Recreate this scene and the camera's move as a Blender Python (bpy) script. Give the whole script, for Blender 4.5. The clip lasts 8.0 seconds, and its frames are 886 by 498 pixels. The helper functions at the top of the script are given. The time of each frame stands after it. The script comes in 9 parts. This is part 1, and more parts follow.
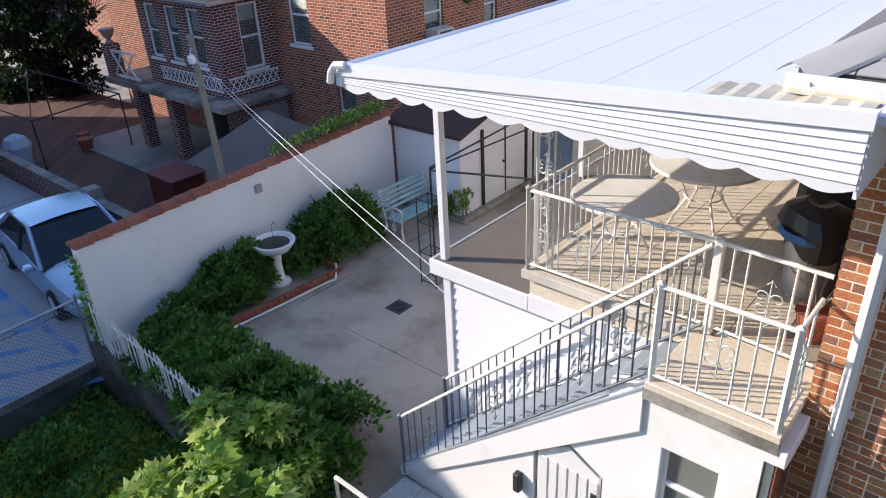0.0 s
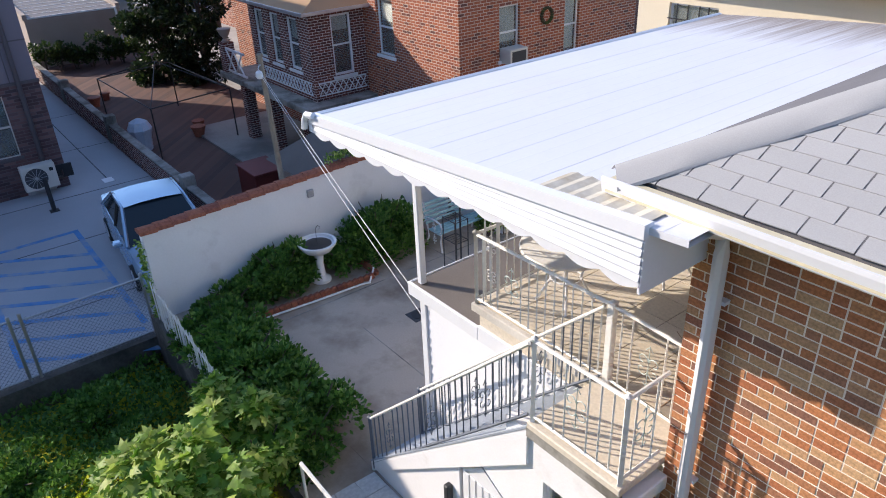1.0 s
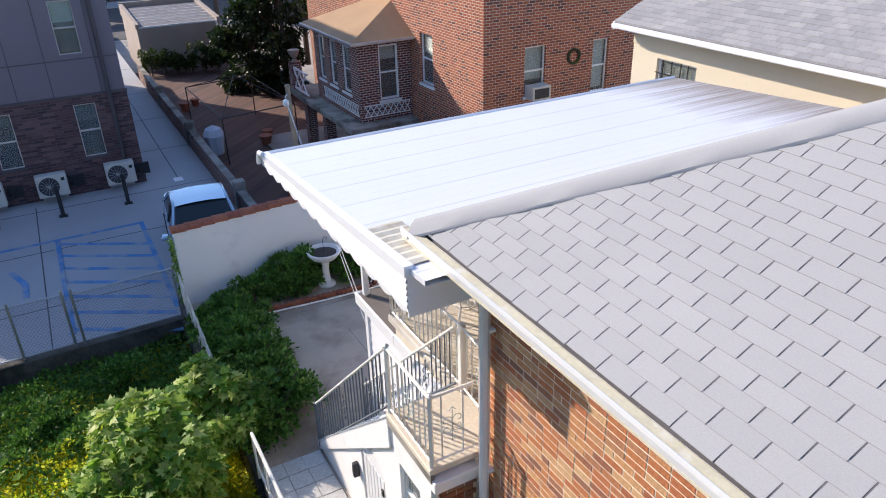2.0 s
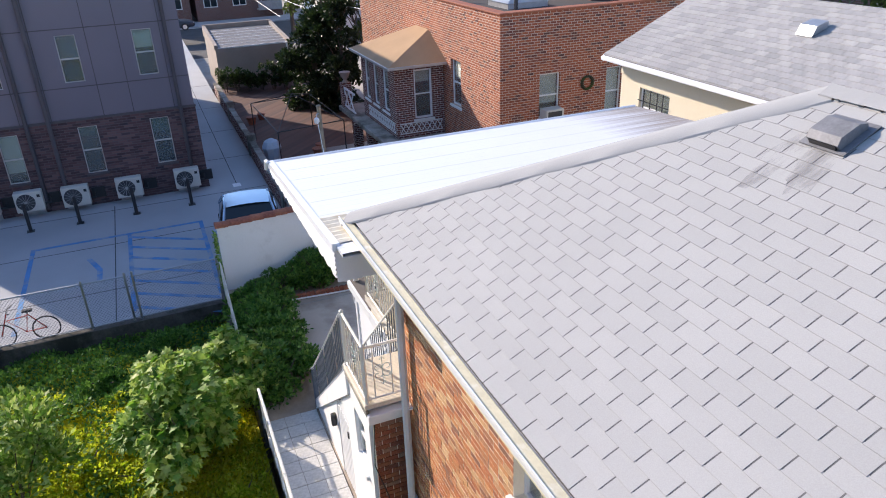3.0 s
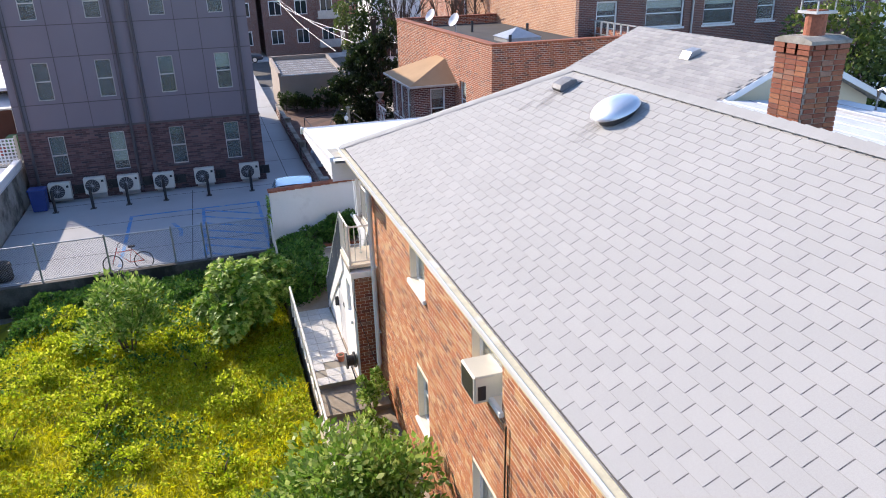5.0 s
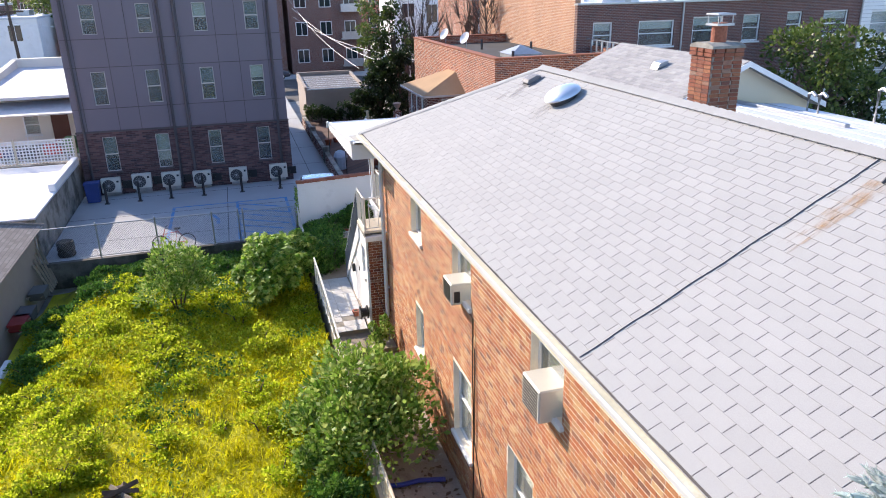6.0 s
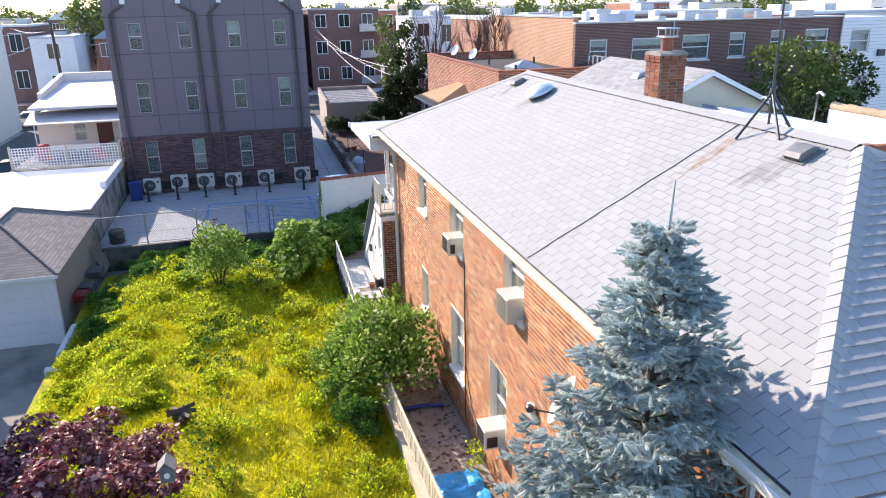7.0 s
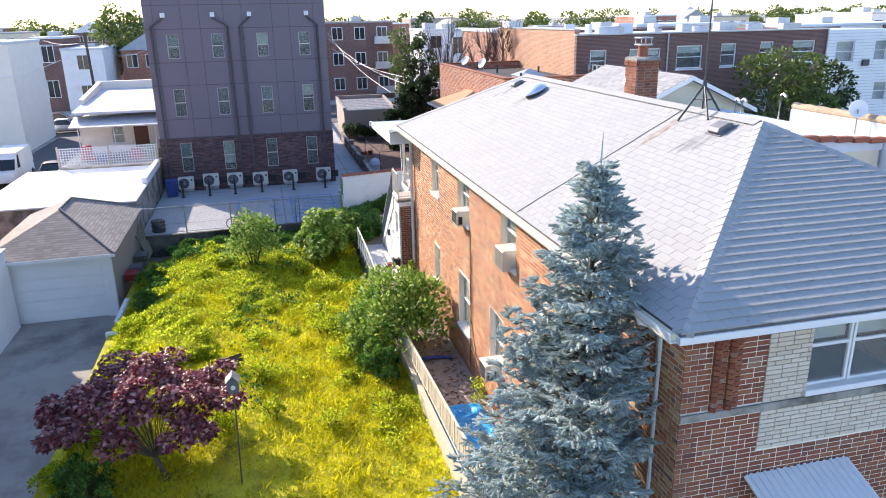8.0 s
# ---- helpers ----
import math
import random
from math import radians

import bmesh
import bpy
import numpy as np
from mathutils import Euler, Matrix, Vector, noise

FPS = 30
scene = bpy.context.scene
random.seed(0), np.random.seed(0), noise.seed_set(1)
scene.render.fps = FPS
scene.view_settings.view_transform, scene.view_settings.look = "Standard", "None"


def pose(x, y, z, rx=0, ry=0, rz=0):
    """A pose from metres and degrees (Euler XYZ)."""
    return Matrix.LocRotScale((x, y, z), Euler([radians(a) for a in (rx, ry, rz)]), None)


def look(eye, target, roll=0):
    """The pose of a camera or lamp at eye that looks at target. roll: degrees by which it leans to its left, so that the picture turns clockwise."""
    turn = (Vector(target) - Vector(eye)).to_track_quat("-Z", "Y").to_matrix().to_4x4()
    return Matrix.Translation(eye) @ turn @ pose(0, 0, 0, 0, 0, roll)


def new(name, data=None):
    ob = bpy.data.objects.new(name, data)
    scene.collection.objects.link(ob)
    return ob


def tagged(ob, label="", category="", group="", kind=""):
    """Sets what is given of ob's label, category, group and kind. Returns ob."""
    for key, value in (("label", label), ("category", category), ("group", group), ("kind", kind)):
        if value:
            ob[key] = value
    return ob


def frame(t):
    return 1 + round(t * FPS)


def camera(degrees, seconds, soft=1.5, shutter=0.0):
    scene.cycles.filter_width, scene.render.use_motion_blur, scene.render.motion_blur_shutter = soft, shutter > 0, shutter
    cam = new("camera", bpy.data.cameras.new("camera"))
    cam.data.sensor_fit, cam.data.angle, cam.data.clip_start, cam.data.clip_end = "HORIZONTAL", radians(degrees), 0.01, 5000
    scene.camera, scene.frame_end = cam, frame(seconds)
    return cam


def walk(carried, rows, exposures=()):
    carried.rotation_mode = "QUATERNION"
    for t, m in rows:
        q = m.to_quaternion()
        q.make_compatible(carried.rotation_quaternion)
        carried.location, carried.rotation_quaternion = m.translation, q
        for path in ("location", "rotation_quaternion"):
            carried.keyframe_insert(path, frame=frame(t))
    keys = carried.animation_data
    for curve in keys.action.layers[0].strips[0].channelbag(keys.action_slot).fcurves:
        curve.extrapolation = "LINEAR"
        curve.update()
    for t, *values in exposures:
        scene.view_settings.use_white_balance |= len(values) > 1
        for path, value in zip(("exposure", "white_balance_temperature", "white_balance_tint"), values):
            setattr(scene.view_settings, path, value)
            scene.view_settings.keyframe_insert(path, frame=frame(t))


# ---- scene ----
cam = camera(63.5, 8.0, 1.0)
PATH = [
    (0, (-0.035, -0.055, 7.349), (-1.216, 1.256, 6.408), -3.0),
    (0.5, (0.684, 0.352, 7.698), (-0.632, 1.522, 6.749), -3.1),
    (1, (1.631, 0.869, 8.075), (0.222, 1.927, 7.129), -2.5),
    (1.5, (2.778, 1.423, 8.521), (1.287, 2.377, 7.591), -1.7),
    (1.7, (3.285, 1.659, 8.702), (1.764, 2.573, 7.779), -1.5),
    (2.8, (6.153, 2.488, 9.487), (4.495, 3.182, 8.611), -2.0),
    (3, (6.725, 2.553, 9.597), (5.053, 3.227, 8.731), -2.1),
    (3.5, (8.294, 2.543, 9.719), (6.589, 3.169, 8.881), -2.0),
    (4, (9.999, 2.389, 9.77), (8.265, 2.97, 8.959), -1.8),
    (4.5, (11.733, 2.244, 9.834), (9.983, 2.812, 9.05), -1.6),
    (5.8, (16.426, 1.59, 9.851), (14.632, 2.114, 9.138), -1.2),
    (6, (17.167, 1.462, 9.833), (15.366, 1.975, 9.133), -1.1),
    (6.4, (18.597, 1.245, 9.827), (16.781, 1.737, 9.148), -1.1),
    (6.5, (18.963, 1.169, 9.848), (17.146, 1.66, 9.172), -1.1),
    (7, (20.706, 0.816, 9.815), (18.875, 1.294, 9.165), -1.1),
    (7.5, (22.376, 0.403, 9.811), (20.536, 0.865, 9.178), -1.0),
    (8, (23.932, 0.006, 9.812), (22.084, 0.457, 9.195), -1.1),
]
walk(cam, [(t, look(eye, target, roll)) for t, eye, target, roll in PATH], [(0.0, 0.36, 6400, 15), (1.5, 0.40, 6480, 15), (3.5, 0.54, 6600, 15), (4.5, 0.61, 6620, 15), (6.5, 0.79, 6620, 15), (8.0, 0.94, 6620, 15)])

# ---- light ----
SUN_DIR = Vector((0.7605, 0.4632, -0.4571)).normalized()
sun = new("sun", bpy.data.lights.new("sun", "SUN"))
sun.data.energy, sun.data.angle, sun.data.color = 4.8, radians(0.6), (1.0, 0.885, 0.735)
sun.rotation_euler = SUN_DIR.to_track_quat("-Z", "Y").to_euler()
world = bpy.data.worlds.new("world")
scene.world = world
world.use_nodes = True
wn = world.node_tree
sky = wn.nodes.new("ShaderNodeTexSky")
sky.sky_type, sky.sun_disc = "NISHITA", False
sky.sun_elevation = math.asin(-SUN_DIR.z)
sky.sun_rotation = math.atan2(-SUN_DIR.x, -SUN_DIR.y)
sky.air_density, sky.dust_density, sky.ozone_density = 1.0, 0.5, 4.0
wn.links.new(sky.outputs[0], wn.nodes["Background"].inputs[0])
wn.nodes["Background"].inputs[1].default_value = 0.205


# ---- mesh building ----
class Build:
    """Collects vertices and faces of one mesh."""

    def __init__(self):
        self.v, self.f = [], []

    def poly(self, pts):
        n = len(self.v)
        self.v += [tuple(p) for p in pts]
        self.f.append(tuple(range(n, n + len(pts))))
        return self

    def raw(self, verts, faces):
        n = len(self.v)
        self.v += [tuple(p) for p in verts]
        self.f += [tuple(i + n for i in f) for f in faces]
        return self

    def box(self, x0, x1, y0, y1, z0, z1, bev=0.0):
        if bev <= 0:
            return self.raw([(x, y, z) for z in (z0, z1) for y in (y0, y1) for x in (x0, x1)],
                            [(0, 2, 3, 1), (4, 5, 7, 6), (0, 1, 5, 4), (2, 6, 7, 3), (0, 4, 6, 2), (1, 3, 7, 5)])
        b = min(bev, (x1 - x0) / 2.2, (y1 - y0) / 2.2, (z1 - z0) / 2.2)
        c, h = ((x0 + x1) / 2, (y0 + y1) / 2, (z0 + z1) / 2), ((x1 - x0) / 2, (y1 - y0) / 2, (z1 - z0) / 2)
        at, verts = {}, []
        for sx in (-1, 1):
            for sy in (-1, 1):
                for sz in (-1, 1):
                    for a in range(3):
                        p = [c[k] + s * (h[k] - (0 if k == a else b)) for k, s in enumerate((sx, sy, sz))]
                        at[sx, sy, sz, a] = len(verts)
                        verts.append(p)
        faces = []
        for a in range(3):
            o = [k for k in range(3) if k != a]
            for s in (-1, 1):
                ring = []
                for p, q in ((-1, -1), (1, -1), (1, 1), (-1, 1)):
                    k = [0, 0, 0]
                    k[a], k[o[0]], k[o[1]] = s, p, q
                    ring.append(at[(*k, a)])
                faces.append(tuple(ring))
            for p in (-1, 1):
                for q in (-1, 1):
                    ring = []
                    for s, w in ((-1, o[0]), (1, o[0]), (1, o[1]), (-1, o[1])):
                        k = [0, 0, 0]
                        k[a], k[o[0]], k[o[1]] = s, p, q
                        ring.append(at[(*k, w)])
                    faces.append(tuple(ring))
        for sx in (-1, 1):
            for sy in (-1, 1):
                for sz in (-1, 1):
                    faces.append(tuple(at[sx, sy, sz, a] for a in range(3)))
        return self.raw(verts, faces)

    def tube(self, pts, r, n=6, r1=None, caps=True):
        pts = [Vector(p) for p in pts]
        r1 = r if r1 is None else r1
        rings, m = [], len(pts)
        up = Vector((0, 0, 1))
        for i, p in enumerate(pts):
            d = (pts[min(i + 1, m - 1)] - pts[max(i - 1, 0)]).normalized()
            side = d.cross(up)
            if side.length < 0.05:
                side = d.cross(Vector((1, 0, 0)))
            side.normalize()
            top = side.cross(d)
            rad = r + (r1 - r) * i / max(m - 1, 1)
            rings.append([p + rad * (math.cos(a) * side + math.sin(a) * top) for a in (2 * math.pi * k / n for k in range(n))])
        base = len(self.v)
        for ring in rings:
            self.v += [tuple(q) for q in ring]
        for i in range(m - 1):
            for k in range(n):
                self.f.append((base + i * n + k, base + i * n + (k + 1) % n, base + (i + 1) * n + (k + 1) % n, base + (i + 1) * n + k))
        if caps:
            self.f.append(tuple(base + k for k in range(n))[::-1])
            self.f.append(tuple(base + (m - 1) * n + k for k in range(n)))
        return self

    def bar(self, a, b, w, h=None):
        """A square bar between two points."""
        return self.tube([a, b], w * 0.7071, 4) if h is None else self.tube([a, b], max(w, h) * 0.6, 4)

    def lathe(self, c, prof, n=20, axis="z"):
        base = len(self.v)
        for r, z in prof:
            for k in range(n):
                a = 2 * math.pi * k / n
                p = (r * math.cos(a), r * math.sin(a), z)
                p = p if axis == "z" else ((p[0], p[2], p[1]) if axis == "y" else (p[2], p[0], p[1]))
                self.v.append((c[0] + p[0], c[1] + p[1], c[2] + p[2]))
        for i in range(len(prof) - 1):
            for k in range(n):
                self.f.append((base + i * n + k, base + i * n + (k + 1) % n, base + (i + 1) * n + (k + 1) % n, base + (i + 1) * n + k))
        if prof[0][0] > 0.001:
            self.f.append(tuple(base + k for k in range(n))[::-1])
        if prof[-1][0] > 0.001:
            self.f.append(tuple(base + (len(prof) - 1) * n + k for k in range(n)))
        return self

    def prism(self, poly, axis, a, b):
        """A flat outline pushed along an axis from a to b. poly: pairs in the two other axes, in x, y, z order."""
        n, m = len(self.v), len(poly)
        for w in (a, b):
            for p, q in poly:
                self.v.append((w, p, q) if axis == "x" else (p, w, q) if axis == "y" else (p, q, w))
        self.f.append(tuple(range(n, n + m))[::-1])
        self.f.append(tuple(range(n + m, n + 2 * m)))
        for k in range(m):
            self.f.append((n + k, n + (k + 1) % m, n + m + (k + 1) % m, n + m + k))
        return self

    def mesh(self, name, smooth=False, fix=True):
        me = bpy.data.meshes.new(name)
        me.from_pydata(self.v, [], self.f)
        me.validate()
        if fix and len(self.f) < 4000:
            bm = bmesh.new()
            bm.from_mesh(me)
            bmesh.ops.recalc_face_normals(bm, faces=bm.faces)
            bm.to_mesh(me)
            bm.free()
        if smooth:
            me.polygons.foreach_set("use_smooth", [True] * len(me.polygons))
            me.set_sharp_from_angle(angle=radians(40))
        return me


def thing(name, at, label, category, group="", kind=""):
    ob = new(name)
    ob.empty_display_size = 0.2
    ob.location = at
    return tagged(ob, label, category, group, kind)


def under(ob, parent):
    bpy.context.view_layer.update()
    ob.parent = parent
    m = Matrix.Translation(parent.location) if parent.parent is None else parent_world(parent)
    ob.matrix_parent_inverse = m.inverted()
    return ob


def parent_world(ob):
    m = Matrix.LocRotScale(ob.location, ob.rotation_euler, ob.scale)
    return m if ob.parent is None else parent_world(ob.parent) @ ob.matrix_parent_inverse @ m


def part(name, b, material, parent, label="", smooth=False):
    ob = new(name, b.mesh(name, smooth))
    ob.data.materials.append(material)
    ob.parent = parent
    ob.matrix_parent_inverse = parent_world(parent).inverted()
    return tagged(ob, label)


def solo(name, b, material, label, category, group="", kind="", smooth=False, fix=True):
    ob = new(name, b.mesh(name, smooth, fix))
    ob.data.materials.append(material)
    return tagged(ob, label, category, group, kind)


def setting(name, b, material, label="", category=""):
    return solo(name, b, material, label, category, kind="structure")


# ---- materials ----
def links(m):
    m.use_nodes = True
    t = m.node_tree
    return t, t.nodes, t.nodes["Principled BSDF"]


def noise_node(t, vec, scale, detail=4.0, rough=0.55):
    n = t.nodes.new("ShaderNodeTexNoise")
    n.inputs["Scale"].default_value, n.inputs["Detail"].default_value, n.inputs["Roughness"].default_value = scale, detail, rough
    t.links.new(vec, n.inputs["Vector"])
    return n.outputs["Fac"]


def ramp_node(t, fac, stops, mode="LINEAR"):
    r = t.nodes.new("ShaderNodeValToRGB")
    r.color_ramp.interpolation = mode
    e = r.color_ramp.elements
    while len(e) < len(stops):
        e.new(0.5)
    for k, (p, c) in zip(e, stops):
        k.position, k.color = p, (*c, 1)
    t.links.new(fac, r.inputs[0])
    return r.outputs[0]


def mix_node(t, fac, a, b, mode="MIX"):
    n = t.nodes.new("ShaderNodeMix")
    n.data_type, n.blend_type = "RGBA", mode
    for socket, v in ((n.inputs[0], fac), (n.inputs[6], a), (n.inputs[7], b)):
        if isinstance(v, bpy.types.NodeSocket):
            t.links.new(v, socket)
        elif isinstance(v, (int, float)):
            socket.default_value = v
        else:
            socket.default_value = (*v, 1)
    return n.outputs[2]


def bump_node(t, height, strength, distance=0.01, p=None):
    n = t.nodes.new("ShaderNodeBump")
    n.inputs["Strength"].default_value, n.inputs["Distance"].default_value = strength, distance
    t.links.new(height, n.inputs["Height"])
    t.links.new(n.outputs[0], p.inputs["Normal"])


def coords(t):
    return t.nodes.new("ShaderNodeTexCoord").outputs["Object"]


def mat(name, col, rough=0.8, var=0.25, scale=1.2, fine=30.0, bump=0.25, metal=0.0, stain=None, stain_at=0.6):
    """A plain surface: its colour, darker and lighter in broad patches and in fine grain, with an optional stain colour."""
    m = bpy.data.materials.new(name)
    t, n, p = links(m)
    c = coords(t)
    broad, grain = noise_node(t, c, scale, 6), noise_node(t, c, fine, 3)
    low, high = tuple(v * (1 - var) for v in col), tuple(min(1, v * (1 + var * 0.5)) for v in col)
    base = ramp_node(t, broad, [(0.3, low), (0.7, high)])
    base = mix_node(t, 0.35, base, ramp_node(t, grain, [(0.3, low), (0.7, high)]))
    if stain:
        base = mix_node(t, ramp_node(t, noise_node(t, c, scale * 0.7, 8, 0.65), [(stain_at - 0.06, (0, 0, 0)), (stain_at + 0.1, (1, 1, 1))]), base, stain)
    t.links.new(base, p.inputs["Base Color"])
    p.inputs["Roughness"].default_value, p.inputs["Metallic"].default_value = rough, metal
    if bump:
        bump_node(t, grain, bump, 0.006, p)
    return m


def random_mat(name, stops, rough=0.85, fine=60.0, bump=0.3, mode="LINEAR", grain=0.25):
    """Pieces of many tints: each island and each object takes its own colour along the stops."""
    m = bpy.data.materials.new(name)
    t, n, p = links(m)
    c = coords(t)
    add = t.nodes.new("ShaderNodeMath")
    add.operation = "ADD"
    t.links.new(t.nodes.new("ShaderNodeNewGeometry").outputs["Random Per Island"], add.inputs[0])
    t.links.new(t.nodes.new("ShaderNodeObjectInfo").outputs["Random"], add.inputs[1])
    fr = t.nodes.new("ShaderNodeMath")
    fr.operation = "FRACT"
    t.links.new(add.outputs[0], fr.inputs[0])
    base = ramp_node(t, fr.outputs[0], stops, mode)
    g = noise_node(t, c, fine, 4)
    dark = mix_node(t, 1.0, base, ramp_node(t, g, [(0.25, (1 - grain * 2,) * 3), (0.7, (1.0,) * 3)]), "MULTIPLY")
    dark = mix_node(t, 1.0, dark, ramp_node(t, noise_node(t, c, 0.7, 5), [(0.3, (1 - grain,) * 3), (0.7, (1.0,) * 3)]), "MULTIPLY")
    t.links.new(dark, p.inputs["Base Color"])
    p.inputs["Roughness"].default_value = rough
    if bump:
        bump_node(t, g, bump, 0.005, p)
    return m


def leaf_mat(name, stops, through_light=0.35, rough=0.45):
    m = random_mat(name, stops, rough, 8.0, 0.0)
    t, p = m.node_tree, m.node_tree.nodes["Principled BSDF"]
    colour = p.inputs["Base Color"].links[0].from_socket
    tr = t.nodes.new("ShaderNodeBsdfTranslucent")
    t.links.new(colour, tr.inputs[0])
    mx = t.nodes.new("ShaderNodeMixShader")
    mx.inputs[0].default_value = through_light
    t.links.new(p.outputs[0], mx.inputs[1])
    t.links.new(tr.outputs[0], mx.inputs[2])
    t.links.new(mx.outputs[0], t.nodes["Material Output"].inputs[0])
    return m


def brick_mat(name, stops, mortar, w=0.215, h=0.078, joint=0.008):
    """Brickwork too far off for its bricks to be built: laid along walls that run by x or y."""
    m = bpy.data.materials.new(name)
    t, n, p = links(m)
    s = t.nodes.new("ShaderNodeSeparateXYZ")
    t.links.new(coords(t), s.inputs[0])
    add = t.nodes.new("ShaderNodeMath")
    add.operation = "ADD"
    t.links.new(s.outputs[0], add.inputs[0]), t.links.new(s.outputs[1], add.inputs[1])
    cb = t.nodes.new("ShaderNodeCombineXYZ")
    t.links.new(add.outputs[0], cb.inputs[0]), t.links.new(s.outputs[2], cb.inputs[1])
    b = t.nodes.new("ShaderNodeTexBrick")
    b.inputs["Scale"].default_value, b.inputs["Brick Width"].default_value, b.inputs["Row Height"].default_value = 1.0, w, h
    b.inputs["Mortar Size"].default_value, b.inputs["Mortar Smooth"].default_value, b.inputs["Bias"].default_value = joint, 0.1, 0.0
    b.inputs["Color1"].default_value, b.inputs["Color2"].default_value, b.inputs["Mortar"].default_value = (0, 0, 0, 1), (1, 1, 1, 1), (0.5, 0.5, 0.5, 1)
    t.links.new(cb.outputs[0], b.inputs["Vector"])
    tint = ramp_node(t, b.outputs["Color"], stops)
    tint = mix_node(t, 1.0, tint, ramp_node(t, noise_node(t, coords(t), 0.5, 6), [(0.3, (0.75,) * 3), (0.7, (1,) * 3)]), "MULTIPLY")
    tint = mix_node(t, b.outputs["Fac"], tint, mortar)
    t.links.new(tint, p.inputs["Base Color"])
    p.inputs["Roughness"].default_value = 0.9
    inv = t.nodes.new("ShaderNodeMath")
    inv.operation = "SUBTRACT"
    inv.inputs[0].default_value = 1.0
    t.links.new(b.outputs["Fac"], inv.inputs[1])
    bump_node(t, inv.outputs[0], 0.6, 0.01, p)
    return m


def glass_mat(name, tint=(0.02, 0.03, 0.035)):
    m = bpy.data.materials.new(name)
    t, n, p = links(m)
    p.inputs["Base Color"].default_value = (*tint, 1)
    p.inputs["Roughness"].default_value = 0.04
    p.inputs["IOR"].default_value = 1.5
    bump_node(t, noise_node(t, coords(t), 1.5, 2), 0.03, 0.02, p)
    return m


M = {}
BRICK = [(0.0, (0.68, 0.275, 0.11)), (0.25, (0.57, 0.195, 0.085)), (0.45, (0.72, 0.355, 0.16)), (0.60, (0.49, 0.17, 0.08)), (0.66, (0.32, 0.16, 0.11)), (0.72, (0.54, 0.24, 0.125)), (0.88, (0.80, 0.51, 0.27)), (1.0, (0.70, 0.32, 0.13))]
M["brick"] = random_mat("house_brick", BRICK, 0.85, 45, 0.35)
M["front_brick"] = random_mat("front_brick", [(0, (0.41, 0.125, 0.062)), (0.3, (0.31, 0.09, 0.05)), (0.55, (0.47, 0.18, 0.085)), (0.75, (0.22, 0.08, 0.055)), (0.86, (0.40, 0.125, 0.065)), (0.93, (0.42, 0.27, 0.19)), (1, (0.38, 0.12, 0.062))], 0.85, 45, 0.35)
M["mortar"] = mat("pale_mortar", (0.88, 0.79, 0.65), 0.95, 0.2, 2, 80, 0.4)
M["white_brick"] = random_mat("cream_brick", [(0, (0.74, 0.63, 0.50)), (0.5, (0.78, 0.68, 0.55)), (1, (0.68, 0.56, 0.43))], 0.8, 50, 0.3, grain=0.1)
M["grey_mortar"] = mat("grey_mortar", (0.36, 0.31, 0.26), 0.95, 0.2, 2, 80, 0.4)
M["shingle"] = random_mat("grey_shingle", [(0, (0.386, 0.384, 0.376)), (0.5, (0.40, 0.397, 0.389)), (1, (0.415, 0.411, 0.402))], 0.9, 120, 0.35, grain=0.06)
M["roof_felt"] = mat("dark_roof_felt", (0.14, 0.135, 0.14), 0.95)
M["white"] = mat("white_paint", (0.80, 0.80, 0.80), 0.5, 0.08, 1.5, 40, 0.08, stain=(0.62, 0.58, 0.5), stain_at=0.68)
M["aluminium"] = mat("white_aluminium", (0.76, 0.77, 0.79), 0.38, 0.05, 1.0, 30, 0.03)
M["canopy"] = mat("weathered_white_canopy", (0.68, 0.69, 0.72), 0.45, 0.05, 0.5, 25, 0.05, stain=(0.66, 0.63, 0.57), stain_at=0.66)
cm = M["canopy"]
ct, cp = cm.node_tree, cm.node_tree.nodes["Principled BSDF"]
cs = ct.nodes.new("ShaderNodeSeparateXYZ")
ct.links.new(coords(ct), cs.inputs[0])
cc = ct.nodes.new("ShaderNodeMapping")
cc.inputs["Scale"].default_value = (9.0, 0.25, 1.0)
ct.links.new(coords(ct), cc.inputs[0])
streak = noise_node(ct, cc.outputs[0], 1.0, 6, 0.7)
mr = ct.nodes.new("ShaderNodeMapRange")
mr.inputs["From Min"].default_value, mr.inputs["From Max"].default_value = 8.6, 11.4
ct.links.new(cs.outputs[1], mr.inputs["Value"])
mul = ct.nodes.new("ShaderNodeMath")
mul.operation = "MULTIPLY"
ct.links.new(streak, mul.inputs[0]), ct.links.new(mr.outputs[0], mul.inputs[1])
grime = ramp_node(ct, mul.outputs[0], [(0.22, (0, 0, 0)), (0.5, (1, 1, 1))])
ct.links.new(mix_node(ct, grime, cp.inputs["Base Color"].links[0].from_socket, (0.30, 0.25, 0.21)), cp.inputs["Base Color"])
M["gutter_in"] = mat("stained_gutter", (0.68, 0.61, 0.42), 0.8, 0.25, 3, 20, 0.2, stain=(0.76, 0.74, 0.68))
M["ribbed"] = mat("stained_ribbed_metal", (0.62, 0.58, 0.48), 0.6, 0.25, 3, 20, 0.2, stain=(0.45, 0.38, 0.27), stain_at=0.55)
M["dim_blind"] = mat("dim_curtain", (0.10, 0.14, 0.13), 0.8, 0.4, 3)
# Old concrete darkened: the shadow on the retaining wall is in this colour
M["shaded_wall"] = mat("shaded_concrete", (0.13, 0.12, 0.105), 0.95, 0.5, 1.5, 20, 0.8, stain=(0.035, 0.035, 0.03), stain_at=0.5)
M["wire"] = mat("weathered_wire", (0.17, 0.18, 0.20), 0.5, 0.1)
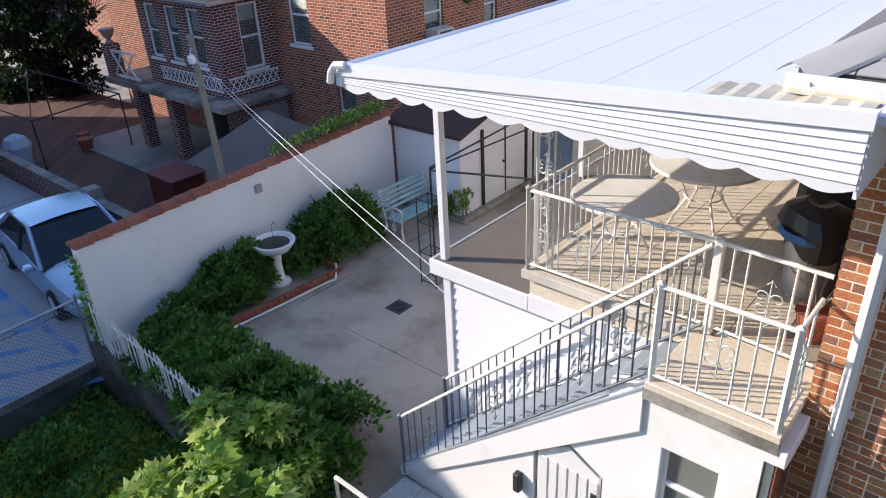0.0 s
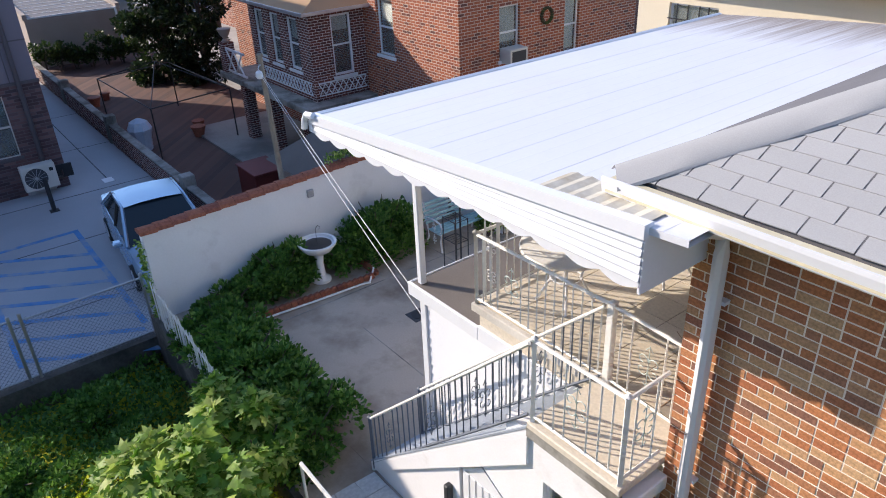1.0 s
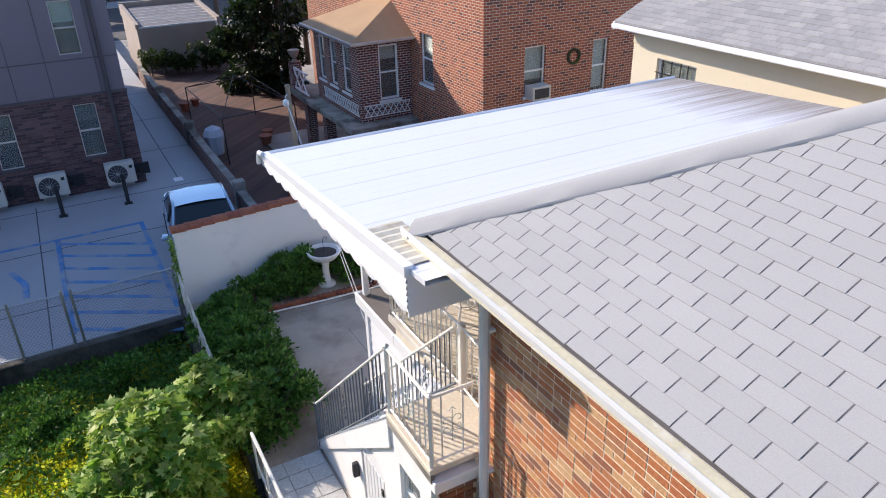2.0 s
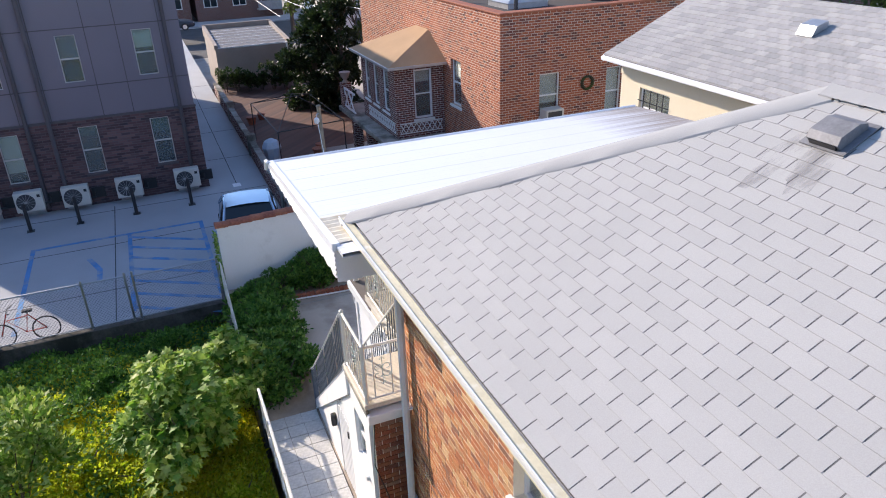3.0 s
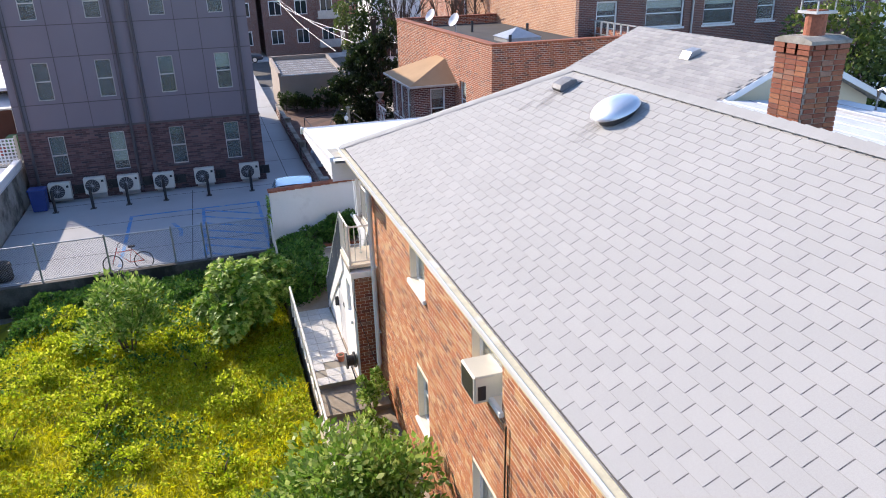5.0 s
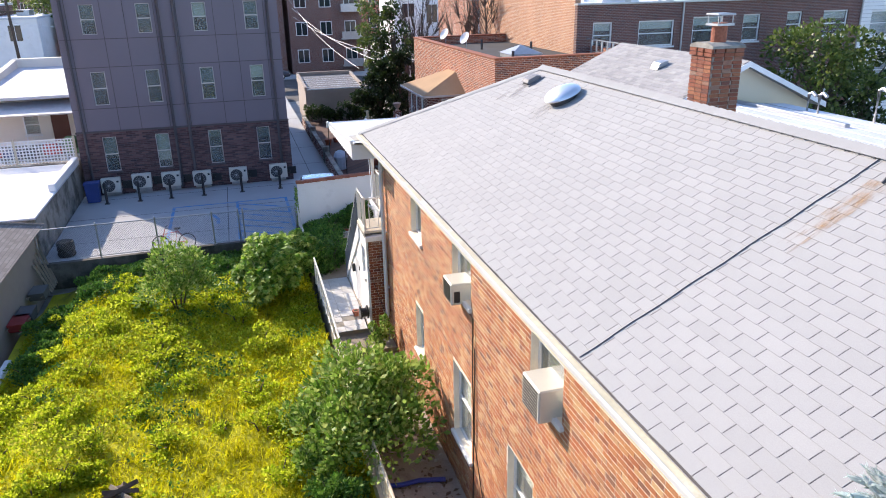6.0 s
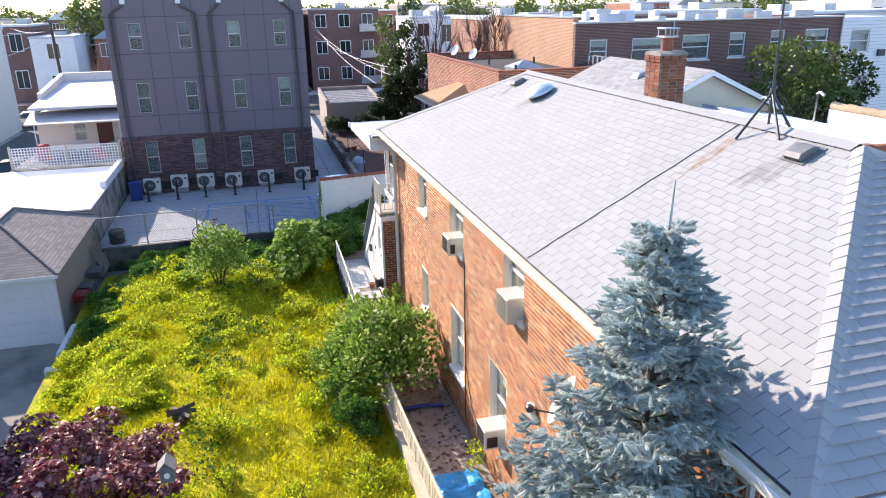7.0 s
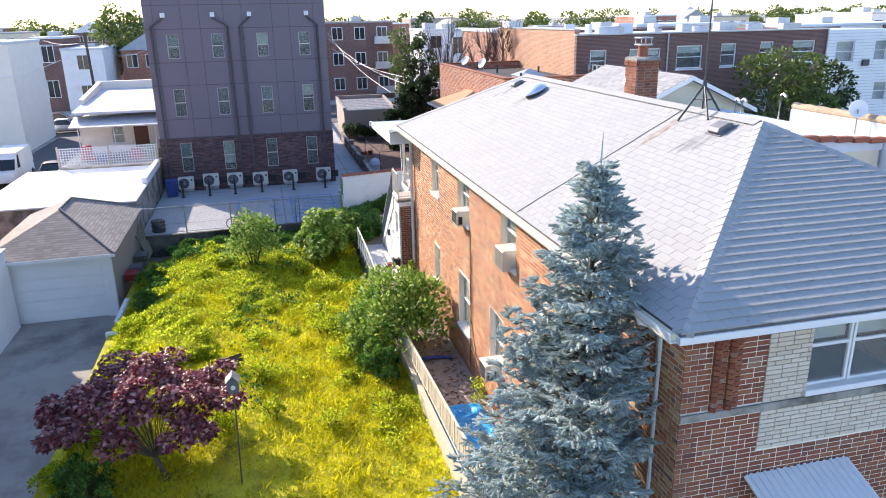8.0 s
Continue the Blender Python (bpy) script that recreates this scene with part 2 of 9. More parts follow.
M["pale_edge"] = mat("pale_concrete_edge", (0.62, 0.58, 0.51), 0.9, 0.2, 2, 40, 0.3, stain=(0.40, 0.36, 0.3), stain_at=0.6)
M["stucco"] = mat("white_stucco", (0.86, 0.85, 0.84), 0.85, 0.08, 1.0, 50, 0.35, stain=(0.66, 0.63, 0.58), stain_at=0.65)
M["wall_paint"] = mat("aged_white_wall", (0.90, 0.90, 0.90), 0.85, 0.07, 0.8, 25, 0.4, stain=(0.66, 0.65, 0.64), stain_at=0.66)
M["terracotta"] = random_mat("terracotta", [(0, (0.42, 0.13, 0.07)), (0.5, (0.50, 0.17, 0.09)), (1, (0.36, 0.11, 0.07))], 0.8, 20, 0.3)
M["tan_tile"] = random_mat("tan_clay", [(0, (0.60, 0.42, 0.26)), (1, (0.70, 0.52, 0.34))], 0.8, 20, 0.2)
M["concrete"] = mat("patio_concrete", (0.48, 0.41, 0.335), 0.9, 0.25, 0.6, 40, 0.3, stain=(0.26, 0.20, 0.15), stain_at=0.55)
M["lot"] = mat("lot_concrete", (0.41, 0.42, 0.435), 0.9, 0.15, 0.4, 30, 0.2, stain=(0.36, 0.36, 0.37), stain_at=0.62)
M["drive"] = mat("driveway_concrete", (0.40, 0.38, 0.35), 0.92, 0.25, 0.6, 30, 0.3, stain=(0.2, 0.19, 0.18), stain_at=0.58)
M["dark_drive"] = mat("worn_dark_driveway", (0.36, 0.335, 0.30), 0.92, 0.3, 0.6, 30, 0.3, stain=(0.19, 0.175, 0.16), stain_at=0.55)
M["asphalt"] = mat("asphalt", (0.09, 0.09, 0.092), 0.9, 0.3, 0.8, 60, 0.3)
M["old_concrete"] = mat("old_concrete", (0.36, 0.34, 0.30), 0.95, 0.35, 1.5, 20, 0.6, stain=(0.12, 0.11, 0.09), stain_at=0.52)
M["deck_tile"] = random_mat("beige_tile", [(0, (0.68, 0.60, 0.47)), (1, (0.74, 0.66, 0.53))], 0.6, 30, 0.1, grain=0.1)
M["walk_tile"] = random_mat("pale_tile", [(0, (0.62, 0.61, 0.58)), (1, (0.70, 0.69, 0.66))], 0.5, 20, 0.1, grain=0.15)
M["tile_joint"] = mat("tile_joint", (0.3, 0.27, 0.22), 0.95)
M["rail"] = mat("cream_rail_paint", (0.80, 0.78, 0.72), 0.5, 0.12, 4, 40, 0.1, stain=(0.5, 0.42, 0.3), stain_at=0.68)
M["blue_rail"] = mat("grey_step_paint", (0.36, 0.40, 0.45), 0.6, 0.2, 2, 30, 0.2)
M["scroll"] = mat("faded_green_iron", (0.55, 0.62, 0.56), 0.6, 0.2, 5, 40, 0.1)
M["black_iron"] = mat("black_iron", (0.03, 0.03, 0.032), 0.5, 0.3, 4, 30, 0.1)
M["galv"] = mat("galvanised_steel", (0.45, 0.46, 0.48), 0.45, 0.2, 4, 40, 0.1, metal=0.7)
M["vent_metal"] = mat("weathered_vent_metal", (0.21, 0.21, 0.22), 0.6, 0.35, 6, 40, 0.1, metal=0.15)
M["glass"] = glass_mat("window_glass")
M["blind"] = mat("pale_blind", (0.62, 0.60, 0.55), 0.8, 0.1)
M["frame"] = mat("white_window_frame", (0.78, 0.78, 0.78), 0.45, 0.06, 2, 40, 0.05)
M["tower"] = mat("taupe_cladding", (0.182, 0.155, 0.182), 0.75, 0.08, 0.4, 30, 0.1)
M["tower_frame"] = mat("taupe_window_frame", (0.52, 0.49, 0.47), 0.5, 0.1, 2, 40, 0.05)
M["pale_curtain"] = mat("pale_green_curtain", (0.42, 0.47, 0.40), 0.85, 0.25, 4)
M["tower_dark"] = mat("taupe_joint", (0.105, 0.088, 0.095), 0.8)
M["tower_brick"] = brick_mat("tower_brick", [(0, (0.075, 0.042, 0.045)), (0.4, (0.125, 0.065, 0.066)), (0.7, (0.19, 0.11, 0.105)), (1.0, (0.06, 0.042, 0.05))], (0.13, 0.10, 0.105), 0.3, 0.09)
M["red_brick"] = brick_mat("red_brick", [(0, (0.34, 0.095, 0.045)), (0.5, (0.42, 0.125, 0.055)), (0.8, (0.28, 0.08, 0.045)), (1.0, (0.13, 0.055, 0.045))], (0.56, 0.44, 0.36), joint=0.008)
# Row-house brick made lighter: the gable's sunlight is put into this colour
M["sunlit_brick"] = brick_mat("sunlit_brick", [(0, (0.50, 0.24, 0.13)), (0.5, (0.56, 0.28, 0.15)), (1.0, (0.44, 0.19, 0.11))], (0.55, 0.44, 0.34), joint=0.008)
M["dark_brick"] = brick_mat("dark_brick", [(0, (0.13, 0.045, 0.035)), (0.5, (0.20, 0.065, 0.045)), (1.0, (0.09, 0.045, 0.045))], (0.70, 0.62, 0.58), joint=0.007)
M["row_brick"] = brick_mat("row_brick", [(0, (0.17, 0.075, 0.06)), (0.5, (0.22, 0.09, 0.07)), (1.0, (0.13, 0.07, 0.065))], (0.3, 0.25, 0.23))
M["beige"] = mat("cream_siding", (0.70, 0.62, 0.47), 0.7, 0.06, 0.5, 30, 0.05)
M["tan_roof"] = mat("tan_shingle", (0.42, 0.27, 0.15), 0.9, 0.15, 1, 60, 0.3)
M["grey_roof"] = mat("grey_roof", (0.36, 0.36, 0.37), 0.92, 0.2, 1, 60, 0.3)
M["far_shingle"] = brick_mat("weathered_grey_shingle", [(0, (0.36, 0.355, 0.35)), (0.5, (0.40, 0.395, 0.39)), (1, (0.44, 0.43, 0.425))], (0.2, 0.195, 0.195), 0.32, 0.052, 0.005)
# Stair balusters' shade is put into this dark paint; bird house wears it too
M["stair_iron"] = mat("dark_paint_and_stair_shade", (0.13, 0.15, 0.18), 0.5, 0.25, 3, 30, 0.1)
M["brown_felt"] = mat("brown_roof_felt", (0.16, 0.14, 0.125), 0.92, 0.25, 1, 60, 0.3)
M["dark_panel"] = mat("dark_grey_roof_panel", (0.17, 0.165, 0.17), 0.8, 0.2, 1, 40, 0.2)
M["white_roof"] = mat("white_membrane", (0.66, 0.68, 0.72), 0.6, 0.15, 0.4, 20, 0.1, stain=(0.46, 0.47, 0.5), stain_at=0.6)
M["black_roof"] = mat("tar_roof", (0.05, 0.05, 0.052), 0.9, 0.3, 0.6, 20, 0.2)
M["garage_roof"] = brick_mat("brown_shingle", [(0, (0.27, 0.235, 0.215)), (0.5, (0.33, 0.29, 0.265)), (1, (0.39, 0.345, 0.31))], (0.2, 0.175, 0.16), 0.30, 0.055, 0.006)
M["cream"] = mat("cream_stucco", (0.84, 0.79, 0.70), 0.85, 0.06)
M["taupe"] = mat("taupe_stucco", (0.38, 0.31, 0.26), 0.85, 0.12)
M["yard_dirt"] = mat("dirty_yard_concrete", (0.42, 0.35, 0.30), 0.95, 0.35, 1.2, 25, 0.5, stain=(0.15, 0.115, 0.09), stain_at=0.54)
M["soil"] = mat("dark_soil", (0.055, 0.05, 0.028), 1.0, 0.5, 2, 40, 0.8, stain=(0.06, 0.09, 0.02), stain_at=0.5)
M["thatch"] = mat("grass_thatch", (0.56, 0.53, 0.03), 1.0, 0.5, 1.5, 30, 0.8, stain=(0.13, 0.13, 0.03), stain_at=0.60)
M["timber"] = mat("grey_timber", (0.30, 0.25, 0.19), 0.85, 0.3, 6, 40, 0.4)
M["pale_wood"] = mat("pale_timber", (0.60, 0.54, 0.42), 0.85, 0.2, 4, 30, 0.3)
M["black"] = mat("black_plastic", (0.02, 0.02, 0.022), 0.4, 0.2, 4, 40, 0.1)
M["ac"] = mat("ac_enamel", (0.62, 0.60, 0.54), 0.45, 0.06, 3, 40, 0.05)
M["bark"] = mat("bark", (0.12, 0.09, 0.07), 0.95, 0.4, 8, 40, 0.8)
M["paint_blue"] = mat("blue_line_paint", (0.10, 0.28, 0.56), 0.8, 0.25, 2, 15, 0.1, stain=(0.34, 0.38, 0.43), stain_at=0.52)
M["car"] = mat("silver_blue_car_paint", (0.40, 0.54, 0.66), 0.25, 0.03, 1, 40, 0.0, metal=0.6)
M["rubber"] = mat("black_rubber", (0.02, 0.02, 0.02), 0.8, 0.2)
M["chrome"] = mat("bright_metal", (0.86, 0.87, 0.88), 0.36, 0.05, 3, 40, 0.0, metal=0.9)
M["dark_metal"] = mat("dark_bare_metal", (0.08, 0.08, 0.085), 0.5, 0.2, 4, 30, 0.1, metal=0.5)


def film_mat(name, col, scale, low, high, most=0.42):
    """A thin film of dirt that thins out in patches and lets the roof show through."""
    m = bpy.data.materials.new(name)
    t, n, p = links(m)
    c = coords(t)
    mp = t.nodes.new("ShaderNodeMapping")
    mp.inputs["Scale"].default_value = (scale * 2.5, scale * 0.6, scale * 0.6)
    t.links.new(c, mp.inputs[0])
    a = ramp_node(t, noise_node(t, mp.outputs[0], 1.0, 6, 0.7), [(low, (0, 0, 0)), (high, (most, most, most))])
    t.links.new(a, p.inputs["Alpha"])
    p.inputs["Base Color"].default_value = (*col, 1)
    p.inputs["Roughness"].default_value = 0.95
    return m


M["rust"] = film_mat("rust_film", (0.42, 0.22, 0.07), 5.0, 0.42, 0.70, 0.75)
M["soot"] = film_mat("soot_film", (0.16, 0.15, 0.15), 4.0, 0.42, 0.70)

# clear panes let daylight in
gm = bpy.data.materials.new("clear_pane")
gt, gn, gp = links(gm)
gp.inputs["Base Color"].default_value = (0.74, 0.80, 0.80, 1)
gp.inputs["Roughness"].default_value, gp.inputs["IOR"].default_value = 0.03, 1.33
gp.inputs["Transmission Weight"].default_value = 0.9
bump_node(gt, noise_node(gt, coords(gt), 2.0, 2), 0.03, 0.02, gp)
M["pane"] = gm


def fbox(b, face, P, u0, u1, d0, d1, z0, z1, bev=0.0):
    """A box on a wall: u along it, d outward from its plane P."""
    if face == "y-":
        return b.box(u0, u1, P - d1, P - d0, z0, z1, bev)
    if face == "x+":
        return b.box(P + d0, P + d1, u0, u1, z0, z1, bev)
    if face == "x-":
        return b.box(P - d1, P - d0, u0, u1, z0, z1, bev)
    return b.box(u0, u1, P + d0, P + d1, z0, z1, bev)


def pierced(b, face, P, thick, u0, u1, z0, z1, holes):
    """A wall with openings right through it."""
    us = sorted({u0, u1, *(h[0] for h in holes), *(h[1] for h in holes)})
    zs = sorted({z0, z1, *(h[2] for h in holes), *(h[3] for h in holes)})

    def at(u, d, z):
        return (u, P - d, z) if face == "y-" else (P + d, u, z)

    solid = {(i, k) for i in range(len(us) - 1) for k in range(len(zs) - 1) if not any(h[0] <= (us[i] + us[i + 1]) / 2 <= h[1] and h[2] <= (zs[k] + zs[k + 1]) / 2 <= h[3] for h in holes)}
    m = len(zs)
    num = lambda i, k, d: (i * m + k) * 2 + d
    faces = []
    for i, k in sorted(solid):
        ring = [(i, k), (i + 1, k), (i + 1, k + 1), (i, k + 1)]
        faces += [tuple(num(p, q, 1) for p, q in ring), tuple(num(p, q, 0) for p, q in reversed(ring))]
        for (p, q), nb2 in zip(zip(ring, ring[1:] + ring[:1]), ((i, k - 1), (i + 1, k), (i, k + 1), (i - 1, k))):
            if nb2 not in solid:
                faces.append((num(*p, 0), num(*q, 0), num(*q, 1), num(*p, 1)))
    used = sorted({n for f in faces for n in f})
    place = {n: j for j, n in enumerate(used)}
    pts = [at(us[n // 2 // m], 0.0 if n % 2 else -thick, zs[n // 2 % m]) for n in used]
    return b.raw(pts, [tuple(place[n] for n in f) for f in faces])


def window(parent, face, P, u0, u1, z0, z1, back=0.1, sill=True, blind=0.5, bars=0.045, name="window", sill_mat="white", mid=True, tint="blind", trim="frame"):
    """A sash window set back in its opening: frame, two panes, blind, sill."""
    b = Build()
    w = bars
    fbox(b, face, P, u0, u0 + w, -back - 0.06, -back, z0, z1, 0.006)
    fbox(b, face, P, u1 - w, u1, -back - 0.06, -back, z0, z1, 0.006)
    fbox(b, face, P, u0 + w, u1 - w, -back - 0.06, -back, z0, z0 + w, 0.006)
    fbox(b, face, P, u0 + w, u1 - w, -back - 0.06, -back, z1 - w, z1, 0.006)
    zm = (z0 + z1) / 2
    if mid:
        fbox(b, face, P, u0 + w, u1 - w, -back - 0.05, -back - 0.005, zm - 0.025, zm + 0.025, 0.005)
    win = part(name, b, M[trim], parent)
    for a, c in ((z0 + w, zm - 0.025), (zm + 0.025, z1 - w)):
        q = Build()
        fbox(q, face, P, u0 + w, u1 - w, -back - 0.045, -back - 0.035, a, c)
        part("pane", q, M["pane"], win).visible_shadow = False
    if blind > 0:
        q = Build()
        fbox(q, face, P, u0 + w + 0.01, u1 - w - 0.01, -back - 0.11, -back - 0.09, z1 - w - blind * (z1 - z0 - 2 * w), z1 - w)
        part("blind", q, M[tint], win)
    if sill:
        q = Build()
        fbox(q, face, P, u0 - 0.06, u1 + 0.06, -back, 0.05, z0 - 0.09, z0 - 0.002, 0.012)
        part("sill", q, M[sill_mat], win)
    return win


# ---- ground ----
def smooth01(a, b, x):
    k = min(1.0, max(0.0, (x - a) / (b - a)))
    return k * k * (3 - 2 * k)


def lawn_z(x, y):
    z = 0.12 - 0.5 * smooth01(-6.0, -10.5, x) - 0.75 * smooth01(-3.6, -5.6, y)
    return z + 0.05 * noise.noise(Vector((x * 0.7, y * 0.7, 0)))


b = Build()
R = 2500
b.poly([(-R, -R, -1.25), (R, -R, -1.25), (R, R, -1.25), (-R, R, -1.25)])
setting("ground", b, M["drive"], "broad grey concrete and asphalt ground of the neighbourhood", "ground")
b = Build()
xs, ys = np.arange(-11.05, 24.01, 0.35), np.arange(-6.0, 3.31, 0.31)
nx, ny = len(xs), len(ys)
b.raw([(x, y, lawn_z(x, y)) for y in ys for x in xs], [(j * nx + i, j * nx + i + 1, (j + 1) * nx + i + 1, (j + 1) * nx + i) for j in range(ny - 1) for i in range(nx - 1)])
x0, x1, y0, y1 = xs[0], xs[-1], ys[0], ys[-1]
b.poly([(x0, y0, -1.3), (x1, y0, -1.3), (x1, y0, lawn_z(x1, y0)), (x0, y0, lawn_z(x0, y0))])
setting("lawn_ground", b, M["thatch"], "mossy green ground under the overgrown lawn", "soil")
# parking lot and alley
b = Build().box(-60, -11.2, -6.3, 6.15, -1.2, 0.0)
setting("pavement", b, M["lot"], "pale grey concrete parking lot and alley", "pavement")
joints = Build()
for x in (-13.6, -17.0, -20.2, -24.5, -29, -34, -40):
    joints.box(x, x + 0.03, (-6.3 if x > -21 else 4.2), 6.1, 0.0, 0.004)
joints.box(-20.6, -11.3, 0.6, 0.63, 0.0, 0.004).box(-40, -21, 5.05, 5.08, 0, 0.004)
setting("pavement_joints", joints, M["asphalt"], "dark joints in the concrete lot", "joint")
lines = Build()
for y in (-1.9, 1.0, 3.3):
    lines.box(-17.6, -12.0, y, y + 0.13, 0.001, 0.008)
lines.box(-17.7, -17.57, -1.9, 3.43, 0.001, 0.008)
for k in range(7):
    x = -17.4 + k * 0.85
    lines.prism([(x, 1.1), (x + 0.16, 1.1), (x + 1.46, 3.3), (x + 1.3, 3.3)], "z", 0.001, 0.008)
lines.prism([(-16.2, -0.1), (-15.2, 0.25), (-14.4, 0.25), (-14.4, 0.1), (-15.15, 0.1), (-16.1, -0.22)], "z", 0.001, 0.008)
setting("lot_markings", lines, M["paint_blue"], "worn blue painted parking stripes on concrete", "marking")
b = Build().box(-20.95, -20.55, 4.9, 5.2, 0.004, 0.016, 0.004)
setting("manhole_cover", b, M["white"], "pale square drain cover in the alley", "cover")
# driveway, patio, walk, side yard
b = Build().box(-4.7, 30, -14, -5.7, -1.24, -1.19)
setting("driveway", b, M["dark_drive"], "grey stained concrete driveway in front of the garage", "driveway")
b = Build().box(-11.0, -0.9, 4.42, 13.6, -0.4, 0.65).box(-11.0, -4.9, 3.42, 4.42, -0.4, 0.645)
setting("patio", b, M["concrete"], "stained grey concrete back patio", "patio")
b = Build().box(-9.2, -9.18, 4.5, 12, 0.65, 0.655).box(-10.5, -5.2, 9.0, 9.02, 0.65, 0.655).box(-8, -4.9, 6.2, 6.215, 0.65, 0.655)
setting("patio_joints", b, M["old_concrete"], "thin dark joints in the patio", "joint")
b = Build().box(-4.9, -1.0, 3.42, 4.40, -0.4, 0.66)
setting("walkway", b, M["tile_joint"], "raised side walkway under pale tiles", "walkway")
b = Build().box(1.2, 17.0, 3.42, 4.96, -0.4, 0.32)
setting("side_yard", b, M["yard_dirt"], "littered narrow concrete side yard beside the house", "path")
b = Build().box(-1.0, 0.1, 3.42, 4.96, -0.4, 0.52).box(0.1, 1.2, 3.42, 4.96, -0.4, 0.40)
setting("step", b, M["timber"], "two worn timber steps down to the side yard", "step")

# ---- house ----
HX0, HX1, HY0, HY1 = -0.85, 16.6, 4.97, 11.1
EZ, SLOPE, EY0, EY1, EX0, EX1 = 6.20, 0.524, 4.56, 11.58, -1.25, 17.09
RY = (EY0 + EY1) / 2
RZ = EZ + SLOPE * (RY - EY0)
RX0, RX1 = EX0 + (RY - EY0), EX1 - (RY - EY0)
house = thing("house", (8, 8, 0.3), "two-storey orange-red brick house with a pale grey hipped shingle roof", "house")
UP = [(2.25, 3.15), (5.42, 6.5), (9.12, 10.15)]
LOW = [(2.42, 3.12, 1.72, 2.86), (5.4, 6.5, 1.36, 2.95), (8.32, 9.32, 1.40, 3.0)]
SIDE_HOLES = [(a, c, 4.55, 5.92) for a, c in UP] + LOW
FRONT_HOLES = [(6.90, 9.25, 4.82, 6.05)]
M_Y, M_X = HY0 + 0.012, HX1 - 0.012
wall_side = part("wall_south", pierced(Build(), "y-", M_Y, 0.25, HX0 + 0.01, HX1 - 0.02, 0.1, 6.12, SIDE_HOLES), M["mortar"], house)
wall_front = part("wall_east", pierced(Build(), "x+", M_X, 0.25, M_Y + 0.25, HY1, 0.1, 6.12, FRONT_HOLES), M["mortar"], house)
wall_rear = part("wall_west", Build().box(HX0 + 0.01, HX0 + 0.25, M_Y + 0.25, HY1, 0.1, 6.12), M["red_brick"], house)
wall_north = part("wall_north", Build().box(HX0 + 0.01, HX1 - 0.02, HY1 + 0.002, HY1 + 0.25, 0.1, 6.12), M["red_brick"], house)
part("upper_floor", Build().box(HX0 + 0.3, HX1 - 0.3, M_Y + 0.26, HY1 - 0.1, 3.2, 3.4), M["timber"], house)
for i, (a, c) in enumerate(UP):
    window(house, "y-", HY0, a, c, 4.55, 5.92, 0.12, True, (0.75, 0.35, 0.45)[i])
for i, (a, c, e, g) in enumerate(LOW):
    window(house, "y-", HY0, a, c, e, g, 0.12, True, (0.4, 0.55, 0.3)[i])
window(house, "x+", HX1, 6.92, 7.62, 4.84, 6.05, 0.08, False, 0.45)
window(house, "x+", HX1, 7.64, 8.44, 4.84, 6.05, 0.08, False, 0.45)
window(house, "x+", HX1, 8.46, 9.25, 4.84, 6.05, 0.08, False, 0.45)
part("sill", Build().box(HX1 - 0.08, HX1 + 0.07, 6.85, 9.3, 4.76, 4.85, 0.012), M["white"], house, "long white painted window sill")
part("band", Build().box(HX1 - 0.01, HX1 + 0.035, 4.97, 11.1, 4.62, 4.73, 0.01), M["old_concrete"], house, "grey stone band course")

# roof slab, soffit, fascias
b = Build()
e = [(EX0, EY0, EZ), (EX1, EY0, EZ), (EX1, EY1, EZ), (EX0, EY1, EZ)]
r = [(RX0, RY, RZ), (RX1, RY, RZ)]
b.raw(e + r + [(x, y, z - 0.12) for x, y, z in e], [(0, 1, 5, 4), (1, 2, 5), (2, 3, 4, 5), (3, 0, 4), (6, 7, 1, 0), (7, 8, 2, 1), (8, 9, 3, 2), (9, 6, 0, 3), (6, 9, 8, 7)])
roof = part("roof", b, M["roof_felt"], house, "pale grey asphalt shingle roof")
b = Build().box(EX1 - 0.005, EX1 + 0.03, EY0 - 0.03, EY1, EZ - 0.155, EZ - 0.055, 0.008).box(EX0 + 0.05, EX1 + 0.028, EY0 - 0.03, EY0, EZ - 0.155, EZ - 0.055, 0.008)
b.box(EX0 - 0.025, EX0 - 0.002, EY0 - 0.03, EY1, EZ - 0.155, EZ - 0.055, 0.008)
b.box(EX0 + 0.02, EX1 - 0.02, EY0 + 0.001, HY0 - 0.002, EZ - 0.165, EZ - 0.125).box(HX1 + 0.002, EX1 - 0.01, HY0, EY1, EZ - 0.165, EZ - 0.125)
part("fascia", b, M["white"], house, "white painted fascia and soffit boards")


def clip(poly, keep):
    """Cuts a convex outline by the half plane keep(u, v) >= 0."""
    out = []
    for i, p in enumerate(poly):
        q = poly[(i + 1) % len(poly)]
        a, c = keep(*p), keep(*q)
        if a >= 0:
            out.append(p)
        if (a >= 0) != (c >= 0):
            k = a / (a - c)
            out.append((p[0] + k * (q[0] - p[0]), p[1] + k * (q[1] - p[1])))
    return out


SL = math.sqrt(1 + SLOPE * SLOPE)
TW, TE = 0.316, 0.142


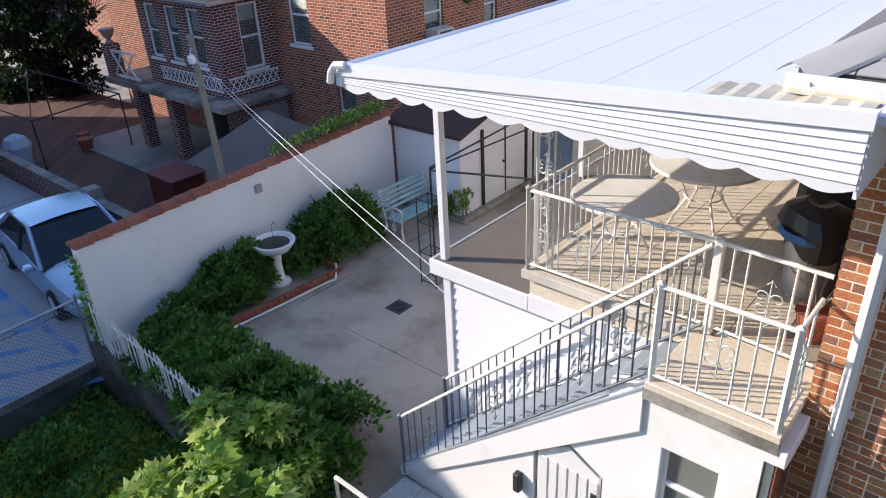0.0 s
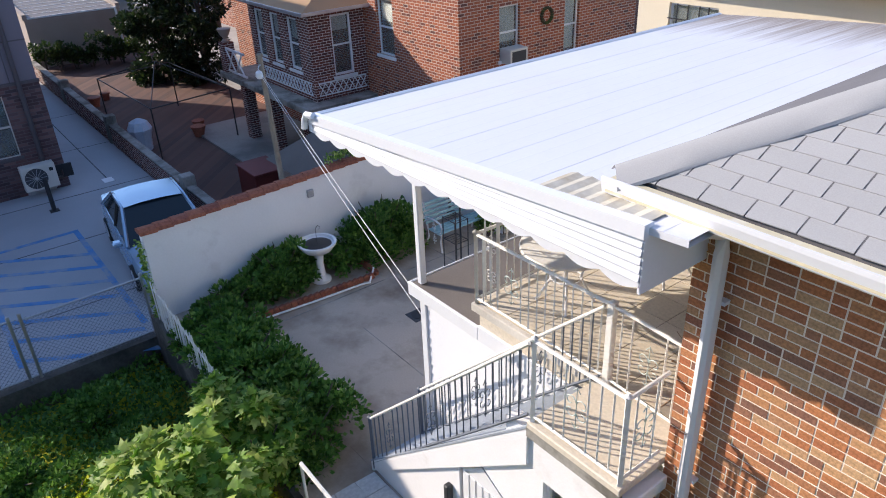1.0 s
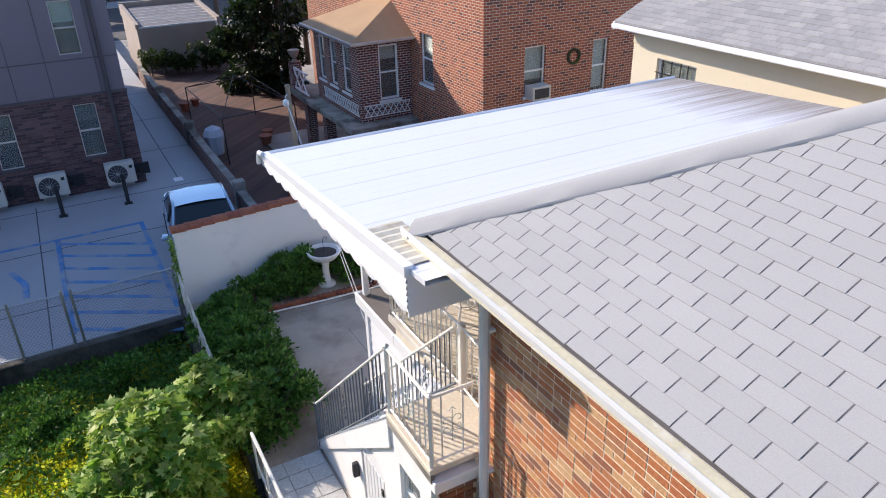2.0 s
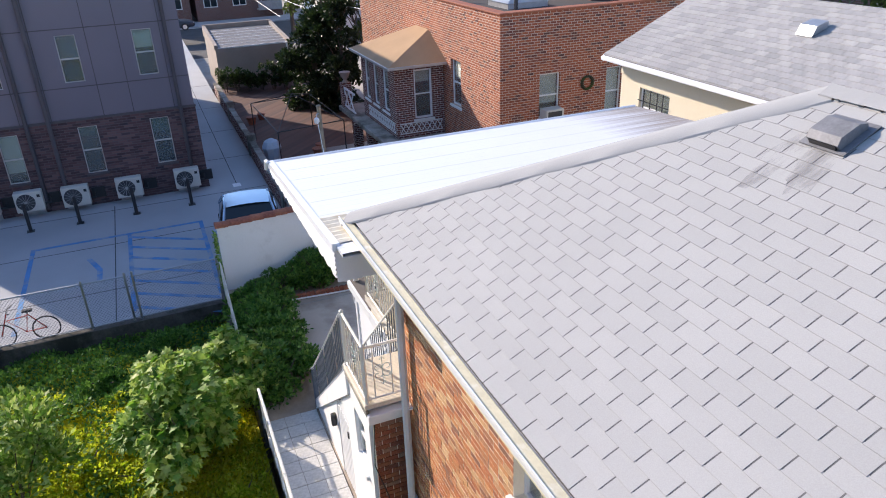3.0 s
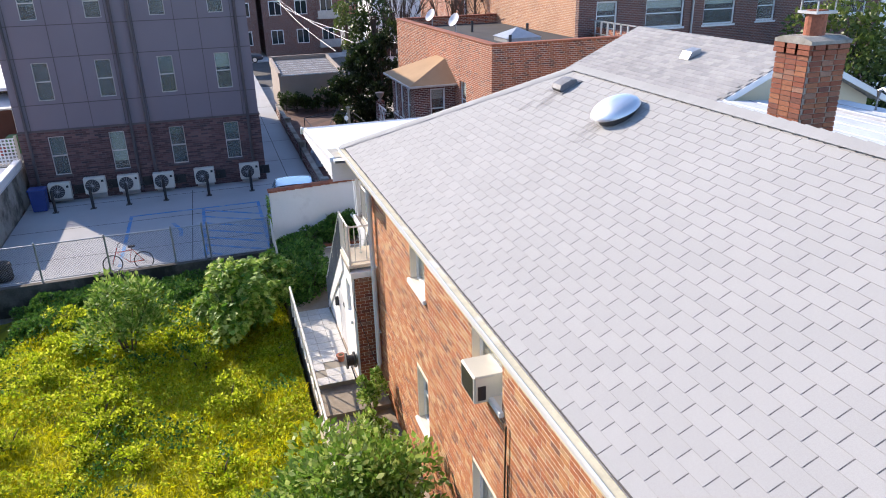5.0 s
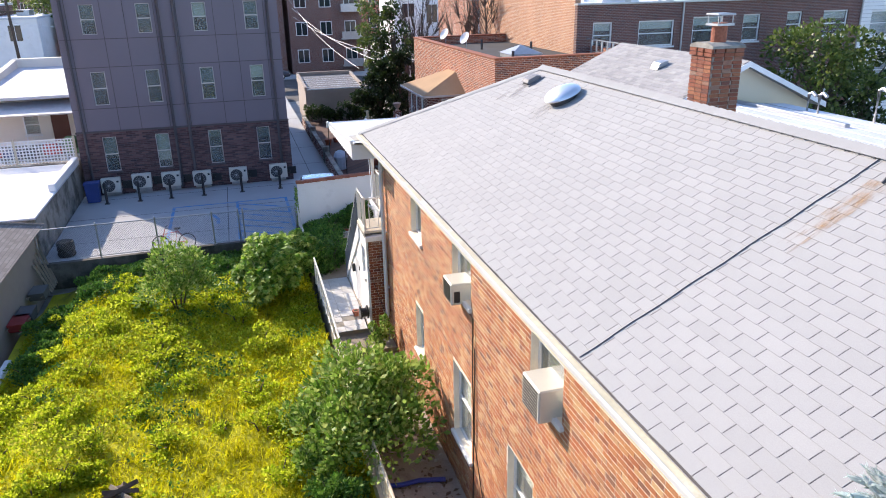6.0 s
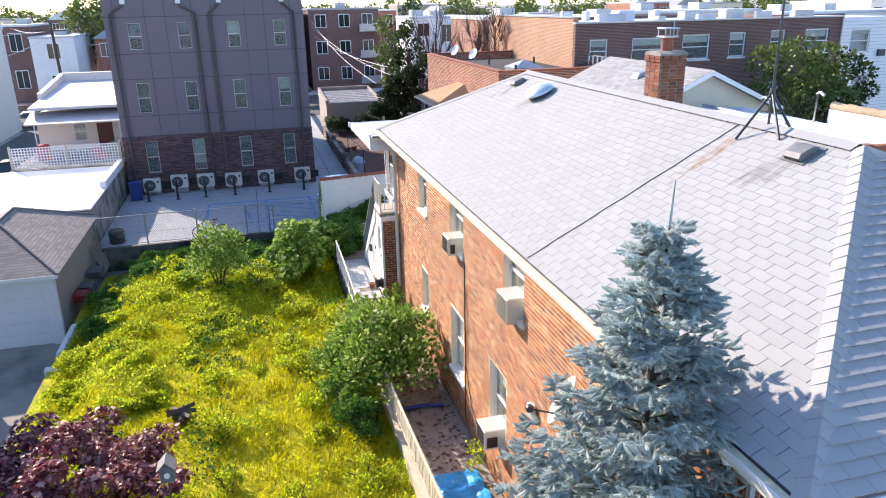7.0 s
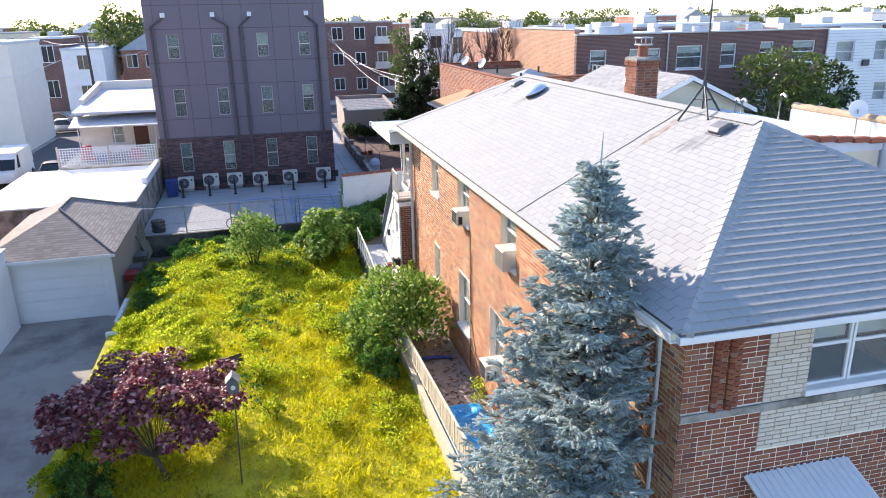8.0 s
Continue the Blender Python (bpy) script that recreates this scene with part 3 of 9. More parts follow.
def shingles(place, width, left, right, run, seed, g=0.0055):
    """Outlines of shingle tabs on a slope: u along the eave, v up the slope. left, right: how the hips cut it."""
    rnd = random.Random(seed)
    row, v = 0, -0.02
    while v < run:
        u = -TW * (0.5 if row % 2 else 1.0) - 0.03 * rnd.random()
        while u < width:
            q = [(u + g, v + rnd.uniform(-0.004, 0.004)), (u + TW - g, v + rnd.uniform(-0.004, 0.004)), (u + TW - g, v + TE + 0.015), (u + g, v + TE + 0.015)]
            q = clip(clip(q, lambda a, c: a - left * c), lambda a, c: width - right * c - a)
            q = clip(q, lambda a, c: run - c)
            if len(q) > 2:
                yield q, v
            u += TW
        v += TE
        row += 1


def tab(b, q, v, place, lo=0.0055, hi=0.0005):
    up = [place(a, c, lo + (hi - lo) * (c - v) / TE) for a, c in q]
    dn = [place(a, c, -0.004) for a, c in q]
    n, m = len(b.v), len(q)
    b.v += up + dn
    b.f.append(tuple(range(n, n + m)))
    b.f += [(n + k, n + m + k, n + m + (k + 1) % m, n + (k + 1) % m) for k in range(m)]


def south(u, v, h):
    return (EX0 + u, EY0 + v / SL - h * SLOPE / SL, EZ + v / SL * SLOPE + h / SL)


def east(u, v, h):
    return (EX1 - v / SL + h * SLOPE / SL, EY0 + u, EZ + v / SL * SLOPE + h / SL)


near_tabs, rest = [], Build()
run_s = (RY - EY0) * SL
for q, v in shingles(south, EX1 - EX0, 1 / SL, 1 / SL, run_s, 1):
    whole = len(q) == 4 and abs(q[1][0] - q[0][0] - TW + 0.011) < 0.001 and v > 0
    cx = EX0 + q[0][0]
    if whole and 5.4 < cx < 10.8 and 0.02 < v < 2.35 and len(near_tabs) < 280:
        near_tabs.append((q[0][0], v))
    else:
        tab(rest, q, v, south)
for q, v in shingles(east, EY1 - EY0, 1 / SL, 1 / SL, run_s, 2, 0.002):
    tab(rest, q, v, east, 0.021, 0.0)


def north(u, v, h):
    return (EX0 + u, EY1 - v / SL + h * SLOPE / SL, EZ + v / SL * SLOPE + h / SL)


for q, v in shingles(north, EX1 - EX0, 1 / SL, 1 / SL, run_s, 3):
    tab(rest, q, v, north)
stuff = part("shingle_field", rest, M["shingle"], roof)
tagged(stuff, kind="stuff")
# ridge and hip caps
b = Build()


def caps(b, a, c, w, step=0.2):
    a, c = Vector(a), Vector(c)
    d = (c - a).normalized()
    side = d.cross(Vector((0, 0, 1))).normalized()
    n = int((c - a).length / step)
    for k in range(n):
        p, q = a + d * (k * step), a + d * ((k + 1.25) * step)
        drop = Vector((0, 0, -w * 0.42))
        lift, low, edge = Vector((0, 0, 0.036)), Vector((0, 0, 0.018)), Vector((0, 0, 0.024))
        b.raw([p + side * w + drop + edge, p + lift + Vector((0, 0, 0.012)), p - side * w + drop + edge, q + side * w + drop + low, q + low + Vector((0, 0, 0.012)), q - side * w + drop + low,
               p + side * w + drop, p - side * w + drop], [(0, 1, 4, 3), (1, 2, 5, 4), (0, 6, 7, 2, 1)])


caps(b, (EX1 - 0.03, EY0 + 0.03, EZ + 0.0), (RX1, RY, RZ), 0.13)
caps(b, (EX1 - 0.03, EY1 - 0.03, EZ + 0.0), (RX1, RY, RZ), 0.13)
caps(b, (RX0, RY, RZ), (RX1, RY, RZ), 0.14)
tagged(part("ridge_cap", b, M["shingle"], roof, "overlapping ridge and hip cap shingles"), kind="stuff")
# smooth grey membrane rolled over the rear hip
b = Build()
a0, a1 = Vector((EX0 - 0.02, EY0 - 0.02, EZ)), Vector((RX0, RY, RZ))
hd = (a1 - a0).normalized()
hs = hd.cross(Vector((0, 0, 1))).normalized()
strip = []
for k in range(21):
    p = a0.lerp(a1, k / 20)
    wob = 0.012 * math.sin(k * 1.7)
    strip.append([p + hs * (0.20 + wob) + Vector((0, 0, -0.075)), p + hs * (0.19 + wob) + Vector((0, 0, -0.052)), p + hs * 0.06 + Vector((0, 0, 0.012)), p - hs * 0.05 + Vector((0, 0, 0.016)), p - hs * 0.14 + Vector((0, 0, -0.03)), p - hs * 0.22 + Vector((0, 0, -0.085))])
b.raw([q for r2 in strip for q in r2], [(i * 6 + k, i * 6 + k + 1, (i + 1) * 6 + k + 1, (i + 1) * 6 + k) for i in range(20) for k in range(5)])
part("hip_membrane", b, M["shingle"], roof, "smooth grey membrane rolled over the rear hip", smooth=True)
# dark sealed seam across the slope and the rust below the mast
b = Build()
pts = [south(11.33 - EX0 + 0.008 * math.sin(k * 1.3), k * run_s / 24, 0.009) for k in range(25)]
b.tube(pts, 0.008, 4)
part("seam", b, M["roof_felt"], roof, "dark tarred seam across the roof")
# gutter
gut = part("gutter", Build().prism([(EY0 - 0.035, EZ - 0.13), (EY0 - 0.13, EZ - 0.13), (EY0 - 0.15, EZ - 0.04), (EY0 - 0.15, EZ - 0.005), (EY0 - 0.138, EZ - 0.005), (EY0 - 0.138, EZ - 0.035), (EY0 - 0.12, EZ - 0.118), (EY0 - 0.035, EZ - 0.118)], "x", EX0 - 0.03, EX1 - 0.02), M["aluminium"], house, "white aluminium gutter along the eave")
part("gutter_bed", Build().box(EX0, EX1 - 0.05, EY0 - 0.137, EY0 - 0.036, EZ - 0.117, EZ - 0.03), M["gutter_in"], gut, "yellowed dirt filling the gutter")
b = Build().tube([(-0.72, 4.47, 6.08), (-0.72, 4.5, 5.98), (-0.6, 4.86, 5.86), (-0.6, 4.89, 5.7), (-0.6, 4.89, 1.2), (-0.6, 4.84, 1.0)], 0.055, 8)
for z in (5.3, 3.6, 2.0):
    b.box(-0.68, -0.52, 4.9, 4.965, z, z + 0.03)
part("downpipe", b, M["aluminium"], house, "white aluminium downpipe at the rear corner", smooth=True)
b = Build().tube([(16.15, 4.5, 6.08), (16.15, 4.55, 5.95), (16.12, 4.88, 5.8), (16.12, 4.9, 0.4)], 0.042, 8)
part("downpipe", b, M["aluminium"], house, smooth=True)
# cables on the wall
b = Build().tube([(6.72, 4.945, 4.45), (6.70, 4.94, 3.4), (6.74, 4.945, 2.2), (6.70, 4.94, 0.6)], 0.012, 5)
b.tube([(6.78, 4.95, 3.9), (6.79, 4.94, 2.0), (7.2, 4.95, 1.1), (8.0, 4.94, 0.9)], 0.009, 5)
part("cable", b, M["black"], house)
b = Build()
pts = [(-0.82, 4.5, 3.3), (-0.8, 4.45, 2.6), (-0.3, 4.7, 1.6), (0.4, 4.93, 0.9)]
part("cable", b.tube(pts, 0.008, 5), M["black"], house)
b = Build().box(10.68, 10.86, 4.86, 4.965, 3.1, 3.34, 0.015)
part("meter_box", b, M["ac"], house, "small cream metal utility box")


def air_conditioner(x0, x1, z0, z1, out, label, side=False):
    ac = thing("window_air_conditioner", ((x0 + x1) / 2, HY0, z0), label, "air conditioner", "window air conditioners")
    part("case", Build().box(x0, x1, HY0 - out, HY0 + 0.2, z0, z1, 0.02), M["ac"], ac)
    g = Build()
    n = 9
    for k in range(n):
        z = z0 + 0.05 + k * (z1 - z0 - 0.1) / (n - 1)
        g.box(x0 - 0.006, x0 + 0.004, HY0 - out + 0.05, HY0 - 0.08, z - 0.012, z + 0.012)
        g.box(x0 + 0.04, x1 - 0.05, HY0 - out - 0.005, HY0 - out + 0.004, z - 0.015, z + 0.015)
    if side:
        g.box(x1 - 0.004, x1 + 0.006, HY0 - out + 0.05, HY0 - 0.09, z0 + 0.05, z1 - 0.14)
    part("grille", g, M["black"], ac, "dark slatted grilles")
    return ac


air_conditioner(5.68, 6.20, 4.48, 4.88, 0.25, "cream window air conditioner in an upper window", True)
air_conditioner(9.42, 9.99, 4.48, 4.96, 0.24, "cream window air conditioner with louvred side")
air_conditioner(8.6, 9.14, 1.38, 1.80, 0.36, "cream air conditioner in a lower window, plants growing on it", True)

# dish on the wall near the front
dish = thing("satellite_dish", (12.9, HY0, 4.3), "pale grey satellite dish on a black wall arm", "satellite dish")
c = Vector((12.95, 4.45, 4.75))
prof = [(0.0, -0.07), (0.1, -0.065), (0.2, -0.045), (0.29, -0.012), (0.33, 0.012), (0.335, 0.004), (0.29, -0.022), (0.2, -0.056), (0.1, -0.077), (0.0, -0.082)]
db = Build().lathe((0, 0, 0), prof, 28)
tilt = Matrix.Translation(c) @ Euler((radians(62), 0, radians(-25))).to_matrix().to_4x4() @ Matrix.Diagonal((1.0, 1.12, 1.0, 1.0))
db.v = [tuple(tilt @ Vector(p)) for p in db.v]
part("reflector", db, M["ac"], dish, smooth=True)
part("arm", Build().tube([(12.95, 4.96, 4.25), (12.95, 4.66, 4.28), (12.95, 4.55, 4.7)], 0.022, 8).tube([(12.95, 4.5, 4.5), (12.85, 4.05, 4.62)], 0.013, 6).box(12.88, 13.02, 4.94, 4.968, 4.15, 4.35), M["black_iron"], dish)
part("receiver", Build().box(12.8, 12.9, 3.98, 4.08, 4.58, 4.68, 0.02), M["dark_metal"], dish)

# roof dome, vents, mast
dome = thing("roof_ventilator", tuple(south(4.72 - EX0, 3.25, 0)), "round shiny metal dome ventilator on the roof", "ventilator")
o = Vector(south(4.72 - EX0, 3.25, 0))
lay = Matrix.Translation(o) @ Euler((math.atan(SLOPE) * 0.8, 0, 0)).to_matrix().to_4x4()
for name, prof, m in (("dome", [(0.35, 0.09), (0.36, 0.10), (0.34, 0.15), (0.26, 0.21), (0.14, 0.245), (0.0, 0.255)], "chrome"), ("base", [(0.27, -0.08), (0.27, 0.1)], "dark_metal")):
    db = Build().lathe((0, 0, 0), prof, 32)
    db.v = [tuple(lay @ Vector(p)) for p in db.v]
    part(name, db, M[m], dome, smooth=True)


def box_vent(x, v, label):
    p = Vector(south(x - EX0, v, 0))
    vent = thing("roof_vent", tuple(p), label, "roof vent", "roof vents")
    rot = Euler((math.atan(SLOPE), 0, 0)).to_matrix().to_4x4()
    hood = Build().prism([(-0.18, 0.0), (0.18, 0.0), (0.2, 0.07), (0.1, 0.13), (-0.14, 0.14), (-0.21, 0.08)], "x", -0.19, 0.19)
    plate = Build().box(-0.27, 0.27, -0.24, 0.27, 0.0, 0.012)
    mouth = Build().box(-0.16, 0.16, -0.215, -0.18, 0.02, 0.07)
    for name, bb, m in (("hood", hood, M["vent_metal"]), ("flashing", plate, M["vent_metal"]), ("mouth", mouth, M["black"])):
        bb.v = [tuple(Matrix.Translation(p + Vector((0, 0, 0.012))) @ rot @ (Vector(q) * 0.8)) for q in bb.v]
        part(name, bb, m, vent)


box_vent(2.78, 3.45, "low grey metal roof vent with streaks below")
box_vent(12.98, 3.55, "low grey metal roof vent near the ridge")

mast = thing("antenna_mast", (11.9, 8.0, 8.0), "tall thin dark antenna mast on a tripod over the ridge", "antenna")
hub = (11.85, 8.05, 8.52)
part("mast", Build().tube([(11.85, 8.05, 7.95), (11.85, 8.05, 10.3), (11.85, 8.05, 13.5)], 0.018, 8, 0.012), M["dark_metal"], mast)
for q in (south(11.68 - EX0, 3.50, 0.02), south(12.35 - EX0, 3.72, 0.02), (11.85, 8.6, RZ - 0.28)):
    part("leg", Build().tube([hub, q], 0.02, 6), M["dark_metal"], mast)
part("collar", Build().lathe((hub[0], hub[1], hub[2] - 0.03), [(0.035, 0), (0.045, 0.03), (0.035, 0.09)], 12), M["dark_metal"], mast)
part("brace", Build().tube([(11.72, 7.95, 8.24), (11.99, 8.05, 8.24), (11.85, 8.25, 8.24), (11.72, 7.95, 8.24)], 0.009, 5), M["dark_metal"], mast)
# dirt films on the shingles: rust below the mast, soot below vents and dome
def film(name, m, x0, x1, v0, v1, spread, label, seed):
    rnd = random.Random(seed)
    b = Build()
    n = 9
    top = [(x0 + (x1 - x0) * k / n, v0) for k in range(n + 1)]
    bot = [(x0 - spread + (x1 - x0 + 2 * spread) * k / n, v1 + rnd.uniform(0, 0.45) * (v0 - v1)) for k in range(n + 1)]
    for k in range(n):
        b.poly([south(top[k][0] - EX0, top[k][1], 0.0125), south(top[k + 1][0] - EX0, top[k + 1][1], 0.0125), south(bot[k + 1][0] - EX0, bot[k + 1][1], 0.0125), south(bot[k][0] - EX0, bot[k][1], 0.0125)])
    part(name, b, m, roof, label)


film("rust_stain", M["rust"], 11.52, 11.80, 3.52, 2.2, -0.03, "rust running down the shingles below the mast", 1)
film("soot_stain", M["soot"], 2.5, 2.95, 3.42, 2.6, 0.12, "dark streak below the roof vent", 2)
film("soot_stain", M["soot"], 4.45, 4.8, 3.05, 2.5, 0.06, "dark streak below the dome ventilator", 3)
film("soot_stain", M["soot"], 12.7, 13.05, 3.4, 2.6, 0.1, "faint dark streak below the front roof vent", 4)

# chimney on the far slope
chim = thing("chimney", (4.25, 10.75, 6.6), "red brick chimney with a concrete cap and clay flue", "chimney")
part("shaft", Build().box(3.92, 4.58, 10.42, 11.08, 6.4, 8.5), M["grey_mortar"], chim)
cb = Build()
z, row = 6.5, 0
while z < 8.52:
    big = 0.03 if z > 8.3 else 0.0
    for k in range(3):
        o2 = -0.11 if row % 2 else 0.0
        a, c = max(3.91, 3.91 + o2 + k * 0.223 + (0.112 if row % 2 else 0)), min(4.59, 3.91 + o2 + (k + 1) * 0.223 - 0.012 + (0.112 if row % 2 else 0))
        cb.box(a - big, c + big, 10.405 - big, 10.43, z, z + 0.066)
        a, c = 10.43 + k * 0.223, 10.43 + (k + 1) * 0.223 - 0.012
        cb.box(4.57, 4.595 + big, a + (0.03 if row % 2 else 0), c, z, z + 0.066)
    z += 0.078
    row += 1
tagged(part("brickwork", cb, M["front_brick"], chim), kind="stuff")
part("cap", Build().prism([(3.88, 8.52), (4.62, 8.52), (4.62, 8.57), (4.45, 8.62), (4.05, 8.62), (3.88, 8.57)], "y", 10.38, 11.12), M["old_concrete"], chim, "rough concrete cap")
part("flue", Build().lathe((4.25, 10.75, 8.6), [(0.15, 0), (0.15, 0.38)], 16), M["terracotta"], chim, "orange clay flue pipe")
part("cowl", Build().box(4.05, 4.45, 10.55, 10.95, 9.12, 9.16, 0.01).tube([(4.09, 10.59, 8.95), (4.09, 10.59, 9.13)], 0.012, 5).tube([(4.41, 10.59, 8.95), (4.41, 10.59, 9.13)], 0.012, 5).tube([(4.41, 10.91, 8.95), (4.41, 10.91, 9.13)], 0.012, 5).tube([(4.09, 10.91, 8.95), (4.09, 10.91, 9.13)], 0.012, 5).box(4.06, 4.44, 10.56, 10.94, 8.93, 8.97), M["galv"], chim, "galvanised metal rain cowl")

chim.location.x += 0.38

# awning over the front door
awn = thing("door_awning", (16.9, 7.0, 3.4), "corrugated pale metal awning on the brick front", "awning")
b = Build().raw([(x, 6.1 + (k // 4) * 0.11 + (0.0, 0.05, 0.06, 0.10)[k % 4], z + (0.0, 0.0, 0.02, 0.02)[k % 4]) for k in range(61) for x, z in ((16.62, 3.62), (17.7, 3.22))], [(2 * k, 2 * k + 2, 2 * k + 3, 2 * k + 1) for k in range(60)])
part("sheet", b, M["canopy"], awn)
part("rim", Build().tube([(16.62, 6.09, 3.6), (17.7, 6.09, 3.2), (17.7, 7.77, 3.2), (16.62, 7.77, 3.6)], 0.025, 6), M["aluminium"], awn)

# ---- rear canopy, deck and stairs ----
DECK_Z = 3.62
annex = thing("rear_extension", (-3, 8, 0.65), "low white-sided rear extension carrying the deck", "extension")
b = Build().box(-4.95, HX0 - 0.002, 5.47, 13.2, 0.65, 3.10)
part("core", b, M["stucco"], annex)
b = Build()
for k in range(17):
    z = 0.7 + k * 0.148
    b.raw([(-4.96, 5.468, z + 0.15), (-1.9, 5.468, z + 0.15), (-4.96, 5.445, z), (-1.9, 5.445, z), (-4.96, 5.468, z), (-1.9, 5.468, z)], [(0, 1, 3, 2), (2, 3, 5, 4)])
part("siding", b, M["aluminium"], annex, "white horizontal clapboard siding")
part("corner_trim", Build().box(-5.0, -4.88, 5.425, 5.46, 0.65, 3.12, 0.008).box(-5.0, -4.97, 5.46, 5.6, 0.65, 3.12, 0.005), M["aluminium"], annex)
part("flat_roof", Build().box(-5.1, -3.72, 5.38, 13.3, 3.12, 3.26, 0.01), M["brown_felt"], annex, "flat dark brown felt roof")
part("roof_edge", Build().box(-5.13, -3.72, 5.34, 5.379, 3.08, 3.275, 0.008).box(-5.13, -5.101, 5.379, 13.3, 3.08, 3.275, 0.008).box(-3.72, -1.88, 5.34, 5.379, 3.08, 3.30, 0.008), M["aluminium"], annex, "white metal roof edging")
part("deck_slab", Build().box(-3.72, HX0 - 0.003, 5.38, 13.3, 3.12, DECK_Z - 0.012).box(-3.78, -3.72, 5.38, 13.3, 3.50, DECK_Z - 0.012, 0.01), M["deck_tile"], annex, "beige deck slab")
part("deck_edge", Build().box(-3.78, -1.85, 5.30, 5.379, 3.50, DECK_Z - 0.012, 0.01), M["pale_edge"], annex, "pale worn concrete deck edge")

landing = thing("landing", (-1.4, 4.9, 0.65), "white stuccoed stair landing with a beige tiled top", "landing")
part("slab", Build().box(-1.93, HX0 - 0.004, 4.40, 5.378, 3.52, 3.595, 0.01), M["deck_tile"], landing)
part("flashing", Build().box(-1.94, HX0 - 0.01, 4.41, 4.449, 3.41, 3.519), M["old_concrete"], landing, "rust-streaked metal flashing below the landing")
L_HOLE = [(-3.02, -2.25, 0.70, 2.42), (-1.74, -1.22, 2.1, 2.96)]
b = Build()
b.prism([(-4.92, 0.65), (-3.02, 0.65), (-3.02, 2.28), (-4.92, 0.86)], "y", 4.45, 4.60)
b.prism([(-3.02, 2.27), (-2.64, 2.50), (-2.25, 2.27), (-2.25, 3.1), (-3.02, 2.36)], "y", 4.45, 4.60)
pierced(b, "y-", 4.45, 0.15, -2.25, -0.95, 0.65, 3.44, [L_HOLE[1]])
b.prism([(-3.02, 2.28), (-3.02, 2.40), (-2.25, 3.12), (-2.25, 2.9)], "y", 4.452, 4.598)
part("side_wall", b, M["stucco"], landing, "white stucco wall below the stairs")
part("brick_end", Build().box(-0.94, HX0 - 0.02, 4.50, 4.96, 0.4, 3.44), M["mortar"], landing)
bb = Build()
z, row = 0.45, 0
while z < 3.38:
    o2 = 0.11 if row % 2 else 0.0
    y = 4.5 - o2
    while y < 4.95:
        a, c = max(4.5, y), min(4.955, y + 0.203)
        if c - a > 0.04:
            bb.box(-0.88, HX0 - 0.008, a, c, z, z + 0.066)
        y += 0.215
    z += 0.078
    row += 1
tagged(part("brickwork", bb, M["front_brick"], landing, "dark red brick end wall"), kind="stuff")
part("cap", Build().box(-0.97, HX0 + 0.06, 4.42, 4.965, 3.30, 3.449, 0.01), M["stucco"], landing)
window(landing, "y-", 4.45, -1.74, -1.22, 2.1, 2.96, 0.05, True, 0.0)
door = part("door", Build().prism([(-2.98, 0.68), (-2.29, 0.68), (-2.29, 2.22), (-2.64, 2.42), (-2.98, 2.22)], "y", 4.47, 4.51), M["frame"], landing, "white panelled under-stair door")
for k in range(6):
    x = -2.96 + k * 0.112
    part("slat", Build().box(x + 0.01, x + 0.102, 4.455, 4.469, 0.72, 2.16, 0.005), M["frame"], door)
part("latch", Build().box(-2.36, -2.30, 4.435, 4.455, 1.9, 2.02, 0.008), M["black_iron"], door)
part("wall_lamp", Build().box(-3.22, -3.14, 4.36, 4.45, 1.55, 1.8, 0.015), M["black_iron"], landing, "small dark wall lantern")

# stairs
stairs = thing("staircase", (-3.4, 4.9, 0.65), "steep grey-painted concrete steps with white sides", "staircase")
N = 16
rise, run = (3.595 - 0.65) / N, (4.92 - 1.93) / (N - 1)
for k in range(N - 1):
    x1 = -1.935 - k * run
    z1 = 3.595 - (k + 1) * rise
    part("step", Build().box(x1 - run - 0.02, x1, 4.60, 5.33, z1 - rise - 0.05, z1, 0.012), M["blue_rail"], stairs)
part("stringer", Build().prism([(-1.935, 3.50), (-1.935, 3.05), (-4.97, 0.62), (-4.97, 0.80)], "y", 4.415, 4.599).prism([(-1.935, 3.50), (-1.935, 3.05), (-4.97, 0.62), (-4.97, 0.80)], "y", 5.335, 5.42), M["stucco"], stairs, "white painted sloping stringers")
part("kerb", Build().prism([(-1.935, 3.53), (-1.935, 3.502), (-4.97, 0.802), (-4.97, 0.83)], "y", 4.41, 4.60), M["blue_rail"], stairs, "grey coping on the stringer")


def scroll(b, c, ux, uz, s, r=0.008):
    """A wrought iron heart of four volutes round c, in the plane of ux and uz."""
    c, ux, uz = Vector(c), Vector(ux), Vector(uz)
    for sx in (-1, 1):
        for sz in (-1, 1):
            pts = []
            for k in range(13):
                a = k / 12 * 1.6 * math.pi
                rad = s * (0.34 - 0.2 * k / 12)
                o = Vector((s * 0.36, s * 0.42))
                p = (o.x - rad * math.cos(a), o.y + rad * math.sin(a) - s * 0.12)
                pts.append(c + ux * (sx * p[0]) + uz * (sz * p[1]))
            b.tube(pts, r, 4)
    b.tube([c - uz * s * 1.25, c + uz * s * 1.25], r * 0.9, 4)
    for k in (-1, 1):
        b.tube([c + uz * k * s * 0.95 - ux * s * 0.22, c + uz * k * s * 1.2, c + uz * k * s * 0.95 + ux * s * 0.22], r * 0.8, 4)


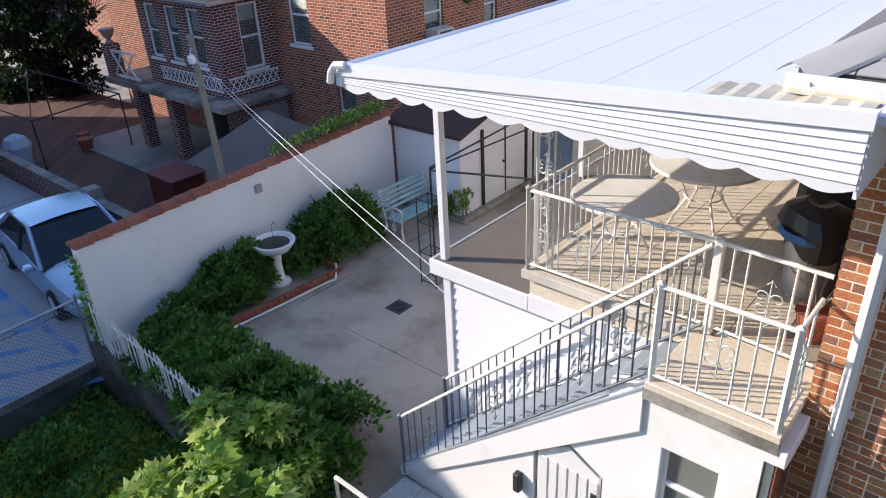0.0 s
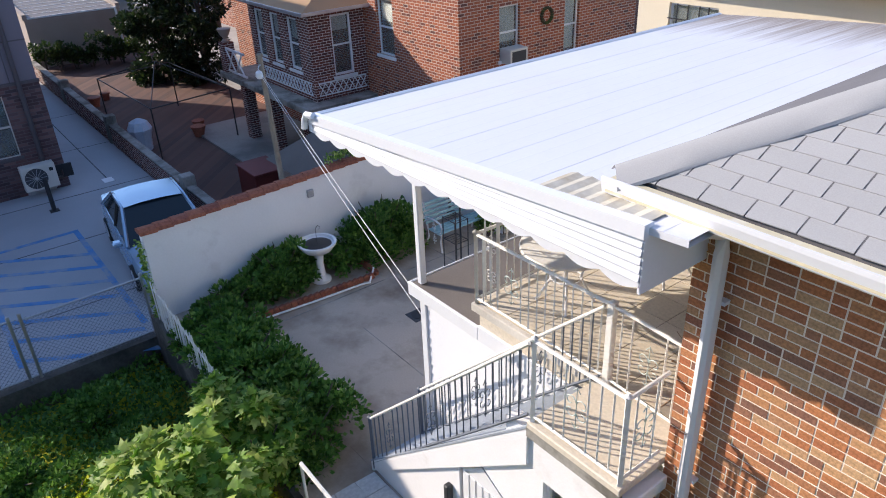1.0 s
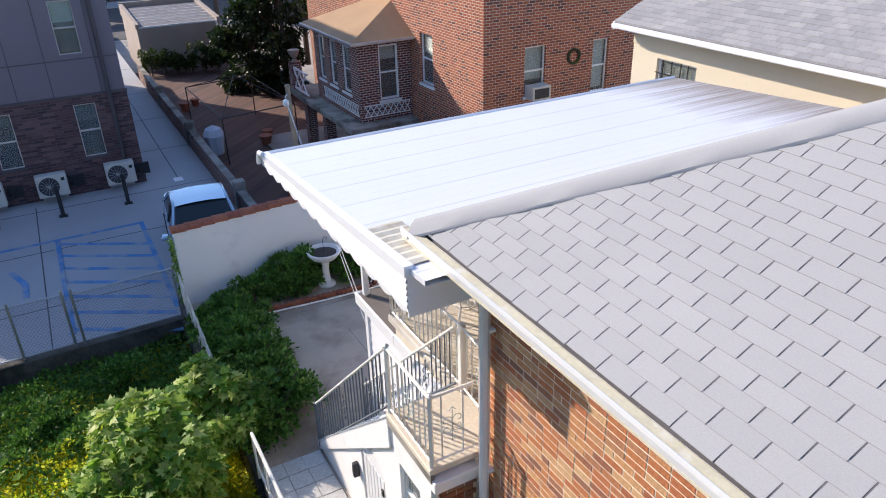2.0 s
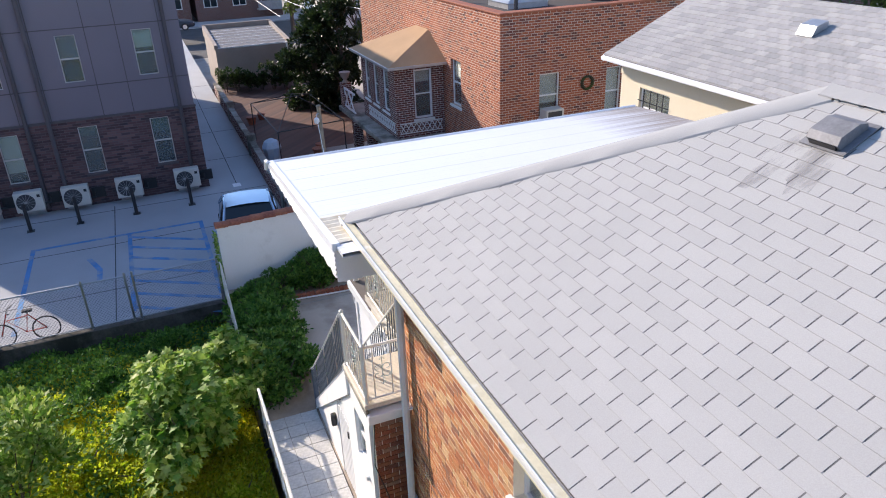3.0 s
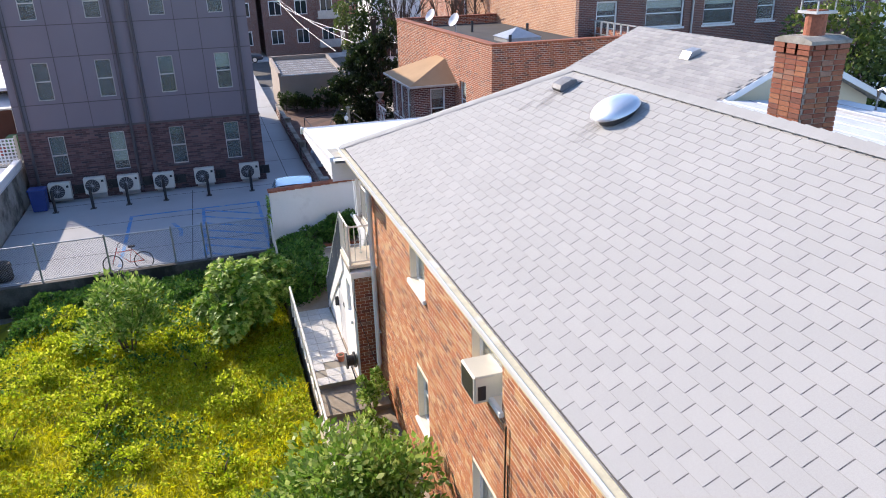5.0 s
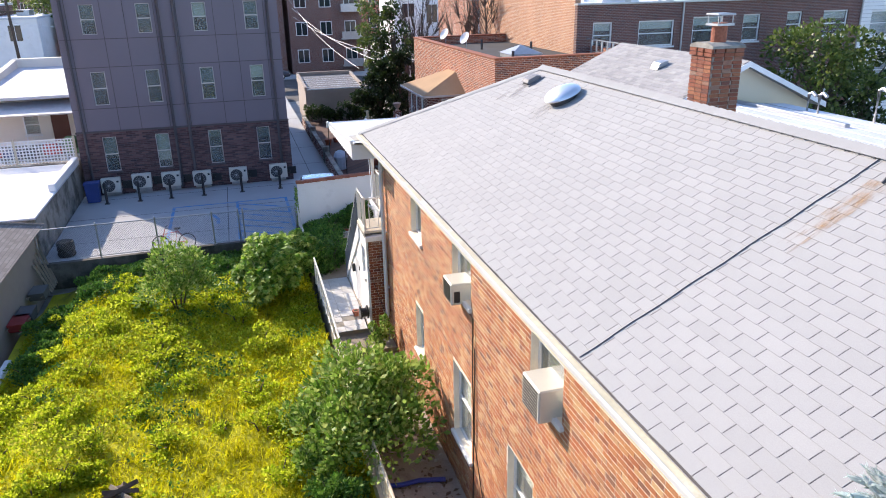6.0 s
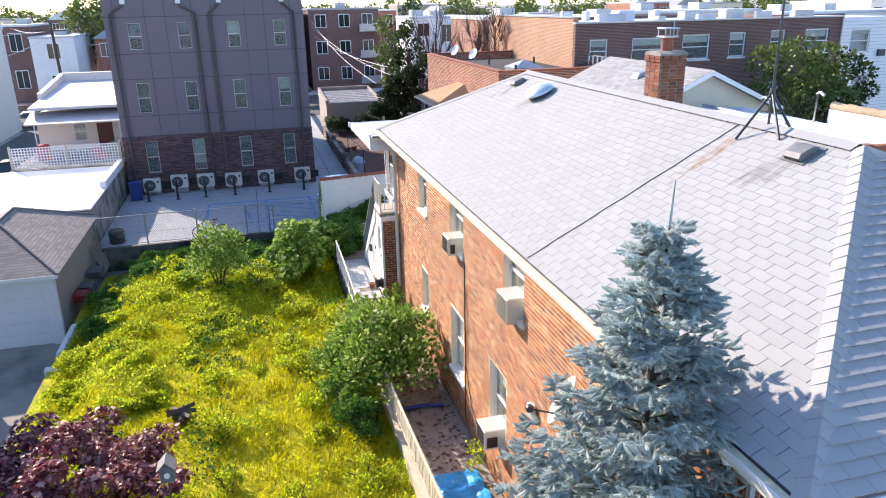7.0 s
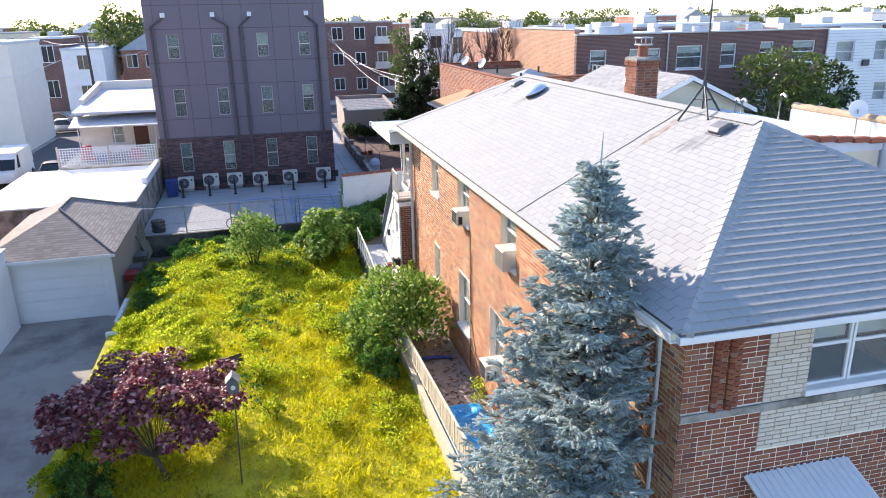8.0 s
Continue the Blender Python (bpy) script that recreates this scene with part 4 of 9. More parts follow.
def railing(a, c, name, label, height=0.88, posts=(True, True), scrolls=(0.5,), material="rail", gap=0.115, low=0.06):
    """An iron railing from a to c, both at floor level."""
    a, c = Vector(a), Vector(c)
    ra = thing(name, tuple(a), label, "railing", "iron railings")
    d = c - a
    flat = Vector((d.x, d.y, 0))
    L = flat.length
    up = Vector((0, 0, 1))
    m = M[material]
    # Stair handrail takes pale paint, so its lit top is in the colour
    part("handrail", Build().tube([a + up * height, c + up * height], 0.017, 4).tube([a + up * (height + 0.011), c + up * (height + 0.011)], 0.016, 6), M["rail"] if material == "stair_iron" else m, ra)
    part("bottom_rail", Build().tube([a + up * low, c + up * low], 0.017, 4), m, ra)
    for on, p in zip(posts, (a, c)):
        if on:
            part("post", Build().tube([p, p + up * (height + 0.01)], 0.028, 4).lathe(tuple(p + up * (height + 0.015)), [(0.03, 0), (0.036, 0.02), (0.0, 0.05)], 8), m, ra)
    n = max(2, int(L / gap))
    for k in range(1, n):
        s = k / n
        if any(abs(s - q) * L < gap * 0.95 for q in scrolls):
            continue
        p = a + d * s
        part("baluster", Build().tube([p + up * low, p + up * (height - 0.01)], 0.0105, 4), m, ra)
    ux = d.normalized()
    for q in scrolls:
        b = Build()
        scroll(b, a + d * q + up * (height / 2 + 0.03), ux, up, 0.18, 0.0062)
        part("scroll", b, M["scroll" if material == "rail" else "stair_iron"], ra, "wrought iron scroll panel")
    return ra


railing((-3.72, 5.34, DECK_Z), (-1.80, 5.34, DECK_Z), "railing", "cream iron railing with scrollwork on the deck edge", scrolls=(0.3,))
railing((-3.72, 5.34, DECK_Z), (-3.72, 8.6, DECK_Z), "railing", "cream iron railing along the deck side", scrolls=(0.42, 0.8))
railing((-1.80, 5.34, DECK_Z), (-0.92, 5.28, DECK_Z), "railing", "cream iron railing between landing and deck", posts=(False, False), scrolls=(0.52,))
railing((-1.90, 4.45, 3.595), (-0.90, 4.45, 3.595), "railing", "cream iron railing with a scroll heart on the landing", scrolls=(0.5,))
railing((-0.90, 4.45, 3.595), (-0.90, 4.95, 3.595), "railing", "short cream iron railing from landing to house wall", posts=(False, False), scrolls=(0.5,))
railing((-1.94, 4.43, 3.56), (-4.90, 4.43, 0.72), "stair_railing", "grey-blue iron stair railing with scrolls", posts=(False, True), scrolls=(0.2, 0.52, 0.84), material="stair_iron", low=0.1)
railing((-1.84, 5.27, 3.62), (-4.92, 5.27, 0.74), "stair_railing", "grey-blue iron stair railing along the siding", posts=(False, True), scrolls=(0.25, 0.6), material="stair_iron", low=0.1)
# scrolled iron column in the deck corner
col = thing("iron_column", (-3.62, 5.5, DECK_Z), "cream wrought iron corner column with leaf scrolls", "column")
for dx, dy in ((0, 0), (0.2, 0), (0.0, 0.2)):
    part("upright", Build().tube([(-3.7 + dx, 5.46 + dy, DECK_Z), (-3.7 + dx, 5.46 + dy, 5.6)], 0.014, 4), M["rail"], col)
for k in range(5):
    b = Build()
    scroll(b, (-3.6, 5.46, DECK_Z + 0.35 + k * 0.38), (1, 0, 0), (0, 0, 1), 0.12, 0.007)
    part("scroll", b, M["rail"], col)
b = Build().box(-1.84, -1.765, 5.305, 5.38, DECK_Z - 0.01, DECK_Z + 0.93, 0.008)
solo("newel_post", b, M["rail"], "square white newel post at the head of the stairs", "post")

# canopy
canopy = thing("patio_canopy", (-2.9, 8, 5.8), "broad white aluminium patio canopy with scalloped fascia", "canopy")
CX0, CX1, CY0, CY1 = -4.98, -0.74, 4.20, 11.6


def can_z(x):
    return 5.80 + 0.27 * (x - CX0) / (CX1 - CX0)


n = 22
for k in range(n):
    x0, x1 = CX0 + k * (CX1 + 0.3 - CX0) / n, CX0 + (k + 1) * (CX1 + 0.3 - CX0) / n
    h = 0.0022 if k % 3 == 0 else 0.0008
    q = Build()
    prof = [(x0, 0.0), (x0 + 0.004, h), (x0 + 0.022, h), (x0 + 0.027, 0.0), (x1, 0.0)]
    v = []
    for y in (CY0 + 0.02, CY1):
        v += [(x, y, can_z(x) + z) for x, z in prof] + [(x0, y, can_z(x0) - 0.05), (x1, y, can_z(x1) - 0.05)]
    q.raw(v, [(i, i + 1, i + 8, i + 7) for i in range(4)] + [(5, 6, 13, 12), (0, 1, 2, 3, 4, 6, 5), (7, 8, 9, 10, 11, 13, 12)])
    part("pan", q, M["canopy"], canopy)
part("gutter_edge", Build().tube([(CX0 - 0.05, CY0, 5.77), (CX0 - 0.05, CY1, 5.77)], 0.055, 8).box(CX0 - 0.09, CX0 + 0.02, CY0 - 0.02, CY1, 5.62, 5.76, 0.015), M["aluminium"], canopy, "rolled white gutter edge")
# front fascia of siding strips with scalloped foot
fz = lambda x: can_z(x) - 0.02
for k in range(6):
    q = Build()
    for xa, xb in ((CX0, CX1),):
        za, zb = fz(xa), fz(xb)
        ha, hb = 0.020, 0.062
        z0a, z0b = za - k * ha, zb - k * hb
        q.raw([(xa, CY0, z0a), (xb, CY0, z0b), (xa, CY0 - 0.017, z0a - ha + 0.006), (xb, CY0 - 0.017, z0b - hb + 0.006), (xa, CY0, z0a - ha), (xb, CY0, z0b - hb), (xa, CY0 + 0.02, z0a - ha), (xb, CY0 + 0.02, z0b - hb), (xa, CY0 + 0.02, z0a), (xb, CY0 + 0.02, z0b)],
              [(0, 1, 3, 2), (2, 3, 5, 4), (8, 9, 1, 0), (6, 7, 9, 8)])
    part("fascia_strip", q, M["aluminium"], canopy)
sc = Build()
m = 26
top, bot = [], []
for k in range(m * 8 + 1):
    x = CX0 + (CX1 - CX0) * k / (m * 8)
    f0 = fz(x) - 6 * (0.020 + 0.042 * (x - CX0) / (CX1 - CX0))
    top.append((x, f0))
    bot.append((x, f0 - 0.035 - 0.045 * abs(math.sin(math.pi * k / 8 * 0.5 * 1.0))))
for i in range(len(top) - 1):
    sc.raw([(top[i][0], CY0 - 0.004, top[i][1]), (top[i + 1][0], CY0 - 0.004, top[i + 1][1]), (bot[i + 1][0], CY0 - 0.004, bot[i + 1][1]), (bot[i][0], CY0 - 0.004, bot[i][1]),
            (top[i][0], CY0 + 0.006, top[i][1]), (top[i + 1][0], CY0 + 0.006, top[i + 1][1]), (bot[i + 1][0], CY0 + 0.006, bot[i + 1][1]), (bot[i][0], CY0 + 0.006, bot[i][1])],
           [(0, 1, 2, 3), (5, 4, 7, 6), (3, 2, 6, 7)])
part("scalloped_edge", sc, M["aluminium"], canopy, "wavy white scalloped valance")
q = Build()
q.raw([(CX0 - 0.02, CY0 - 0.03, fz(CX0) - 0.05), (CX1 + 0.02, CY0 - 0.03, fz(CX1) - 0.05), (CX1 + 0.02, CY0 - 0.03, fz(CX1) + 0.05), (CX0 - 0.02, CY0 - 0.03, fz(CX0) + 0.05),
       (CX0 - 0.02, CY0 + 0.06, fz(CX0) - 0.05), (CX1 + 0.02, CY0 + 0.06, fz(CX1) - 0.05), (CX1 + 0.02, CY0 + 0.06, fz(CX1) + 0.05), (CX0 - 0.02, CY0 + 0.06, fz(CX0) + 0.05)],
      [(0, 1, 2, 3), (4, 5, 6, 7), (3, 2, 6, 7), (0, 1, 5, 4), (0, 3, 7, 4), (1, 2, 6, 5)])
part("top_trim", q, M["aluminium"], canopy)
q = Build()
prof = []
for k in range(7):
    z = 6.02 - k * 0.062
    prof += [(CX1 + 0.004, z), (CX1 + 0.014, z - 0.058)]
q.prism([(CX1 - 0.01, 6.02)] + prof + [(CX1 - 0.01, 5.59)], "y", CY0, 4.93)
part("end_panel", q, M["aluminium"], canopy, "white end panel beside the house")
part("ribbed_strip", Build().raw([(CX1 - 1.0 + 0.07 * k, y, can_z(CX1 - 1.0 + 0.07 * k) + (0.03 if k % 2 else 0.014)) for k in range(15) for y in (CY0 + 0.05, 4.62)], [(2 * k, 2 * k + 2, 2 * k + 3, 2 * k + 1) for k in range(14)]), M["ribbed"], canopy, "dirty corrugated strip below the eave")
part("post", Build().box(-5.03, -4.94, 5.43, 5.52, 3.262, 5.72, 0.01), M["aluminium"], canopy, "square white post")
for y in (8.5, 11.3):
    part("post", Build().box(-5.03, -4.94, y, y + 0.09, 3.262, 5.72, 0.01), M["aluminium"], canopy)
b = Build().tube([(CX0 + 0.1, CY0 - 0.04, 5.84), (CX0 - 0.03, CY0 - 0.05, 5.83), (CX0 - 0.09, CY0 - 0.05, 5.76), (CX0 - 0.12, CY0 - 0.05, 5.66)], 0.035, 8)
part("gutter_end", b, M["aluminium"], canopy, "rounded white gutter end")

# ---- dark grey tower ----
TX = -21.2
tower = thing("apartment_building", (-26, -1, 0), "tall taupe-panelled apartment block with a dark brick ground floor", "building")
cols = [(-5.00, -4.36), (-2.54, -1.90), (0.00, 0.64), (2.42, 3.07)]
rowsz = [(1.20, 2.92), (4.48, 6.06), (7.78, 9.12)]
holes = [(a, c, e, g) for a, c in cols for e, g in rowsz]
part("upper_wall", pierced(Build(), "x+", TX, 0.3, -6.1, 4.05, 3.2, 11.0, [h for h in holes if h[2] > 3]), M["tower"], tower)
part("lower_wall", pierced(Build(), "x+", TX + 0.03, 0.33, -6.13, 4.08, 0.0, 3.2, [h for h in holes if h[2] < 3]), M["tower_brick"], tower, "dark purple-brown brick ground floor")
# Black core behind the panes paints in the dark of unlit rooms
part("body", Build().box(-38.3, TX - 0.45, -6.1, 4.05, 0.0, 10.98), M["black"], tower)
part("roof", Build().box(-38.3, TX + 0.02, -6.14, 4.09, 11.001, 11.2), M["tower_dark"], tower)
part("side_wall", Build().box(-38.3, TX - 0.301, -6.12, -5.8, 0.0, 11.0).box(-38.3, TX - 0.301, 3.75, 4.06, 0.0, 11.0), M["tower"], tower)
part("band", Build().box(TX - 0.0, TX + 0.06, -6.15, 4.1, 3.16, 3.24, 0.01), M["tower_dark"], tower)
j = Build()
for z in (4.3, 6.25, 7.55, 9.4, 10.7):
    j.box(TX, TX + 0.012, -6.1, 4.05, z, z + 0.035)
for y in (-5.6, -4.1, -3.1, -1.75, -0.75, 0.95, 1.95, 3.35):
    j.box(TX, TX + 0.012, y, y + 0.03, 3.24, 11.0)
part("panel_joints", j, M["tower_dark"], tower, "dark joints between cladding panels")
for i, (a, c) in enumerate(cols):
    for k, (e, g) in enumerate(rowsz):
        window(tower, "x+", TX + (0.03 if k == 0 else 0), a, c, e, g, 0.03, k == 0, (0.5, 0.0, 0.6, 0.8, 0.0, 0.35, 0.2, 0.5, 0.5, 0.3, 0.4, 0.6)[i * 3 + k], 0.03, sill_mat="tower_dark", tint="pale_curtain" if (i + k) % 3 == 1 else "dim_blind", trim="tower_frame")
for y, ya in ((-5.75, -5.05), (-1.55, -2.35), (-0.85, -0.3), (3.55, 2.95)):
    q = Build().tube([(TX + 0.1, ya, 10.05), (TX + 0.1, ya + (y - ya) * 0.15, 9.95), (TX + 0.1, y, 9.55), (TX + 0.1, y, 0.15)], 0.075, 8)
    part("downpipe", q, M["tower_dark"], tower, "dark round rain pipe", smooth=True)
    part("scupper", Build().box(TX + 0.0, TX + 0.2, ya - 0.12, ya + 0.12, 10.05, 10.3, 0.015), M["frame"], tower, "small white scupper box")


def condenser(y, z):
    o = thing("outdoor_condenser", (TX + 0.4, y, z), "white outdoor air conditioning condenser with a round fan grille", "condenser", "condensers along the tower")
    part("case", Build().box(TX + 0.22, TX + 0.56, y - 0.45, y + 0.45, z, z + 0.72, 0.02), M["ac"], o)
    part("fan", Build().lathe((TX + 0.563, y - 0.1, z + 0.36), [(0.30, 0.0), (0.30, 0.012), (0.27, 0.012), (0.26, 0.004), (0.0, 0.004)], 24, "x"), M["dark_metal"], o)
    g = Build()
    for k in range(7):
        a = math.pi * k / 7
        g.tube([(TX + 0.58, y - 0.1 - 0.28 * math.cos(a), z + 0.36 - 0.28 * math.sin(a)), (TX + 0.58, y - 0.1 + 0.28 * math.cos(a), z + 0.36 + 0.28 * math.sin(a))], 0.006, 4)
    g.lathe((TX + 0.575, y - 0.1, z + 0.36), [(0.05, 0.0), (0.05, 0.012), (0.0, 0.014)], 10, "x")
    tagged(part("guard", g, M["galv"], o), kind="stuff")
    part("bracket", Build().box(TX + 0.04, TX + 0.5, y - 0.36, y - 0.32, z - 0.05, z - 0.001).box(TX + 0.04, TX + 0.5, y + 0.32, y + 0.36, z - 0.05, z - 0.001).box(TX + 0.04, TX + 0.1, y - 0.38, y + 0.38, 0.0, z - 0.05), M["galv"], o)
    part("badge", Build().box(TX + 0.56, TX + 0.565, y + 0.28, y + 0.38, z + 0.5, z + 0.6), M["black"], o)
    part("pipe", Build().tube([(TX + 0.3, y + 0.45, z + 0.15), (TX + 0.25, y + 0.62, z + 0.15), (TX + 0.1, y + 0.65, z + 0.3)], 0.03, 6).box(TX + 0.03, TX + 0.09, y + 0.5, y + 0.95, z + 0.05, z + 0.45, 0.01), M["black"], o)


for y in (-4.9, -3.45, -2.05, -0.55, 1.25, 3.3):
    condenser(y, 0.28 + 0.06 * math.sin(y * 3))
for y in (-5.0, -3.5, -2.05, -0.5, 1.35, 3.25):
    bo = thing("bollard", (TX + 1.75, y, 0), "thin black steel bollard on the lot", "bollard", "bollards before the tower")
    part("post", Build().tube([(TX + 1.75, y, 0.0), (TX + 1.75, y, 0.95)], 0.06, 10).lathe((TX + 1.75, y, 0.95), [(0.06, 0), (0.045, 0.04), (0, 0.055)], 10), M["black_iron"], bo, smooth=True)
    part("foot", Build().box(TX + 1.63, TX + 1.87, y - 0.12, y + 0.12, 0.0, 0.015), M["black_iron"], bo)

# ---- chain-link fence and retaining wall ----
b = Build()
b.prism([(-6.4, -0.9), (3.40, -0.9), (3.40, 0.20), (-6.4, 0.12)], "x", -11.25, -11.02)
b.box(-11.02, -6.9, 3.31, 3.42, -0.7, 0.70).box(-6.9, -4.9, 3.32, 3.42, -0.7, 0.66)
setting("retaining_wall", b, M["shaded_wall"], "stained old concrete retaining wall, dark with shade put in its colour", "retaining wall")
fence = thing("chain_link_fence", (-11.15, -1.5, 0.15), "sagging grey chain-link fence on the retaining wall", "fence")
FX = -11.16
for y in (-6.2, -4.1, -2.0, 0.1, 1.1, 1.28, 3.35):
    part("post", Build().tube([(FX, y, 0.1), (FX, y, 1.52)], 0.03, 8).lathe((FX, y, 1.52), [(0.036, 0), (0.03, 0.03), (0, 0.05)], 8), M["galv"], fence)
part("top_rail", Build().tube([(FX, -6.2, 1.46), (FX, -2.0, 1.47), (FX, 1.1, 1.46)], 0.022, 6).tube([(FX, 1.28, 1.42), (FX, 3.35, 1.45)], 0.022, 6), M["galv"], fence)
part("bottom_rail", Build().tube([(FX, -6.2, 0.22), (FX, 3.35, 0.26)], 0.015, 6), M["galv"], fence)
b = Build()
y0, y1, z0, z1, p = -6.2, 3.35, 0.2, 1.45, 0.085
for k in range(int((y1 - y0 + z1 - z0) / p)):
    for s in (1, -1):
        u = y0 - (z1 - z0 if s > 0 else 0) + k * p
        a, c = [u, z0], [u + (z1 - z0), z1]
        if s < 0:
            a, c = [u, z1], [u + (z1 - z0), z0]
        if a[0] < y0:
            a = [y0, a[1] + s * (y0 - a[0])]
        if c[0] > y1:
            c = [y1, c[1] - s * (c[0] - y1)]
        if c[0] > a[0]:
            b.tube([(FX + 0.004 * s, a[0], a[1]), (FX + 0.004 * s, c[0], c[1])], 0.0045, 3, caps=False)
part("mesh", b, M["wire"], fence, "diamond wire mesh")

# ---- white garden wall with terracotta coping ----
gw = thing("garden_wall", (-10.9, 7, 0.65), "whitewashed block garden wall with terracotta coping", "wall")
part("wall", Build().prism([(3.48, -0.2), (10.42, -0.2), (10.42, 2.72), (3.48, 2.44)], "x", -11.0, -10.80), M["wall_paint"], gw)
n = 23
for k in range(n):
    y0 = 3.44 + k * 7.0 / n
    z0 = 2.445 + (y0 - 3.48) * 0.0403
    q = Build()
    prof = [(-11.06, -0.0), (-11.03, 0.06), (-10.95, 0.10), (-10.85, 0.10), (-10.77, 0.06), (-10.74, 0.0)]
    v = [(x, y0 + 0.003, z0 + z) for x, z in prof] + [(x, y0 + 7.0 / n + 0.012, z0 + z - 0.008) for x, z in prof]
    q.raw(v, [(i, i + 1, i + 7, i + 6) for i in range(5)] + [(0, 1, 2, 3, 4, 5), (6, 7, 8, 9, 10, 11), (0, 5, 11, 6)])
    part("coping_tile", q, M["terracotta"], gw)
part("vent_box", Build().box(-10.81, -10.74, 6.78, 6.92, 2.17, 2.33, 0.012), M["galv"], gw, "small grey box on the wall")

# ---- brick neighbour with a bay, courtyard ----
nb = thing("brick_house", (-20, 15, 0), "flat-roofed orange-red brick house with a dark brick bay", "house")
NH = [(13.88, 14.62, 3.35, 4.75), (16.35, 16.95, 3.1, 4.7)]
part("wall_east", pierced(Build(), "x+", -12.8, 0.3, 12.5, 19.5, -0.4, 6.62, NH), M["red_brick"], nb)
part("wall_south", pierced(Build(), "y-", 12.5, 0.3, -27.2, -13.101, -0.4, 6.62, [(-16.6, -15.75, 3.2, 4.78), (-14.9, -14.2, 0.9, 2.2)]), M["red_brick"], nb)
part("wall_rest", Build().box(-27.2, -26.9, 12.801, 19.5, -0.4, 6.62).box(-27.2, -13.1, 19.2, 19.5, -0.4, 6.62), M["red_brick"], nb)
roofn = part("flat_roof", Build().box(-26.9, -13.1, 12.8, 19.2, 5.9, 6.2), M["black_roof"], nb, "black tar flat roof")
part("coping", Build().box(-27.25, -12.76, 12.46, 12.82, 6.621, 6.68, 0.01).box(-13.14, -12.76, 12.82, 19.5, 6.621, 6.68, 0.01).box(-27.25, -26.86, 12.82, 19.5, 6.621, 6.68, 0.01), M["terracotta"], nb, "brown coping on the parapet")
window(nb, "x+", -12.8, 13.88, 14.62, 3.35, 4.75, 0.08, True, 0.7)
window(nb, "x+", -12.8, 16.35, 16.95, 3.1, 4.7, 0.08, True, 0.95)
window(nb, "y-", 12.5, -16.6, -15.75, 3.2, 4.78, 0.08, True, 0.4)
window(nb, "y-", 12.5, -14.9, -14.2, 0.9, 2.2, 0.08, True, 0.0)
b = Build()
for k in range(18):
    a = k * math.pi / 9
    c = (-12.78, 15.62 + 0.2 * math.cos(a), 4.3 + 0.2 * math.sin(a))
    b.lathe(c, [(0, -0.05), (0.06, -0.02), (0.065, 0.02), (0, 0.05)], 5)
part("wreath", b, M["soil"], nb, "dark round wreath on the brick wall")
ac = thing("window_air_conditioner", (-12.7, 14.25, 3.3), "white window air conditioner on the brick neighbour", "air conditioner", "window air conditioners")
part("case", Build().box(-12.85, -12.42, 13.93, 14.58, 3.28, 3.68, 0.02), M["ac"], ac)
part("grille", Build().box(-12.425, -12.41, 14.0, 14.5, 3.34, 3.62), M["dark_metal"], ac)
for x, y in ((-24, 13.5), (-20.5, 13.6)):
    d = thing("roof_dish", (x, y, 6.2), "small white satellite dish on the flat roof", "satellite dish", "dishes on the brick house")
    db = Build().lathe((0, 0, 0), [(0, -0.07), (0.2, -0.04), (0.33, 0.02), (0.34, 0.01), (0.2, -0.055), (0, -0.085)], 20)
    mm = Matrix.Translation((x, y, 7.0)) @ Euler((radians(60), 0, radians(20))).to_matrix().to_4x4()
    db.v = [tuple(mm @ Vector(p)) for p in db.v]
    part("reflector", db, M["white"], d, smooth=True)
    part("stand", Build().tube([(x, y + 0.1, 6.2), (x, y + 0.1, 6.95)], 0.025, 6), M["galv"], d)
hat = thing("skylight", (-17.5, 15.6, 6.2), "low grey pyramid roof hatch", "skylight")
part("curb", Build().box(-18.3, -16.7, 14.8, 16.4, 6.2, 6.4), M["galv"], hat)
part("lid", Build().raw([(-18.35, 14.75, 6.4), (-16.65, 14.75, 6.4), (-16.65, 16.45, 6.4), (-18.35, 16.45, 6.4), (-17.5, 15.6, 6.8)], [(0, 1, 4), (1, 2, 4), (2, 3, 4), (3, 0, 4), (0, 3, 2, 1)]), M["galv"], hat)
# parapet pieces and pipes on that roof
b = Build()
for k in range(24):
    b.box(-26.5 + k * 0.55, -26.42 + k * 0.55, 19.0, 19.06, 6.2, 7.0)
b.box(-26.6, -13.2, 19.0, 19.05, 6.95, 7.0).box(-26.6, -13.2, 19.0, 19.05, 6.4, 6.44)
part("roof_railing", b, M["galv"], nb, "grey roof railing")
for x, y in ((-15.0, 14.2), (-19.5, 17.0), (-22.3, 15.2)):
    part("pipe", Build().tube([(x, y, 6.15), (x, y, 6.75)], 0.07, 8), M["dark_metal"], nb)

bay = part("bay", pierced(Build(), "y-", 10.62, 0.2, -21.3, -17.3, 1.95, 4.55, [(-20.95, -20.3, 2.75, 4.3), (-19.85, -19.2, 2.75, 4.3), (-18.7, -18.0, 2.75, 4.3)]).box(-21.3, -21.1, 10.821, 12.498, 1.95, 4.55), M["dark_brick"], nb, "dark red brick bay with pale mortar")
pierced(b := Build(), "x+", -17.3, 0.2, 10.821, 12.498, 1.95, 4.55, [(11.35, 12.05, 2.6, 4.38)])
part("bay_side", b, M["dark_brick"], nb)
for a, c in ((-20.95, -20.3), (-19.85, -19.2), (-18.7, -18.0)):
    window(nb, "y-", 10.62, a, c, 2.75, 4.3, 0.06, True, 0.4, 0.07)
